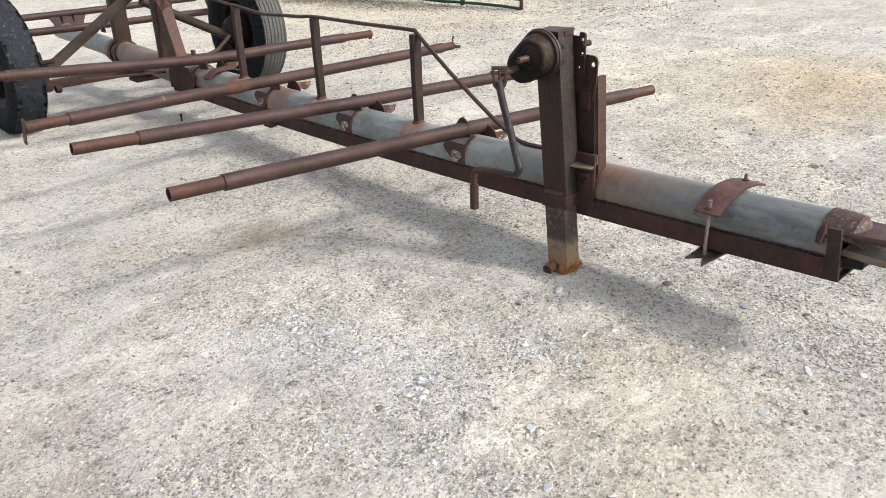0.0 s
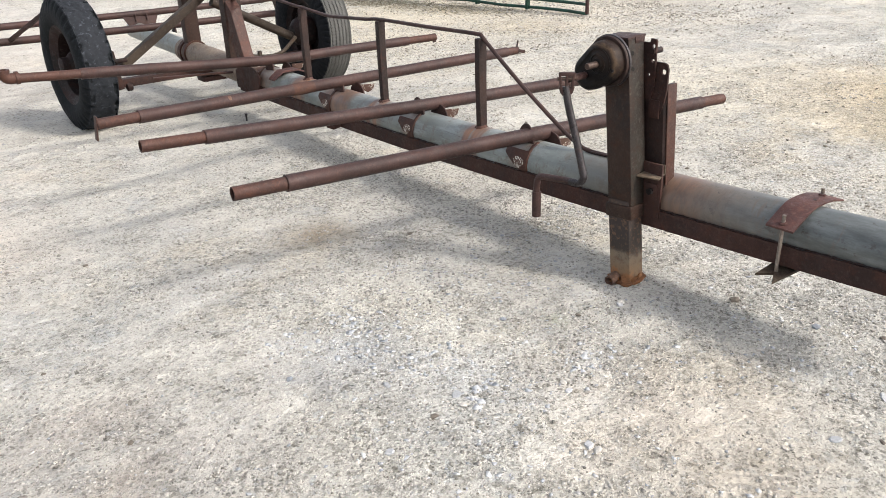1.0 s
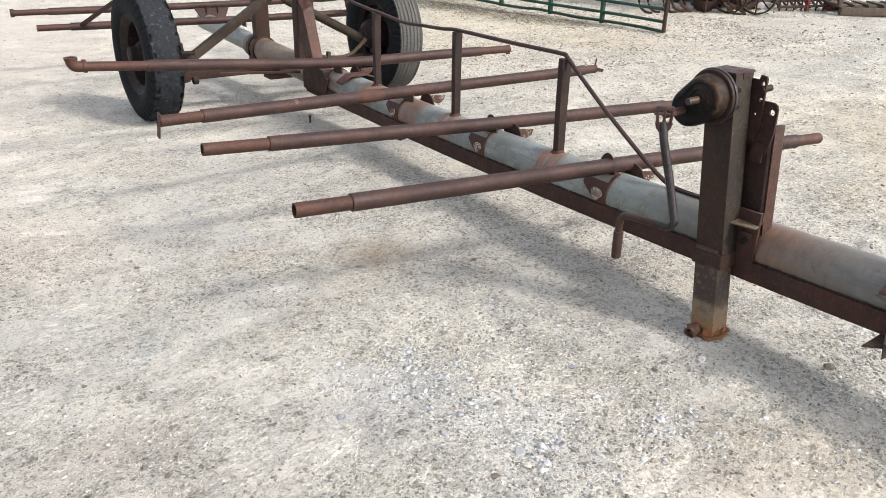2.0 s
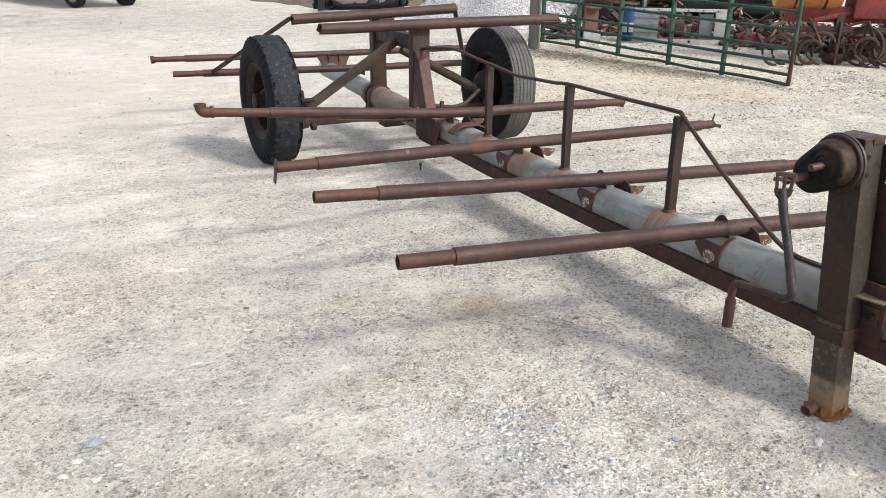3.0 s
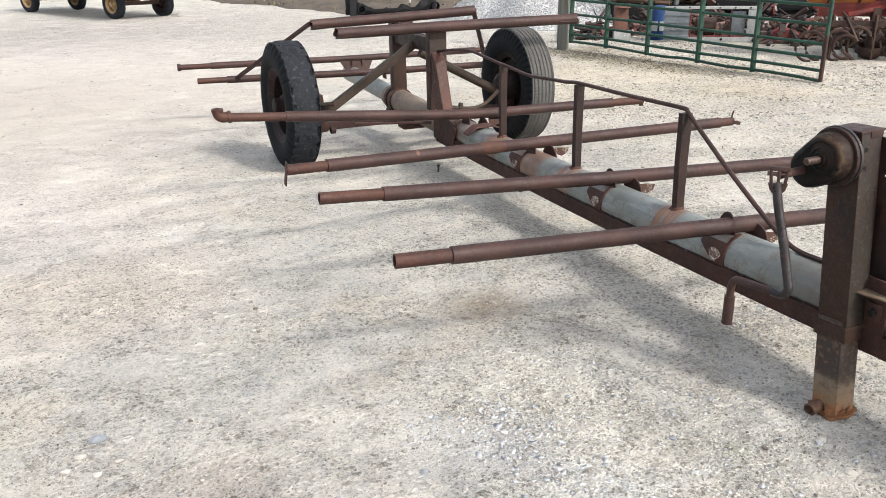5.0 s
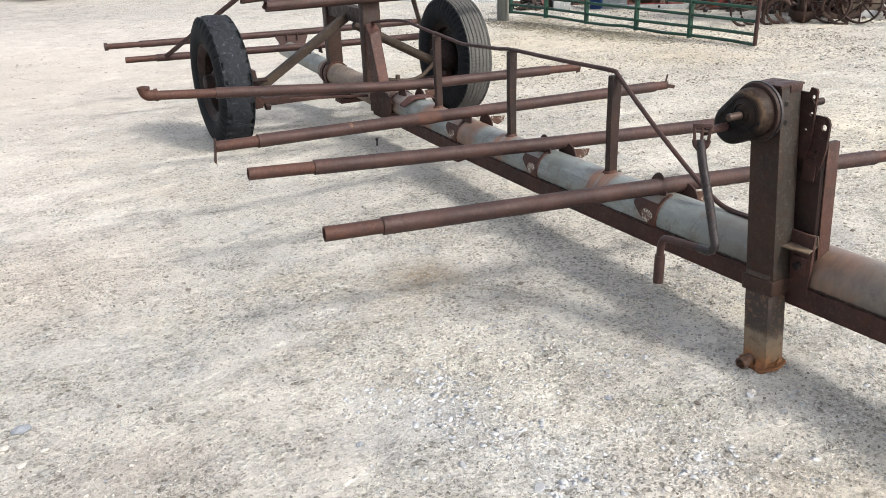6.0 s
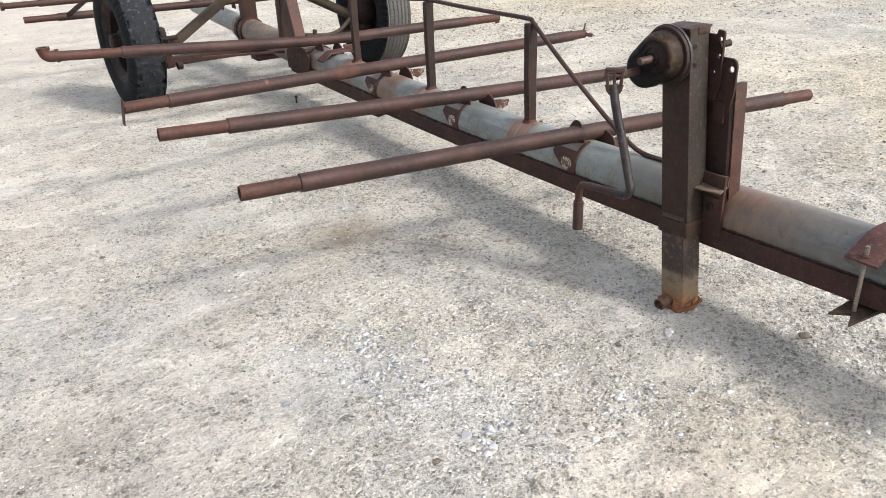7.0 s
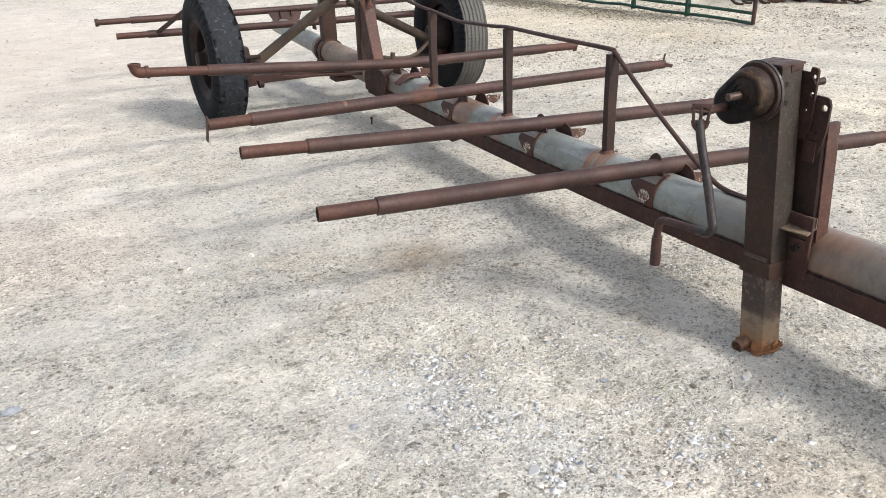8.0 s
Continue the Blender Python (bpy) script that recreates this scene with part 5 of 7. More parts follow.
def plate_with_holes(bm, outline, holes, m, thick):
    """A plate in the xy plane of m with round holes right through it."""
    edges = []
    for loop in [outline] + [[(u + r * math.cos(a), v + r * math.sin(a)) for a in (2 * math.pi * k / 12 for k in range(12))] for u, v, r in holes]:
        vs = [bm.verts.new(m @ Vector((u, v, -thick / 2))) for u, v in loop]
        edges += [bm.edges.new((vs[k], vs[(k + 1) % len(vs)])) for k in range(len(vs))]
    got = bmesh.ops.triangle_fill(bm, use_beauty=True, use_dissolve=False, edges=edges)
    faces = [f for f in got["geom"] if isinstance(f, bmesh.types.BMFace)]
    out = bmesh.ops.extrude_face_region(bm, geom=faces, use_keep_orig=True)
    bmesh.ops.translate(bm, verts=[v for v in out["geom"] if isinstance(v, bmesh.types.BMVert)], vec=m.to_3x3() @ Vector((0, 0, thick)))
    return bm


def ear_plate(x, outline, holes, label):
    bm = plate_with_holes(bmesh.new(), [(-y, z) for y, z in outline], [(-y, z, r) for y, z, r in holes], axes((x, 0, 0), (0, -1, 0), (0, 0, 1), (-1, 0, 0)), 0.007)
    return part("ear_plate", bm, M_CHANNEL, trailer, label, False)


ear_plate(-0.083, [(-0.640, 0.645), (-0.700, 0.645), (-0.712, 0.69), (-0.712, 0.832), (-0.708, 0.838), (-0.690, 0.840), (-0.686, 0.826), (-0.640, 0.826)], [(-0.701, 0.816, 0.0065), (-0.702, 0.770, 0.0065), (-0.69, 0.725, 0.0045)], "dark plate with bolt holes beside the jack")
ear_plate(-0.072, [(-0.69, 0.600), (-0.738, 0.600), (-0.748, 0.640), (-0.755, 0.68), (-0.756, 0.748), (-0.751, 0.761), (-0.74, 0.767), (-0.69, 0.767)], [(-0.739, 0.738, 0.009), (-0.725, 0.67, 0.004)], "dark plate with a rounded corner beside the jack")
part("ear_tab", box(bmesh.new(), (0.006, 0.04, 0.06), pose(-0.078, -0.715, 0.615), 0.002), M_CHANNEL, trailer)
part("ear_pin", sweep(bmesh.new(), [(-0.09, -0.70, 0.80), (-0.055, -0.707, 0.803)], 0.010, 12), M_UPRIGHT, trailer)
# upright channel on the beam's side that carries the jack
_bm = bmesh.new()
rings(_bm, [[(x, y, z) for x, y in ((-0.072, -0.60), (-0.072, y1 + 0.004), (-0.066, y1 - 0.002), (-0.020, y1 - 0.002), (-0.020, y1 + 0.006), (-0.064, y1 + 0.006), (-0.064, -0.60))] for z, y1 in ((0.225, -0.777), (0.697, -0.746))])
# darker steel than the flange's puts the slot's shade into the colour
part("jack_channel", _bm, M_UPRIGHT, trailer, "upright channel that carries the jack, darkened for its shaded slot")
part("side_plate", box(bmesh.new(), (0.010, 0.18, 0.19), pose(-0.0905, -0.690, 0.345, 0, 0, 0), 0.003), M_CHANNEL, trailer, "dark plate between jack and beam")
part("channel_flange", box(bmesh.new(), (0.046, 0.004, 0.335), pose(-0.042, -0.7625, 0.530, -3.8, 0, 0), 0.001), M_SLEEVE, trailer, "red-brown outer flange of the channel")
part("nut_plate", box(bmesh.new(), (0.010, 0.046, 0.055), pose(-0.098, -0.745, 0.345, 0, 0, 6), 0.003), M_CHANNEL, trailer)
part("nut", lathe(bmesh.new(), [(0.012, -0.008), (0.012, 0.008), (0.006, 0.009)], pose(-0.105, -0.745, 0.345, 0, -90, 0), 6), M_GREASE_SHADE, trailer)
_bm = box(bmesh.new(), (0.050, 0.090, 0.005), pose(-0.102, -0.734, 0.400, 0, -8, 14), 0.001)
box(_bm, (0.005, 0.090, 0.036), pose(-0.081, -0.730, 0.418, 0, -8, 14), 0.001)
part("angle_clip", _bm, M_TINPLATE, trailer, "small tan angle clip")
# crank folded down beside the jack
_c = [(-0.38, -0.602, 0.722), (-0.38, -0.618, 0.66), (-0.38, -0.655, 0.56), (-0.38, -0.684, 0.47), (-0.38, -0.690, 0.445), (-0.38, -0.672, 0.424), (-0.38, -0.62, 0.418), (-0.38, -0.515, 0.405), (-0.38, -0.492, 0.392), (-0.38, -0.486, 0.365), (-0.38, -0.486, 0.33)]
_bent = curve_through(_c, 4)
crank = part("crank", sweep(bmesh.new(), _bent[:24], 0.0122, 14), M_CRANK, trailer, "worn blue-grey steel crank folded down")
part("crank_arm", sweep(bmesh.new(), _bent[23:], 0.0112, 14), M_PIPE, crank, "rust-brown lower arm of the crank")
part("crank_grip", hollow(bmesh.new(), [(-0.38, -0.486, 0.345), (-0.38, -0.486, 0.256)], 0.0155, 0.011, 14), M_PIPE, crank, "rusty grip tube")
part("crank_shaft", sweep(bmesh.new(), [LEAN @ Vector((GX - 0.035, GY + 0.050, GZ - 0.030)), (-0.372, -0.602, 0.742)], 0.0115, 14), M_PIPE, crank)
_cm = axes((-0.380, -0.606, 0.737), (0.72, -0.69, 0), (0.0, 0.0, 1.0), (-0.69, -0.72, 0.0)) @ Matrix.Scale(0.92, 4)
_bm = bmesh.new()
for _u in (-0.022, 0.0, 0.022):
    box(_bm, (0.009, 0.052, 0.016), _cm @ pose(_u * 0.95, 0.002, 0, 0, 0, -6 * _u / 0.022), 0.003)
box(_bm, (0.056, 0.013, 0.018), _cm @ pose(0, 0.026, 0), 0.004)
prism(_bm, [(-0.027, 0.004), (0.027, 0.004), (0.022, -0.014), (0.012, -0.026), (-0.012, -0.026), (-0.022, -0.014)], _cm @ pose(0, -0.022, 0), 0.014, 0.003)
part("clevis", _bm, M_PIPE, crank, "rusty slotted clevis")
part("clevis_pin", sweep(bmesh.new(), [_cm @ Vector((-0.032, 0.010, 0)), _cm @ Vector((0.032, 0.010, 0))], 0.006, 8), M_SHAFT, crank)

# ---- clamp plate and hitch at the tongue ----
_y0 = -1.225
_zb = beam_z(_y0)
_arch = [(-0.136, 0.042), (-0.060, 0.076), (-0.035, 0.086), (-0.01, 0.0885), (0.04, 0.088), (0.085, 0.083), (0.150, 0.066)]
clamp = part("clamp_plate", prism(bmesh.new(), [(x, z + 0.006) for x, z in _arch] + _arch[::-1], axes((0.0, _y0, _zb), (1, 0, 0), (0, 0, 1), (0, -1, 0)), 0.086, 0.001), M_CLAMP, trailer, "bent red-brown clamp plate bolted over the tongue")
# black disc for the hole's dark inside; the plate is uncut
part("bolt_hole", lathe(bmesh.new(), [(0.006, 0.0), (0.006, 0.002), (0.003, 0.0025)], pose(0.030, _y0 - 0.012, _zb + 0.0925, 0, 4, 0), 10), M_GREASE_SHADE, clamp)
for _x, _zn, _up in ((-0.116, 0.054, 0.028), (0.096, 0.086, 0.024)):
    part("clamp_bolt", sweep(bmesh.new(), [(_x, _y0, _zb - 0.10), (_x, _y0, _zb + _zn + _up)], 0.0056, 10), M_BRIGHT, clamp, "pale threaded rod")
    part("clamp_nut", lathe(bmesh.new(), [(0.011, -0.004), (0.011, 0.006), (0.007, 0.007)], pose(_x, _y0, _zb + _zn, 0, -18 if _x < 0 else 8, 0), 6), M_CLAMP, clamp)
_bm = prism(bmesh.new(), [(-0.188, -0.030), (-0.128, -0.002), (-0.176, 0.032), (-0.05, 0.038), (0.09, 0.032), (0.09, -0.032), (-0.04, -0.038)], axes((0, _y0, _zb - 0.102), (1, 0, 0), (0, 1, 0), (0, 0, 1)) @ pose(0, 0, 0, 4, 0, 0), 0.008)
part("lower_clamp", _bm, M_OLIVE, clamp, "notched grey plate under the clamp")
zt = beam_z(-1.55)
part("end_gusset", box(bmesh.new(), (0.014, 0.037, 0.146), pose(-0.0995, -1.594, zt + 0.001, -5, 0, 0), 0.003), M_UPRIGHT, trailer, "dark side plate at the end of the tongue")
part("end_web", box(bmesh.new(), (0.15, 0.016, 0.11), pose(0, -1.578, zt - 0.035), 0.003), M_GREASE_SHADE, trailer)
# cap: a short rusty hood over the pipe's end, open below
_bm = bmesh.new()
_hood = [(-0.081, 0.038), (-0.068, 0.057), (-0.035, 0.082), (0.0, 0.090), (0.035, 0.082), (0.068, 0.057), (0.081, 0.038)]
rings(_bm, [[(x * s, y, zt + z * h) for x, z in _hood] + [(x * s * 0.92, y, zt + z * h - 0.008) for x, z in _hood[::-1]] for y, s, h in ((-1.535, 1.0, 1.0), (-1.575, 0.99, 1.0), (-1.622, 0.93, 0.98), (-1.634, 0.80, 0.78), (-1.652, 0.74, 0.50))])
part("tongue_cap", _bm, M_TANCAP, trailer, "rusty tapering cap with worn pale top")
_bm = prism(bmesh.new(), [(-0.010, -0.034), (0.007, -0.030), (0.011, 0.0), (0.006, 0.022), (-0.008, 0.028), (-0.012, 0.004)], axes((-0.080, -1.545, zt + 0.044), (0, 1, 0), (0.50, 0, 0.866), (0.866, 0, -0.50)), 0.012, 0.004)
part("cap_lug", _bm, M_CHANNEL, trailer, "small crusted rusty lug")
for _dz, _l, _tilt, _mat in ((0.046, 0.17, -2, M_PIPE), (-0.006, 0.165, 3, M_TINPLATE)):
    _bm = prism(bmesh.new(), [(-0.072, 0.03), (0.072, 0.03), (0.066, -0.05), (0.050, -0.10), (0.022, -_l), (-0.022, -_l), (-0.050, -0.10), (-0.066, -0.05)], axes((0, -1.63, zt + _dz), (1, 0, 0), (0, 1, 0), (0, 0, 1)) @ pose(0, 0, 0, _tilt, 0, 0), 0.020, 0.006)
    _jaw = part("hitch_jaw", _bm, _mat, trailer, "thick flat hitch jaw with a pin hole")
    part("pin_hole", hollow(bmesh.new(), [(0, -1.745, zt + _dz - 0.010), (0, -1.745, zt + _dz + 0.020)], 0.019, 0.014, 14), M_GREASE_SHADE, _jaw)
part("jaw_block", prism(bmesh.new(), [(-0.07, 0.0), (0.07, 0.0), (0.05, -0.06), (-0.05, -0.06)], axes((0, -1.60, zt - 0.032), (1, 0, 0), (0, 1, 0), (0, 0, 1)), 0.035, 0.006), M_GREASE_SHADE, trailer)

# ---- green tube gate and its post ----
GA, GB = Vector((3.90, 7.22, 0.0)), Vector((4.54, 3.65, 0.0))


def on_gate(u, z):
    p = GA.lerp(GB, u)
    return Vector((p.x, p.y, z + 0.08 * (1 - u)))


gate = thing("tube_gate", (4.54, 3.65, 0), "green painted steel tube gate sagging open on gravel", "gate")
for _z, _sag in ((0.93, 0), (0.725, 0), (0.55, 0), (0.37, 0), (0.24, 0), (0.115, 0.004), (0.018, 0.012)):
    _pts = [on_gate(u, _z + (_sag * math.sin(9 * u) if 0.05 < u < 0.95 else 0) + (0.03 * (1 - abs(u - 0.55) / 0.12) if _z < 0.05 and abs(u - 0.55) < 0.12 else 0)) for u in np.linspace(0.0, 0.999 if _z < 0.9 else 0.965, 14)]
    part("rail", sweep(bmesh.new(), _pts, 0.0165, 12), M_GREEN, gate)
for _u in (0.005, 0.185, 0.375, 0.585, 0.785):
    part("stile", bar(bmesh.new(), on_gate(_u, 0.0), on_gate(_u, 0.95), 0.05, 0.03), M_GREEN, gate)
_end = curve_through([on_gate(0.95, 0.93), on_gate(0.975, 0.927), on_gate(0.993, 0.905), on_gate(1.0, 0.86), on_gate(1.0, 0.5), on_gate(1.0, 0.012)], 5)
part("end_tube", sweep(bmesh.new(), _end, 0.020, 12), M_GREEN, gate, "rounded end tube of the gate")
part("end_wear", hollow(bmesh.new(), [on_gate(1.0, 0.014), on_gate(1.0, 0.45)], 0.0215, 0.018, 12), M_PIPE, gate, "rust-brown bare lower end tube")
for _z in (0.25, 0.80):
    part("hinge", sweep(bmesh.new(), [on_gate(0.0, _z), on_gate(-0.035, _z)], 0.014, 10), M_GREEN, gate)

solid("gate_post", lathe(bmesh.new(), [(0.08, -0.3), (0.079, 0.2), (0.076, 0.9), (0.074, 1.62), (0.06, 1.66)], pose(3.875, 7.36, 0), 20), M_POST, "weathered grey round wooden gate post", "post")

# ---- heap of crushed rock ----
PCX, PCY, PR, PH = 6.30, 11.42, 2.30, 1.60


def pile_z(x, y):
    a = np.arctan2(y - PCY, x - PCX)
    r = np.hypot(x - PCX, y - PCY) / (PR * (1 + 0.08 * np.sin(3 * a + 1) + 0.05 * np.sin(7 * a)))
    return PH * np.clip(1 - r, -0.05, 1) ** 1.0 * (1 + 0.05 * np.sin(5 * x) * np.cos(4 * y)) - 0.03


def build_pile():
    heap = thing("gravel_heap", (PCX, PCY, 0), "heap of pale grey crushed rock on the yard", "gravel heap")
    bm = bmesh.new()
    loops = []
    for k in range(26):
        r = PR * 1.12 * (1 - k / 26)
        loops.append([(PCX + r * math.cos(a), PCY + r * math.sin(a), float(pile_z(np.float64(PCX + r * math.cos(a)), np.float64(PCY + r * math.sin(a))))) for a in (2 * math.pi * i / 60 for i in range(60))])
    rings(bm, loops, True, True, True)
    part("mound", bm, M_PILE, heap)
    rng = np.random.default_rng(11)
    n = 60000
    r = PR * 1.08 * np.sqrt(rng.uniform(0, 1, n))
    a = rng.uniform(0, 2 * np.pi, n)
    x, y = PCX + r * np.cos(a), PCY + r * np.sin(a)
    keep = y < PCY + 0.8
    x, y = x[keep], y[keep]
    p = np.stack([x, y, np.maximum(pile_z(x, y), 0.0)], -1)
    ob = scatter_chips("crushed_rock", p, rng.uniform(0.008, 0.020, len(p)), M_PILE, "loose pale crushed rock", "", 12, 0.75, 0.2)
    ob.parent = heap
    ob.matrix_parent_inverse = heap.matrix_basis.inverted()


build_pile()

# ---- four-wheeled farm wagon ----
wagon = thing("farm_wagon", (-1.8, 18.0, 0), "dark red wooden farm wagon with tan-rimmed wheels", "wagon")
for _x, _y, _tan in ((-1.39, 16.35, True), (-0.42, 16.50, False), (-3.10, 19.62, True), (-2.09, 19.85, True)):
    _m = pose(_x, _y, 0.285, 0, 0, 34) @ pose(0, 0, 0, 0, -90, 0)
    wheel(wagon, _m, 0.29, 0.17, 0.17, True, M_RUBBER, M_TAN_RIM if _tan else M_RIM, "small wagon wheel", True)
for _a, _b in (((-1.39, 16.35), (-0.42, 16.50)), ((-3.10, 19.62), (-2.09, 19.85))):
    part("axle", bar(bmesh.new(), (*_a, 0.29), (*_b, 0.29), 0.08, 0.08), M_IRON, wagon)
part("reach_pole", bar(bmesh.new(), (-0.9, 16.4, 0.36), (-2.6, 19.75, 0.36), 0.09, 0.09), M_DECK, wagon)
for _dx in (-0.45, 0.45):
    part("sill", bar(bmesh.new(), (-0.9 + _dx, 15.9 + 0.15 * _dx, 0.50), (-2.75 + _dx, 20.3 + 0.15 * _dx, 0.50), 0.08, 0.13), M_DECK, wagon)
for _k in range(9):
    _c = Vector((-0.72, 15.9, 0.60)).lerp(Vector((-2.6, 20.3, 0.60)), _k / 8)
    part("deck_plank", box(bmesh.new(), (1.7, 0.50, 0.035), pose(_c.x, _c.y, 0.60, 0, 0, 8), 0.004), M_DECK, wagon)

# ---- black plastic bumper on the ground ----
bumper = thing("car_bumper", (3.9, 13.8, 0), "cast-off black plastic car bumper with a torn edge", "car part")
_bm = bmesh.new()
_loops = []
for _k in range(61):
    _u = -1 + 2 * _k / 60
    _x = 3.9 + 1.0 * _u
    _y = 13.75 + 0.45 * _u ** 4
    _h = float(np.interp(_u, [-1, -0.86, -0.78, -0.6, -0.2, 0.1, 0.34, 0.5, 0.72, 0.9, 1.0], [0.30, 0.40, 0.26, 0.15, 0.13, 0.20, 0.13, 0.26, 0.42, 0.34, 0.12])) + 0.02 * math.sin(17 * _u) + 0.012 * math.sin(41 * _u)
    _loops.append([(_x, _y - 0.10, 0.03), (_x, _y - 0.15, 0.45 * _h + 0.03), (_x, _y - 0.09, _h), (_x, _y - 0.06, _h + 0.01), (_x, _y - 0.10, 0.45 * _h + 0.03), (_x, _y - 0.05, 0.02)])
rings(_bm, _loops)
part("bumper_cover", _bm, M_BLACK, bumper)
part("grille_bar", bar(bmesh.new(), (3.3, 13.63, 0.12), (4.45, 13.63, 0.13), 0.02, 0.05), M_BLACK, bumper)
for _s in (-1, 1):
    part("lamp_bezel", hollow(bmesh.new(), [(3.9 + 0.8 * _s, 13.66, 0.15), (3.9 + 0.8 * _s, 13.76, 0.15)], 0.09, 0.07, 20), M_BLACK, bumper)
part("torn_flap", prism(bmesh.new(), [(-0.10, -0.16), (0.14, -0.14), (0.05, 0.05), (0.10, 0.14), (-0.06, 0.16)], axes((2.95, 13.72, 0.18), (1, 0.1, 0), (0, 0.2, 1), (0, -1, 0.2)), 0.02), M_BLACK, bumper)
part("white_tag", box(bmesh.new(), (0.05, 0.01, 0.09), pose(4.22, 13.9, 0.27), 0.002), M_WHITE, bumper)
part("tag_stake", bar(bmesh.new(), (4.22, 13.91, 0.0), (4.22, 13.91, 0.30), 0.015, 0.01), M_BLACK, bumper)


# ---- white sheet-metal machine cover ----
def along(a, b, u, z):
    return Vector((a[0] + (b[0] - a[0]) * u, a[1] + (b[1] - a[1]) * u, z))


WA, WB = (5.38, 7.16), (6.40, 6.44)
wdir = Vector((WB[0] - WA[0], WB[1] - WA[1], 0))
WL = wdir.length
wx = wdir.normalized()
wy = Vector((-wx.y, wx.x, 0))
cover = thing("machine_cover", (5.9, 6.8, 0), "white sheet-metal machine cover lying open on gravel", "scrap metal")


def cover_panel(name, u0, u1, z0, z1, mat, off=0.0, thick=0.012, label=""):
    c = along(WA, WB, (u0 + u1) / 2, (z0 + z1) / 2) + wy * off
    return part(name, box(bmesh.new(), ((u1 - u0) * WL, thick, z1 - z0), axes(c, wx, wy, (0, 0, 1)), 0.003), mat, cover, label)


cover_panel("corrugated_panel", 0.0, 0.27, 0.03, 0.45, M_GALV, 0.0, 0.012, "ribbed galvanised panel")
for _k in range(4):
    cover_panel("rib", 0.0, 0.27, 0.07 + 0.095 * _k, 0.10 + 0.095 * _k, M_GALV, -0.010)
cover_panel("top_rail", 0.0, 1.0, 0.45, 0.49, M_WHITE, 0.0, 0.03)
cover_panel("bottom_panel", 0.27, 1.0, 0.0, 0.085, M_WHITE, 0.0, 0.02)
cover_panel("end_panel", 0.88, 1.0, 0.085, 0.45, M_WHITE, 0.0, 0.02)
cover_panel("window_panel", 0.72, 0.86, 0.10, 0.42, M_GALV, 0.03, 0.01, "blue-grey pane")
cover_panel("mullion", 0.695, 0.715, 0.08, 0.45, M_PIPE, -0.004, 0.02)
cover_panel("mullion", 0.275, 0.29, 0.08, 0.45, M_RED, -0.004, 0.02)
cover_panel("sill_bar", 0.27, 0.88, 0.085, 0.10, M_RED, -0.004, 0.02)
for _k in range(6):
    _p = along(WA, WB, 0.1 + 0.16 * _k, 0.47) - wy * 0.017
    part("rivet", lathe(bmesh.new(), [(0.012, 0.0), (0.010, 0.004)], axes(_p, wx, (0, 0, 1), -wy), 8), M_BLACK, cover)
# the drain hole's dark inside, drawn as a black disc
_p = along(WA, WB, 0.62, 0.05) - wy * 0.012
part("drain_hole", lathe(bmesh.new(), [(0.018, 0.0), (0.016, 0.004)], axes(_p, wx, (0, 0, 1), -wy), 10), M_BLACK, cover)

motor = thing("rusty_motor", (5.95, 6.85, 0), "rusty round motor housing inside the white cover", "scrap metal")
_c = along(WA, WB, 0.46, 0.20) + wy * 0.22
part("housing", lathe(bmesh.new(), [(0.10, -0.14), (0.125, -0.12), (0.125, 0.12), (0.10, 0.14), (0.03, 0.15)], axes(_c, wy, (0, 0, 1), wx), 24), M_IRON, motor)
part("motor_foot", box(bmesh.new(), (0.28, 0.18, 0.09), axes(_c - Vector((0, 0, 0.155)), wx, wy, (0, 0, 1)), 0.004), M_IRON, motor)
part("strut", bar(bmesh.new(), _c + wx * 0.15 - Vector((0, 0, 0.18)), _c + wx * 0.42 + Vector((0, 0, 0.18)), 0.05, 0.04), M_IRON, motor)

blue_drum = thing("blue_drum", (5.52, 7.46, 0), "blue plastic drum with white labels and a dark foot", "drum")
part("drum_body", lathe(bmesh.new(), [(0.10, 0.0), (0.108, 0.02), (0.108, 0.16), (0.112, 0.17), (0.108, 0.18), (0.108, 0.40), (0.09, 0.47), (0.04, 0.48)], pose(5.52, 7.46, 0), 28), M_BLUE, blue_drum)
for _a, _z, _h in ((205, 0.20, 0.13), (262, 0.20, 0.13)):
    part("drum_label", box(bmesh.new(), (0.09, 0.006, _h), pose(5.52 + 0.112 * math.cos(radians(_a)), 7.46 + 0.112 * math.sin(radians(_a)), _z, 0, 0, _a + 90), 0.001), M_WHITE, blue_drum, "white drum label")

M_CARTON = worn_metal("faded_red_brown_board", (0.14, 0.068, 0.05), (0.09, 0.045, 0.034), (0.20, 0.13, 0.10), 0.4, 0.85, 0.0, 0.7, dust=0.2)
carton = thing("cardboard_box", (5.05, 7.78, 0), "weathered red-brown carton with open flaps on a pale block", "box")
part("block", box(bmesh.new(), (0.24, 0.22, 0.13), pose(5.08, 7.72, 0.065, 0, 0, -30), 0.006), M_WHITE, carton, "pale block under the carton")
part("carton_body", box(bmesh.new(), (0.19, 0.2, 0.34), pose(5.08, 7.76, 0.30, 0, 0, -30), 0.004), M_CARTON, carton)
part("flap", box(bmesh.new(), (0.17, 0.1, 0.006), pose(5.05, 7.64, 0.48, 30, 0, -30), 0.001), M_CARTON, carton)

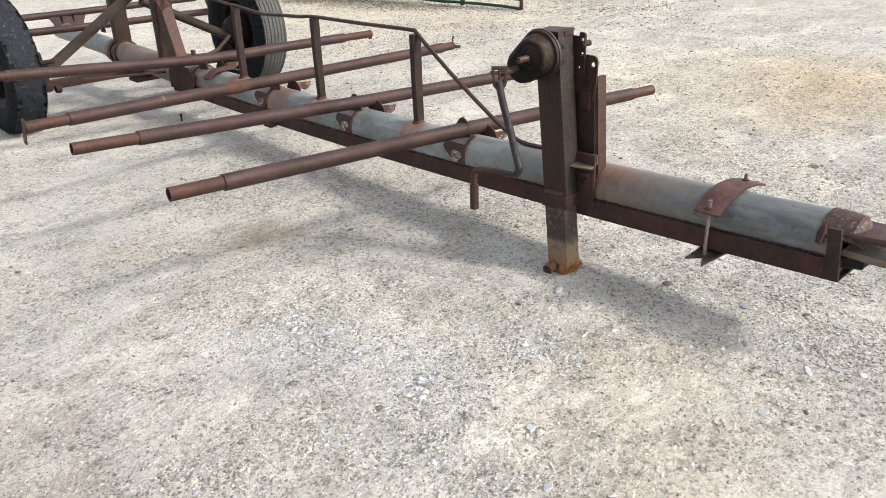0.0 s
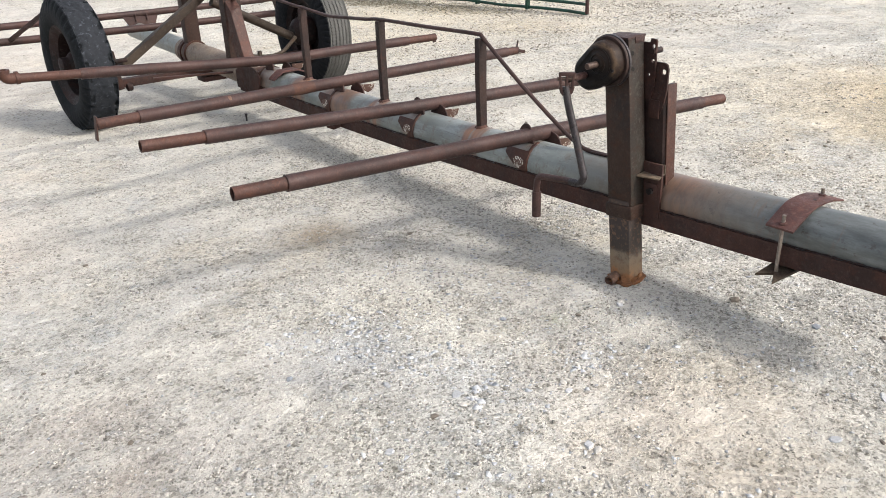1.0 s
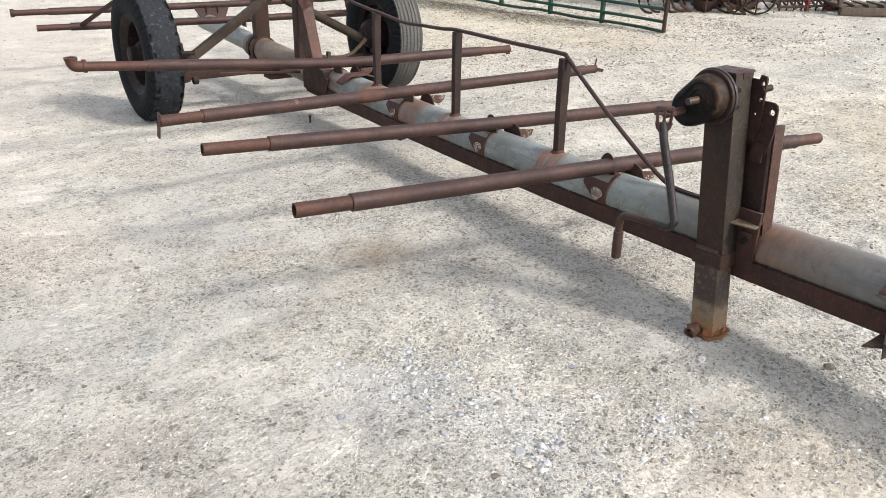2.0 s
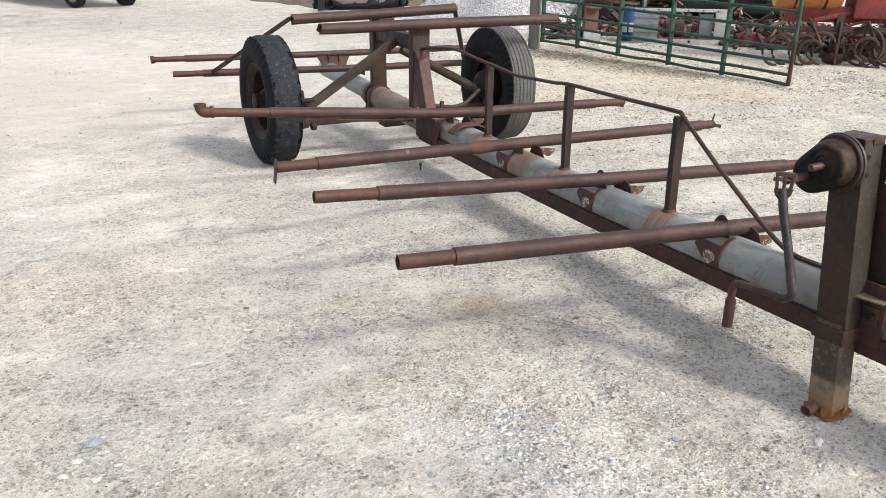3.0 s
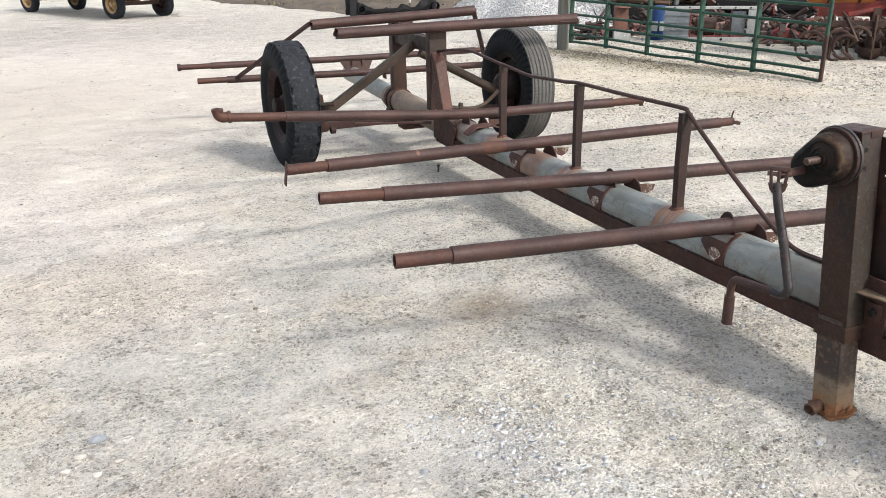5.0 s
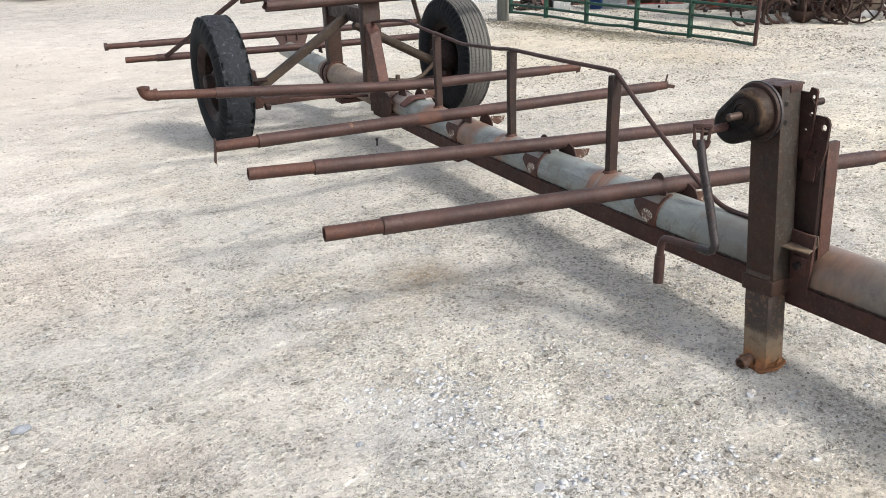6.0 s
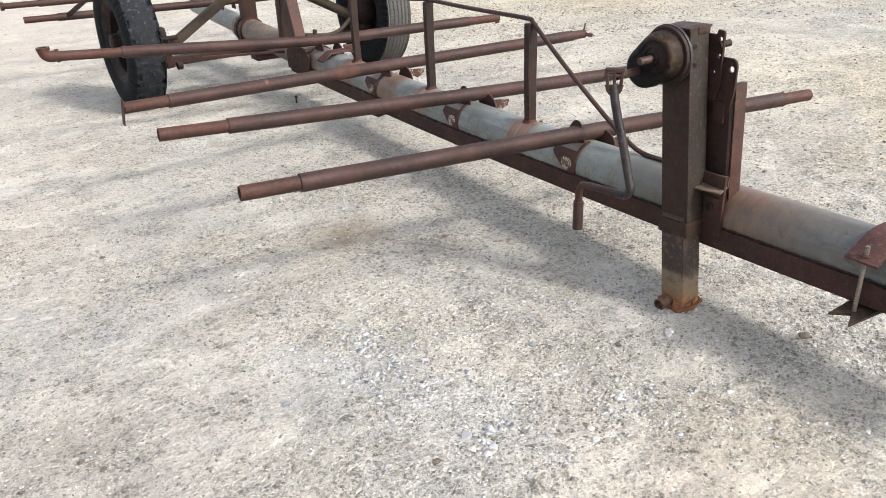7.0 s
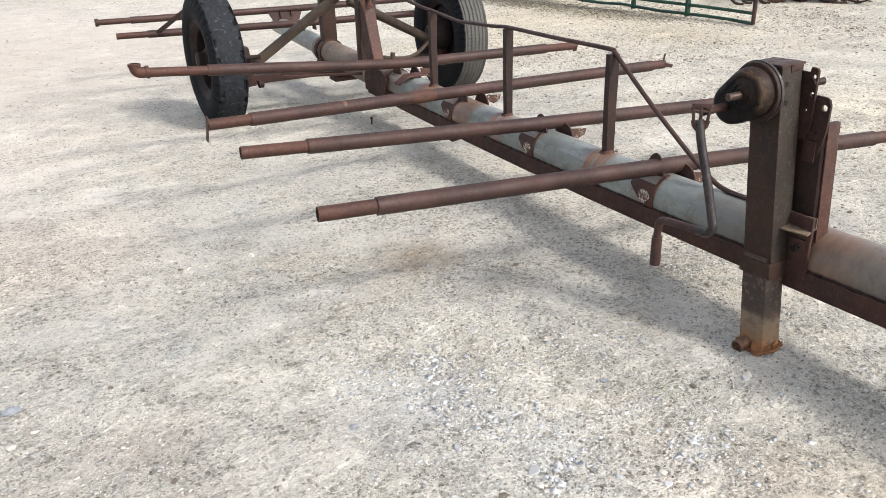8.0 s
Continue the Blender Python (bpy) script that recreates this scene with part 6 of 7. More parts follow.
sheets = thing("white_sheet", (4.85, 8.1, 0), "crumpled white plastic sheet lying on the gravel", "litter")
_bm = bmesh.new()
_rows = []
for _i in range(15):
    _row = []
    for _j in range(9):
        _u, _v = _i / 14 - 0.5, _j / 8 - 0.5
        _edge = 1 + 0.18 * math.sin(5 * _u + 3 * _v) + 0.1 * math.sin(13 * _u - 9 * _v)
        _row.append((4.86 + 0.62 * _u * _edge, 8.08 - 0.38 * _u + 0.30 * _v * _edge, 0.02 + 0.05 * abs(math.sin(7 * _u + 2)) * (0.5 + 0.5 * math.sin(9 * _v + 4 * _u)) + 0.012 * math.sin(23 * _u + 17 * _v)))
    _rows.append(_row)
rings(_bm, _rows, False, False, False)
bmesh.ops.solidify(_bm, geom=list(_bm.faces), thickness=0.006)
part("sheet", _bm, M_PLASTIC, sheets)
jug = thing("plastic_jug", (4.3, 8.02, 0), "cream plastic jug lying on its side on gravel", "jug")
part("jug_body", lathe(bmesh.new(), [(0.03, 0.0), (0.065, 0.01), (0.072, 0.03), (0.072, 0.15), (0.055, 0.19), (0.022, 0.21), (0.02, 0.235)], pose(4.20, 8.08, 0.072, 0, 90, -26), 20), M_PLASTIC, jug)
part("jug_cap", lathe(bmesh.new(), [(0.024, 0.0), (0.024, 0.022), (0.018, 0.024)], pose(4.20, 8.08, 0.072, 0, 90, -26) @ Matrix.Translation((0, 0, 0.23)), 16), M_BLACK, jug, "dark cap")

bucket = thing("red_bucket", (5.12, 8.05, 0), "small faded red bucket on the gravel", "bucket")
part("pail", lathe(bmesh.new(), [(0.07, 0.0), (0.09, 0.15), (0.095, 0.155), (0.088, 0.15), (0.068, 0.015)], pose(5.12, 8.05, 0), 20), M_RED, bucket)
part("bail", sweep(bmesh.new(), curve_through([(5.03, 8.05, 0.15), (5.06, 8.03, 0.23), (5.12, 8.02, 0.26), (5.18, 8.03, 0.23), (5.21, 8.05, 0.15)], 4), 0.004, 6), M_IRON, bucket)

# ---- load of scrap wood on a dark trailer bed ----
bed = thing("scrap_trailer", (6.9, 9.1, 0), "dark low trailer bed loaded with scrap", "trailer")
part("bed_frame", box(bmesh.new(), (2.6, 1.2, 0.22), pose(7.33, 9.06, 0.25, 0, 0, -27), 0.01), M_BLACK, bed)
for _x, _y in ((6.55, 8.92), (7.0, 8.70), (7.7, 8.36)):
    part("bed_wheel", lathe(bmesh.new(), [(0.05, -0.08), (0.13, -0.08), (0.15, -0.05), (0.15, 0.05), (0.13, 0.08), (0.05, 0.08)], pose(_x, _y, 0.15, 90, 0, -27), 24), M_BLACK, bed)
part("stake", bar(bmesh.new(), (6.83, 8.72, 0.1), (6.83, 8.72, 1.1), 0.06, 0.05), M_GALV, bed, "pale grey stake")


def stick_heap():
    rng = random.Random(4)
    bm = bmesh.new()
    for _ in range(240):
        u = rng.uniform(-0.72, 1.25)
        a = radians(-27)
        x, y = 6.85 + u * math.cos(a) + rng.uniform(-0.3, 0.3) * 0.4, 9.2 + u * math.sin(a) + rng.uniform(-0.35, 0.35)
        z = 0.37 + rng.uniform(0, 0.75) * (1 - abs(u) * 0.45)
        t, l = rng.uniform(-0.9, 0.5), rng.uniform(0.15, 0.5)
        d = Vector((math.cos(t), math.sin(t), rng.uniform(-0.3, 0.3))) * l
        sweep(bm, [Vector((x, y, z)) - d, Vector((x, y, z)) + d * 0.2 + Vector((0, 0, rng.uniform(-0.03, 0.03))), Vector((x, y, z)) + d], rng.uniform(0.012, 0.045), 6)
    ob = new("scrap_wood", mesh_of("scrap_wood", bm))
    ob.data.materials.append(M_WOODCHIP)
    tagged(ob, "tangled pile of cut limbs and scrap wood", "wood pile", kind="stuff")


stick_heap()

# ---- dark parked vehicle behind the scrap ----
car = thing("parked_car", (8.6, 8.5, 0), "dark parked vehicle with chrome trim behind the junk", "car")
part("body", box(bmesh.new(), (2.3, 1.6, 0.85), pose(8.55, 8.55, 0.60, 0, 0, -30), 0.10), M_BLACK, car)
part("bumper_bar", box(bmesh.new(), (2.2, 0.14, 0.16), pose(8.13, 7.83, 0.36, 0, 0, -30), 0.03), M_BLACK, car)
part("grille_trim", hollow(bmesh.new(), [(7.62, 8.09, 0.66), (7.60, 8.06, 0.66)], 0.05, 0.043, 24), M_BRIGHT, car, "oval chrome trim")
part("lamp_ring", hollow(bmesh.new(), [(8.45, 7.66, 0.60), (8.43, 7.62, 0.60)], 0.11, 0.095, 24), M_IRON, car)
for _x, _y in ((7.75, 8.32), (8.62, 7.84)):
    part("car_tyre", lathe(bmesh.new(), [(0.1, -0.1), (0.26, -0.1), (0.29, -0.07), (0.29, 0.07), (0.26, 0.1), (0.1, 0.1)], pose(_x, _y, 0.29, 0, 90, -30), 28), M_BLACK, car)

# ---- old red planter with an orange tank ----
M_TANKEND = worn_metal("faded_yellow_paint", (0.55, 0.34, 0.13), (0.45, 0.26, 0.10), (0.40, 0.2, 0.09), 0.3, 0.6, 0.0, 0.6, dust=0.2)
planter = thing("farm_planter", (6.4, 4.6, 0), "old red farm planter with an orange tank and rusty tines", "farm machine")
_ta, _tb = Vector((5.90, 5.22, 0.895)), Vector((6.47, 4.745, 0.895))
_d = (_tb - _ta).normalized()
_m = axes(_ta, *(frame_at(_d)[0], frame_at(_d)[1], _d))
_tl = (_tb - _ta).length
part("tank", lathe(bmesh.new(), [(0.05, -0.02), (0.2, -0.015), (0.265, 0.01), (0.285, 0.05), (0.285, 0.2), (0.289, 0.21), (0.285, 0.22), (0.285, 0.5), (0.289, 0.51), (0.285, 0.52), (0.285, _tl - 0.05), (0.25, _tl)], _m, 40), M_ORANGE, planter, "orange painted steel tank")
part("tank_end", lathe(bmesh.new(), [(0.05, -0.030), (0.2, -0.024), (0.262, 0.004), (0.262, 0.012), (0.1, 0.0)], _m, 40), M_TANKEND, planter, "faded yellow tank end")
for _u in (0.22, 0.55):
    part("tank_band", hollow(bmesh.new(), [_ta + _d * (_u - 0.012), _ta + _d * (_u + 0.012)], 0.291, 0.284, 40), M_IRON, planter)
part("frame_bar", bar(bmesh.new(), (5.98, 5.10, 0.52), (6.9, 4.36, 0.52), 0.08, 0.10), M_RED, planter, "faded red frame bar")
part("tank_cradle", bar(bmesh.new(), (5.92, 5.12, 0.60), (6.62, 4.55, 0.60), 0.05, 0.09), M_RED, planter, "faded red cradle under the tank")
part("tank_cradle", bar(bmesh.new(), (6.16, 5.30, 0.58), (6.86, 4.75, 0.60), 0.05, 0.08), M_RED, planter, "faded red cradle under the tank")
part("drag_link", bar(bmesh.new(), (6.15, 4.82, 0.50), (6.80, 4.42, 0.66), 0.04, 0.05), M_RED, planter)
part("frame_bar", bar(bmesh.new(), (5.85, 4.95, 0.40), (7.0, 4.1, 0.40), 0.07, 0.07), M_IRON, planter)
part("hopper", box(bmesh.new(), (0.7, 0.5, 0.55), pose(6.88, 4.50, 0.80, 0, 0, -38), 0.03), M_RED, planter, "faded red seed hopper")
for _x, _y in ((5.98, 4.86), (6.3, 4.55), (6.75, 4.3)):
    part("leg", bar(bmesh.new(), (_x, _y, 0.0), (_x, _y, 0.50), 0.035, 0.03), M_IRON, planter)
for _k in range(4):
    _c = Vector((5.62 + 0.15 * _k, 4.82 - 0.06 * _k + 0.07 * (_k % 2), 0.17))
    _pts = [_c + 0.17 * (Vector((-0.60, 0.55, 0)).normalized() * math.cos(a) * (0.9 - 0.08 * (_k % 2)) + Vector((0, 0, 1)) * math.sin(a)) for a in (radians(-100 + 250 * i / 18) for i in range(19))]
    part("tine", sweep(bmesh.new(), _pts, 0.010, 8, flat=1.6), M_IRON, planter, "curved rusty spring tine")
for _x, _y, _r in ((6.50, 4.36, 0.23), (6.72, 4.12, 0.23)):
    _wm = pose(_x, _y, _r, 90, 0, 108)
    _w = part("spoked_wheel", hollow(bmesh.new(), [_wm @ Vector((0, 0, -0.03)), _wm @ Vector((0, 0, 0.03))], _r, _r - 0.018, 32), M_IRON, planter, "rusty spoked press wheel")
    for _k in range(8):
        _a = math.pi * 2 * _k / 8
        part("spoke", sweep(bmesh.new(), [_wm @ Vector((0.02 * math.cos(_a), 0.02 * math.sin(_a), 0.0)), _wm @ Vector(((_r - 0.01) * math.cos(_a), (_r - 0.01) * math.sin(_a), 0.0))], 0.009, 6), M_IRON, _w)
for _k in range(6):
    _c = Vector((5.95 + 0.15 * _k, 4.62 - 0.13 * _k + 0.12 * (_k % 3), 0.16 + 0.05 * (_k % 2)))
    _r = 0.13 + 0.035 * (_k % 3)
    _u = Vector((-0.66 - 0.2 * (_k % 3), 0.75 - 0.2 * (_k % 2), 0)).normalized()
    _pts = [_c + _r * (_u * math.cos(a) + Vector((0, 0, 1)) * math.sin(a)) for a in (radians(-115 + 40 * (_k % 2) + 265 * i / 20) for i in range(21))]
    part("tine", sweep(bmesh.new(), _pts, 0.011, 8, flat=1.7), M_IRON, planter, "curved rusty spring tine")
    if _k % 3 == 0:
        part("tine_arm", bar(bmesh.new(), _pts[-1], _c + Vector((0.10, 0.12, 0.30)), 0.025, 0.035), M_IRON, planter)
for _x, _y in ((6.20, 4.42), (6.62, 4.24)):
    part("press_spring", sweep(bmesh.new(), [(_x + 0.022 * math.cos(2.2 * i), _y + 0.022 * math.sin(2.2 * i), 0.22 + 0.006 * i) for i in range(32)], 0.005, 6), M_IRON, planter)
part("shoe", lathe(bmesh.new(), [(0.03, 0.0), (0.09, 0.012), (0.135, 0.06), (0.15, 0.13), (0.145, 0.16), (0.125, 0.13), (0.08, 0.05)], pose(6.40, 4.66, 0.0, 8, -6, 0), 28), M_IRON, planter, "dark rusted round shoe on the gravel")
part("shoe_post", box(bmesh.new(), (0.09, 0.11, 0.50), pose(6.42, 4.68, 0.32, 0, 3, -38), 0.01), M_IRON, planter)
part("scythe_arc", sweep(bmesh.new(), [(6.95 + 0.30 * math.cos(a) * 0.85, 4.52 - 0.30 * math.cos(a) * 0.5, 0.31 + 0.30 * math.sin(a)) for a in (radians(-150 + 130 * i / 20) for i in range(21))], 0.022, 8, flat=1.6), M_IRON, planter, "heavy curved rusty runner")
part("hose", sweep(bmesh.new(), curve_through([(6.1, 4.85, 0.52), (6.15, 4.7, 0.40), (6.3, 4.62, 0.36), (6.45, 4.55, 0.45), (6.6, 4.45, 0.5)], 6), 0.016, 8), M_IRON, planter)

M_OLDWOOD = wood_mat("old_brown_timber", (0.10, 0.075, 0.052), (0.045, 0.032, 0.024))
crate = thing("wooden_block", (7.27, 4.5, 0), "brown wooden block resting on a grey stone", "wood block")
part("foot_stone", box(bmesh.new(), (0.30, 0.20, 0.10), pose(7.27, 4.50, 0.045, 0, 2, -27), 0.03), M_PILE, crate)
part("timber", box(bmesh.new(), (0.34, 0.24, 0.34), pose(7.27, 4.52, 0.26, 0, 0, -27), 0.012), M_OLDWOOD, crate)

harrow = thing("spike_harrow", (7.65, 4.05, 0), "rusty iron spike harrow with a red post", "farm machine")
for _k in range(5):
    _o = Vector((0.45, 0.89, 0)) * 0.14 * _k
    _zr = 0.05 + 0.055 * _k
    part("harrow_rail", bar(bmesh.new(), Vector((7.25, 4.19, _zr)) + _o, Vector((8.06, 3.80, _zr + 0.02)) + _o, 0.03, 0.03), M_IRON, harrow)
for _k in range(9):
    _p = Vector((7.29, 4.17, 0.0)).lerp(Vector((8.02, 3.82, 0.0)), _k / 8)
    part("cross_bar", bar(bmesh.new(), _p + Vector((0, 0, 0.04)), _p + Vector((0.26, 0.52, 0.30)), 0.025, 0.02), M_IRON, harrow)
    part("spike", sweep(bmesh.new(), [_p + Vector((0.02, 0.03, 0.0)), _p + Vector((0.02, 0.03, 0.17))], 0.010, 6), M_IRON, harrow)
for _x, _y in ((7.62, 4.02), (7.93, 3.90)):
    part("harrow_post", bar(bmesh.new(), (_x, _y, 0.0), (_x, _y, 0.46), 0.045, 0.04), M_RED, harrow, "faded red post")

skid = thing("timber_skid", (8.0, 3.3, 0), "weathered timber skid with upright boards on gravel", "lumber")
part("runner", bar(bmesh.new(), (7.67, 3.60, 0.045), (8.50, 3.00, 0.045), 0.08, 0.09), M_OLDWOOD, skid, "dark timber runner")
part("runner", bar(bmesh.new(), (7.95, 3.98, 0.045), (8.78, 3.38, 0.045), 0.08, 0.09), M_OLDWOOD, skid, "dark timber runner")
for _k in range(6):
    _p = Vector((7.72, 3.62, 0.0)).lerp(Vector((8.46, 3.08, 0.0)), _k / 5)
    part("board", bar(bmesh.new(), _p + Vector((-0.02, -0.03, 0.108)), _p + Vector((0.28, 0.38, 0.108)), 0.10, 0.03), M_OLDWOOD, skid)
part("end_post", box(bmesh.new(), (0.05, 0.05, 0.30), pose(7.69, 3.63, 0.24, 0, 0, -36), 0.004), M_OLDWOOD, skid)
part("side_board", box(bmesh.new(), (0.95, 0.025, 0.16), pose(8.10, 3.34, 0.28, 0, 0, -36), 0.003), M_POST, skid, "pale weathered side board")

red_part = thing("red_machine_part", (6.72, 6.2, 0), "faded red cast machine part on the gravel", "scrap metal")
part("casting", prism(bmesh.new(), [(-0.24, 0.0), (-0.20, 0.13), (-0.06, 0.21), (0.10, 0.17), (0.24, 0.05), (0.22, 0.0)], axes((6.72, 6.25, 0.01), wx, (0, 0.1, 1), -wy), 0.2, 0.02), M_RED, red_part)
part("arm", bar(bmesh.new(), (6.72, 6.2, 0.08), (7.05, 5.95, 0.14), 0.06, 0.05), M_RED, red_part)
part("arm", bar(bmesh.new(), (6.60, 6.2, 0.03), (6.35, 6.30, 0.02), 0.05, 0.03), M_IRON, red_part)


def scrap_heap():
    rng = random.Random(9)
    bm = bmesh.new()
    spots = [(6.9, 6.3, 0.55, 60), (7.4, 6.0, 0.5, 50), (7.3, 5.3, 0.6, 50), (4.95, 8.15, 0.35, 26), (6.1, 7.7, 0.4, 20), (7.2, 4.9, 0.5, 30), (6.6, 7.6, 0.6, 60), (7.3, 7.2, 0.7, 70), (6.0, 8.3, 0.5, 40), (7.0, 8.1, 0.6, 50), (7.9, 6.6, 0.7, 70), (7.9, 5.6, 0.7, 60)]
    for cx, cy, rad, n in spots:
        for _ in range(int(1.9 * n)):
            a, r = rng.uniform(0, 6.28), rad * math.sqrt(rng.random())
            p = Vector((cx + r * math.cos(a), cy + r * math.sin(a), 0.02 + rng.random() * 0.46 * (1 - r / rad)))
            d = Vector((rng.uniform(-1, 1), rng.uniform(-1, 1), rng.uniform(-0.5, 0.5))).normalized() * rng.uniform(0.05, 0.24)
            if rng.random() < 0.6:
                sweep(bm, [p - d, p + d], rng.uniform(0.008, 0.03), 6)
            else:
                box(bm, (rng.uniform(0.04, 0.18), rng.uniform(0.03, 0.12), rng.uniform(0.01, 0.07)), pose(*p, rng.uniform(-60, 60), rng.uniform(-60, 60), rng.uniform(0, 360)), 0)
    ob = new("scrap_iron", mesh_of("scrap_iron", bm, False))
    ob.data.materials.append(M_SCRAP)
    tagged(ob, "jumble of rusty and painted scrap iron", "scrap metal", kind="stuff")


scrap_heap()


# ---- weeds on the bank ----
def weeds(name, mat, label, n, region, hmin, hmax, seed):
    rng = np.random.default_rng(seed)
    bm_v, bm_f = [], []
    made = 0
    while made < n:
        x, y = rng.uniform(*region[0]), rng.uniform(*region[1])
        if not region[2](x, y):
            continue
        made += 1
        h, w = rng.uniform(hmin, hmax), rng.uniform(0.015, 0.04)
        a, lean = rng.uniform(0, 6.28), rng.uniform(0.1, 0.7)
        dx, dy = math.cos(a) * w, math.sin(a) * w
        lx, ly = -math.sin(a) * lean * h, math.cos(a) * lean * h
        k = len(bm_v)
        bm_v += [(x - dx, y - dy, -0.02), (x + dx, y + dy, -0.02), (x + dx * 0.7 + lx * 0.4, y + dy * 0.7 + ly * 0.4, h * 0.6), (x - dx * 0.7 + lx * 0.4, y - dy * 0.7 + ly * 0.4, h * 0.6), (x + lx, y + ly, h)]
        bm_f += [(k, k + 1, k + 2, k + 3), (k + 3, k + 2, k + 4)]
    me = bpy.data.meshes.new(name)
    me.from_pydata(bm_v, [], bm_f)
    me.materials.append(mat)
    tagged(new(name, me), label, "weeds", kind="stuff")


def soil_bank():
    """A low bank of brown soil behind the yard."""
    xs, ys = np.arange(0.2, 16.0, 0.2), np.arange(13.8, 40.0, 0.3)
    gx, gy = np.meshgrid(xs, ys)
    inside = gx - (3.1 - 0.27 * (gy - 14.4)) + 0.12 * np.sin(2.3 * gy) + 0.1 * np.sin(5.1 * gx)
    inside = np.minimum(inside, gy - 14.35 - 0.25 * np.clip(gx - 3.0, 0, 6) * 0.4)
    gz = np.clip(0.16 * inside, -0.06, 0.55) + 0.02 * np.sin(7 * gx + 3 * gy) * np.cos(5 * gy)
    gz = np.where(inside < 0, -0.06, gz)
    i = np.arange(gx.size).reshape(gx.shape)
    faces = np.stack([i[:-1, :-1], i[:-1, 1:], i[1:, 1:], i[1:, :-1]], -1).reshape(-1, 4)
    me = bpy.data.meshes.new("bank")
    me.from_pydata(np.stack([gx, gy, gz], -1).reshape(-1, 3).tolist(), [], faces.tolist())
    me.shade_smooth()
    me.materials.append(M_SOIL)
    tagged(new("bank", me), "low bank of bare brown soil", "bank", kind="structure")


M_SOIL = worn_metal("bare_brown_soil", (0.10, 0.082, 0.064), (0.058, 0.048, 0.038), (0.14, 0.116, 0.09), 0.5, 0.95, 0.0, 0.4, dust=0.0)
soil_bank()
weeds("dry_weeds", M_DEADGRASS, "dry brown weeds on the bank", 2200, ((0.8, 8.0), (14.6, 28.0), lambda x, y: x > 3.3 - 0.27 * (y - 14.4)), 0.04, 0.15, 21)
weeds("green_weeds", M_GRASS, "green weeds behind the rock heap", 12000, ((3.6, 12.0), (15.6, 27.0), lambda x, y: x > 3.9 + 0.1 * (y - 15.5)), 0.2, 0.6, 22)


# ---- loose stones ----
def flat_stones(n, xr, yr, lo, hi, seed, name, label, power=2.5, keep=None, squash=0.30, mat=M_STONE):
    rng = np.random.default_rng(seed)
    x, y = rng.uniform(*xr, n), rng.uniform(*yr, n)
    clump = np.sin(2.1 * x + 0.7 * y + 1) + np.sin(1.3 * y - 2.7 * x) + np.sin(4.7 * x + 3.1 * y)
    ok = rng.uniform(-2.2, 2.4, n) < clump + 0.9
    if keep is not None:
        ok &= keep(x, y)
    x, y = x[ok], y[ok]
    size = lo + (hi - lo) * rng.uniform(0, 1, len(x)) ** power
    p = np.stack([x, y, ground_z(x, y)], -1)
    return scatter_chips(name, p, size, mat, label, "gravel", seed + 1, squash, 0.02)


flat_stones(62000, (-3.0, 3.2), (-2.0, 4.2), 0.0018, 0.0085, 31, "fine_gravel", "fine pale limestone chips pressed into the yard", 3.2)
flat_stones(30000, (-6.0, 8.0), (2.5, 15.0), 0.004, 0.014, 33, "coarse_gravel", "coarse pale limestone chips on the yard", 3.2)
flat_stones(26000, (1.5, 6.0), (2.6, 8.5), 0.004, 0.014, 43, "gate_gravel", "loose mixed gravel round the gate", 2.2, None, 0.5, M_LOOSE)
flat_stones(70000, (-2.5, 1.6), (-2.1, 1.6), 0.0014, 0.0050, 45, "grit", "dark and grey grit lying on the yard", 1.7, None, 0.55, M_GRIT)
flat_stones(19000, (0.5, 5.5), (-2.4, 4.5), 0.003, 0.0125, 35, "loose_gravel", "loose cream limestone chips beside the trailer", 2.4, None, 0.45, M_LOOSE)
flat_stones(2200, (-1.4, 0.6), (-1.7, 0.0), 0.004, 0.012, 39, "flat_flakes", "flat blue-grey limestone flakes bedded in the yard", 2.0, None, 0.16, M_FLAKE)
flat_stones(22000, (-2.0, 0.7), (-1.75, 1.0), 0.0030, 0.0085, 47, "yard_gravel", "small limestone chips lying loose on the yard", 2.0, None, 0.32)
BLUE_PATCHES = ((-1.25, -0.27, 0.10), (-1.03, -0.27, 0.10), (-1.06, -0.44, 0.13), (-0.97, -0.62, 0.10), (-0.92, -0.86, 0.13), (-0.62, -0.95, 0.10))


def in_patch(x, y):
    """Within one of the patches where bluish flakes were tipped."""
    near = np.zeros(len(x), bool)
    for px, py, r in BLUE_PATCHES:
        near |= (x - px) ** 2 + (y - py) ** 2 < (r * (0.9 + 0.5 * np.sin(40 * x + 23 * y) * np.sin(31 * x - 37 * y))) ** 2
    return near


flat_stones(3600, (-1.5, -0.4), (-1.2, -0.05), 0.0035, 0.016, 49, "blue_flakes", "patches of bluish limestone flakes on the yard", 2.6, in_patch, 0.16, M_BLUEFLAKE)
flat_stones(9000, (4.3, 9.5), (2.0, 10.5), 0.006, 0.022, 37, "rubble", "pale rubble beyond the gate", 2.2, None, 0.5, M_LOOSE)


M_LITTER = stone_mat("faded_litter", [(0.0, (0.06, 0.05, 0.03)), (0.5, (0.14, 0.12, 0.075)), (1.0, (0.28, 0.24, 0.17))])


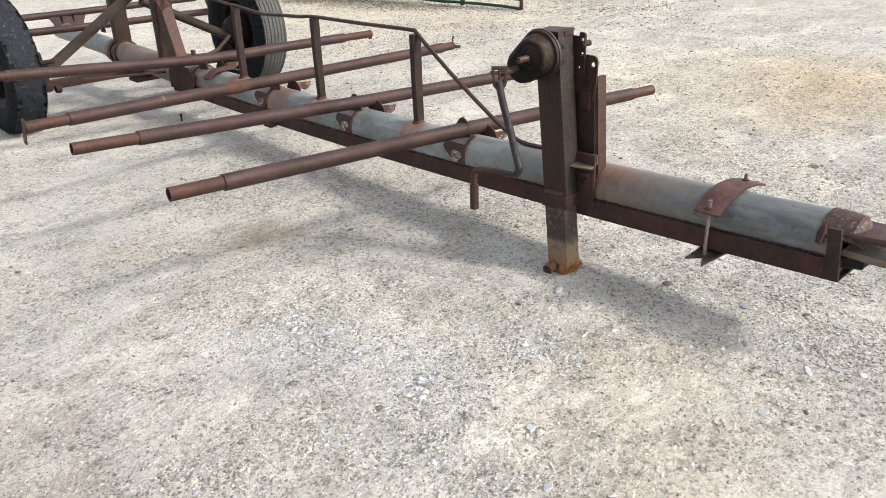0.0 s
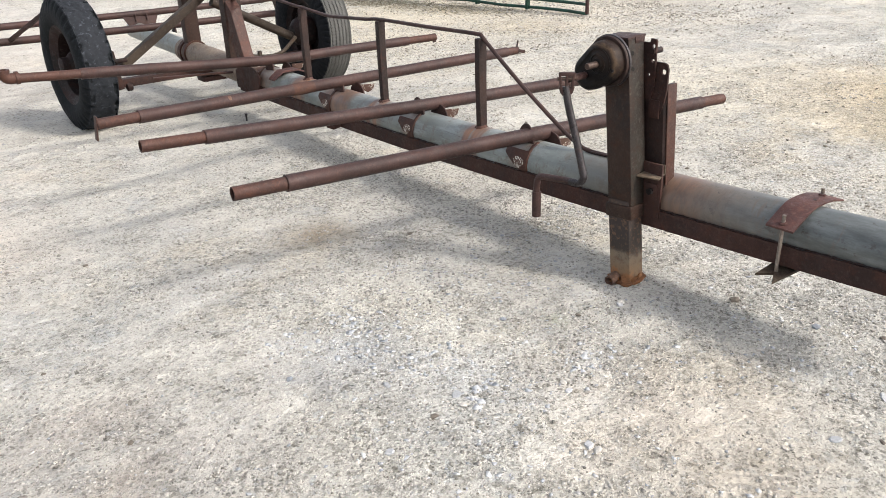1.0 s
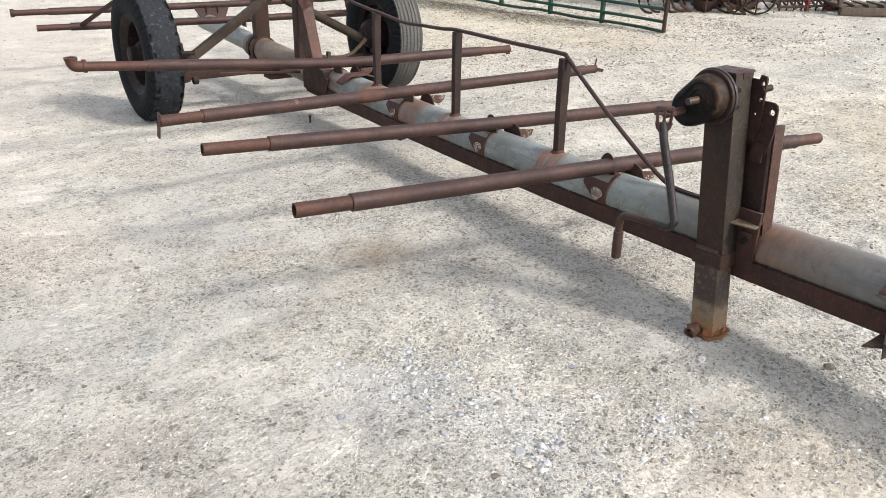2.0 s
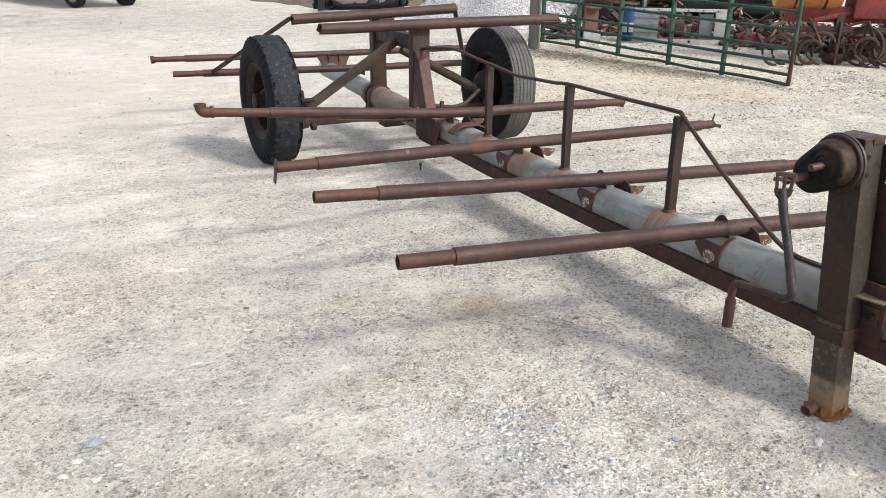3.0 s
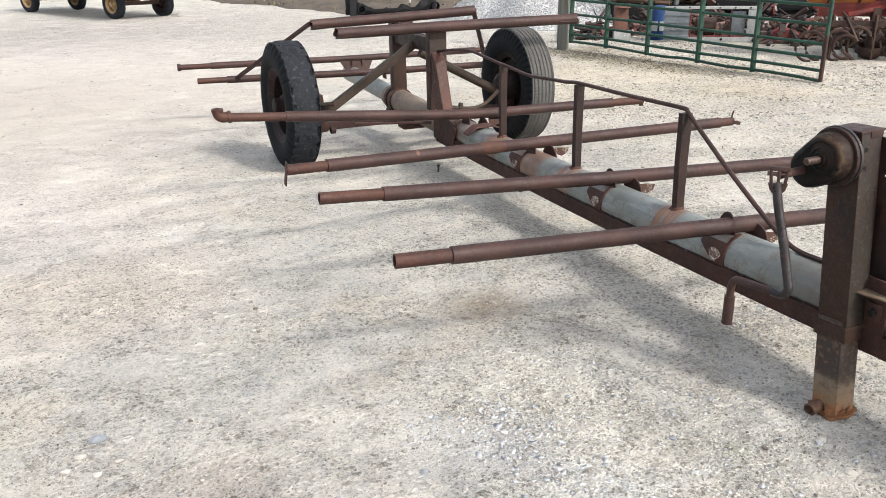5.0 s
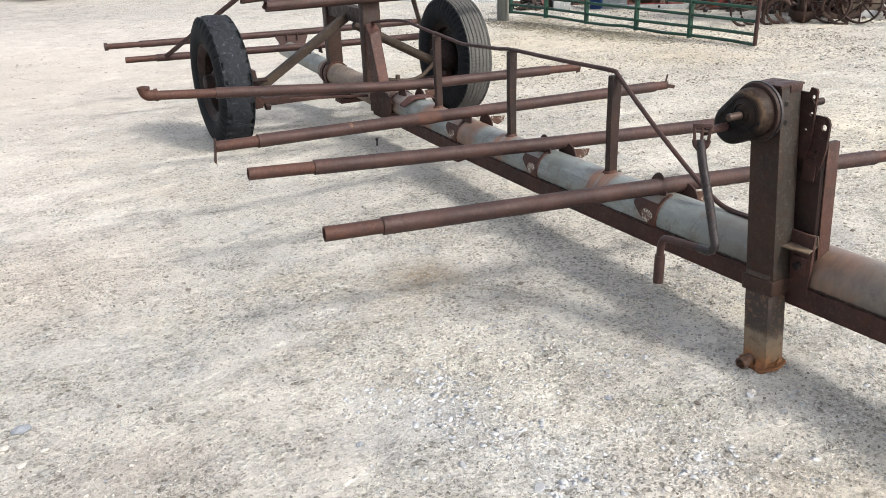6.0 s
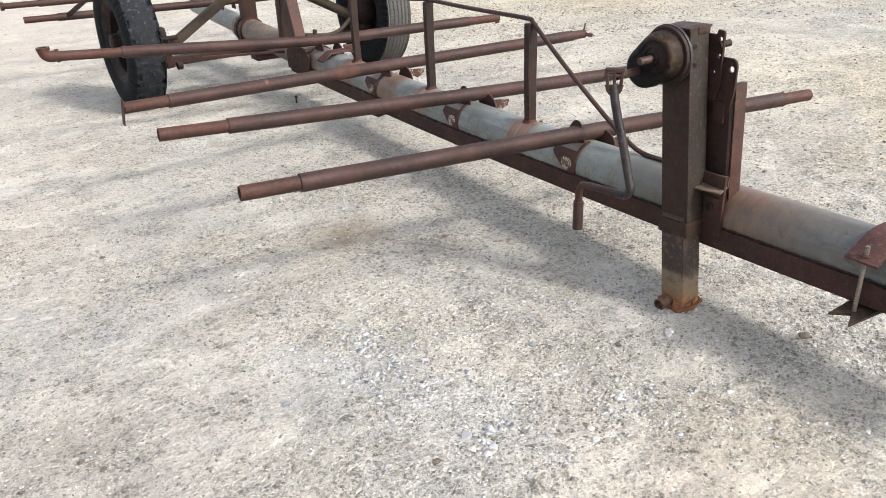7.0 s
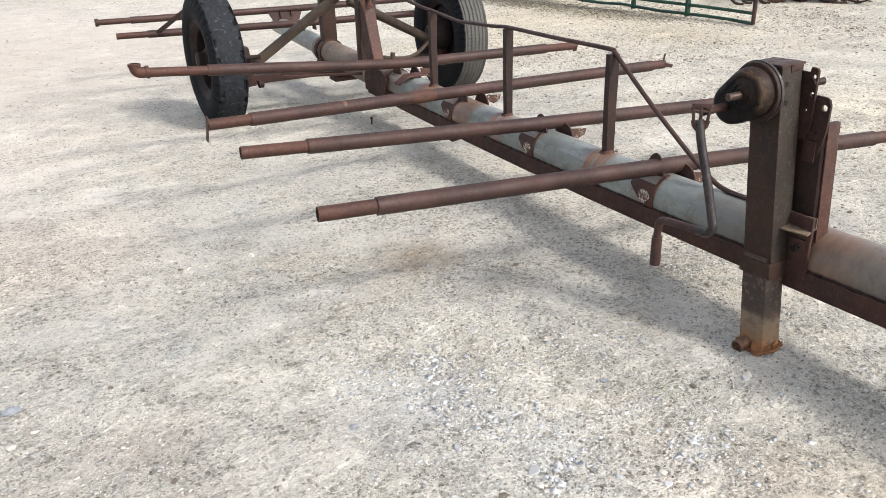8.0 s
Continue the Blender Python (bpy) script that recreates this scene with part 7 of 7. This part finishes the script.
def litter():
    """Dark leaf litter and bark along the foot of the gate."""
    rng = np.random.default_rng(41)
    n = 7000
    u, off = rng.beta(1.4, 2.2, n) * 1.0 - 0.12, rng.normal(-0.22, 0.22, n)
    x, y = 3.9 + 0.64 * u + off * 0.98, 7.22 - 3.57 * u + off * 0.18
    p = np.stack([x, y, ground_z(x, y)], -1)
    scatter_chips("leaf_litter", p, rng.uniform(0.004, 0.012, n), M_LITTER, "dark leaf litter along the foot of the gate", "litter", 42, 0.25, 0.05)


litter()


M_CLOD = stone_mat("dark_clod", [(0.0, (0.07, 0.058, 0.045)), (1.0, (0.12, 0.10, 0.08))])
M_BLUESTONE = stone_mat("blue_grey_stone", [(0.0, (0.17, 0.185, 0.205)), (1.0, (0.23, 0.245, 0.265))])


def loose_stone(x, y, r, seed, label):
    bm = bmesh.new()
    bmesh.ops.create_icosphere(bm, subdivisions=1, radius=r)
    rng = random.Random(seed)
    for v in bm.verts:
        k = rng.uniform(0.62, 1.2)
        v.co = Vector((v.co.x * k * 1.2, v.co.y * k, v.co.z * rng.uniform(0.3, 0.45)))
    ob = solid("stone", bm, M_BLUESTONE if "blue" in label else M_CLOD if "dark" in label else M_STONE, label, "stone", group="loose stones on the yard", smooth=False)
    ob.matrix_basis = pose(x, y, float(ground_z(np.float64(x), np.float64(y))) + 0.18 * r, 0, 0, rng.uniform(0, 360))


STONES = [(-2.155, 0.092, 0.026), (-1.60, 0.62, 0.012), (-0.33, -0.93, 0.016), (-0.64, -0.6, 0.012), (-1.05, -0.88, 0.013), (-0.76, -0.98, 0.012), (0.05, -1.30, 0.016), (1.0, -0.9, 0.03), (-0.92, -1.25, 0.014), (-1.35, -0.45, 0.012), (0.35, -1.05, 0.018), (1.7, -0.3, 0.02), (2.1, 0.6, 0.022)]
for _k, (_x, _y, _r) in enumerate(STONES):
    loose_stone(_x, _y, _r, _k, "blue-grey flat stone chip on the yard" if _k % 3 == 0 else "pale loose limestone chip on the yard")

for _k, (_x, _y, _r) in enumerate([(-1.556, 0.805, 0.011), (-1.895, 0.082, 0.009), (-0.436, 0.186, 0.012), (-1.144, -0.869, 0.013), (-1.807, -0.426, 0.010), (-0.445, -0.751, 0.011)]):
    loose_stone(_x, _y, _r, 40 + _k, "small dark clod lying on pale gravel")
for _k, (_x, _y, _r) in enumerate([(-0.277, -0.791, 0.016), (-2.20, 0.02, 0.017), (-2.24, -0.03, 0.013), (-2.10, -0.04, 0.012), (-2.02, 0.02, 0.011), (-2.16, -0.08, 0.014)]):
    loose_stone(_x, _y, _r, 60 + _k, "grey broken limestone chip on the yard")

peg = thing("steel_peg", (-0.114, 2.33, 0), "short dark steel peg standing in the gravel", "peg")
part("shank", sweep(bmesh.new(), [(-0.114, 2.33, -0.01), (-0.112, 2.332, 0.034)], 0.006, 10), M_CRANK, peg)
part("peg_head", lathe(bmesh.new(), [(0.010, 0.0), (0.010, 0.008), (0.006, 0.010)], pose(-0.112, 2.332, 0.033), 6), M_CRANK, peg)


def bedded_stone(x, y, long, wide, turn, mat, label, seed):
    """A flat stone that lies nearly flush with the yard, with a worn uneven outline."""
    rng = random.Random(seed)
    outline = [((long if abs(math.cos(a)) > 0.5 else wide) * 0.5 * rng.uniform(0.8, 1.1) * math.cos(a), wide * 0.5 * rng.uniform(0.75, 1.15) * math.sin(a)) for a in (2 * math.pi * k / 9 for k in range(9))]
    z = float(ground_z(np.float64(x), np.float64(y)))
    ob = solid("flat_stone", prism(bmesh.new(), outline, Matrix.Identity(4), 0.014, 0.003), mat, label, "stone", group="flat stones bedded in the yard", smooth=False)
    ob.matrix_basis = pose(x, y, z - 0.0025, rng.uniform(-4, 4), rng.uniform(-4, 4), turn)


M_PALESTONE = stone_mat("pale_bedded_stone", [(0.0, (0.36, 0.362, 0.37)), (1.0, (0.42, 0.42, 0.42))])
M_GREYSTONE = stone_mat("grey_bedded_stone", [(0.0, (0.25, 0.255, 0.265)), (1.0, (0.31, 0.315, 0.32))])
for _k, (_x, _y, _l, _w, _t, _m, _text) in enumerate([
        (-0.169, -1.611, 0.062, 0.022, 38, M_PALESTONE, "long pale flat stone bedded in gravel"),
        (-0.077, -1.727, 0.036, 0.024, 10, M_PALESTONE, "pale flat stone bedded in gravel"),
        (-0.10, -1.66, 0.040, 0.026, 70, M_GREYSTONE, "grey flat stone bedded in gravel"),
        (-0.922, -1.22, 0.036, 0.024, 50, M_PALESTONE, "pale flat stone bedded in gravel"),
        (-1.059, -1.391, 0.044, 0.026, 20, M_GREYSTONE, "grey flat stone bedded in gravel"),
        (-0.451, -1.616, 0.040, 0.026, -30, M_GREYSTONE, "grey flat stone bedded in gravel"),
        (-0.373, -1.695, 0.022, 0.013, 45, M_CLOD, "small dark flat stone bedded in gravel"),
        (-1.03, -0.825, 0.044, 0.030, 30, M_GREYSTONE, "grey flat stone bedded in gravel"),
        (-1.15, -0.66, 0.034, 0.02, 80, M_GREYSTONE, "grey flat stone bedded in gravel"),
        (-0.78, -1.02, 0.030, 0.02, 15, M_PALESTONE, "pale flat stone bedded in gravel"),
        (-1.32, -0.91, 0.030, 0.022, 0, M_GREYSTONE, "grey flat stone bedded in gravel"),
        (-0.289, -0.795, 0.034, 0.022, 35, M_PALESTONE, "pale flat stone bedded in gravel"),
        (1.546, -0.868, 0.06, 0.045, 20, M_CLOD, "dark flat stone on loose gravel")]):
    bedded_stone(_x, _y, _l, _w, _t, _m, _text, 80 + _k)
loose_stone(0.022, -1.032, 0.020, 95, "dark loose clod beside the trailer tongue")
loose_stone(0.143, -1.465, 0.013, 96, "dark loose clod beside the trailer tongue")
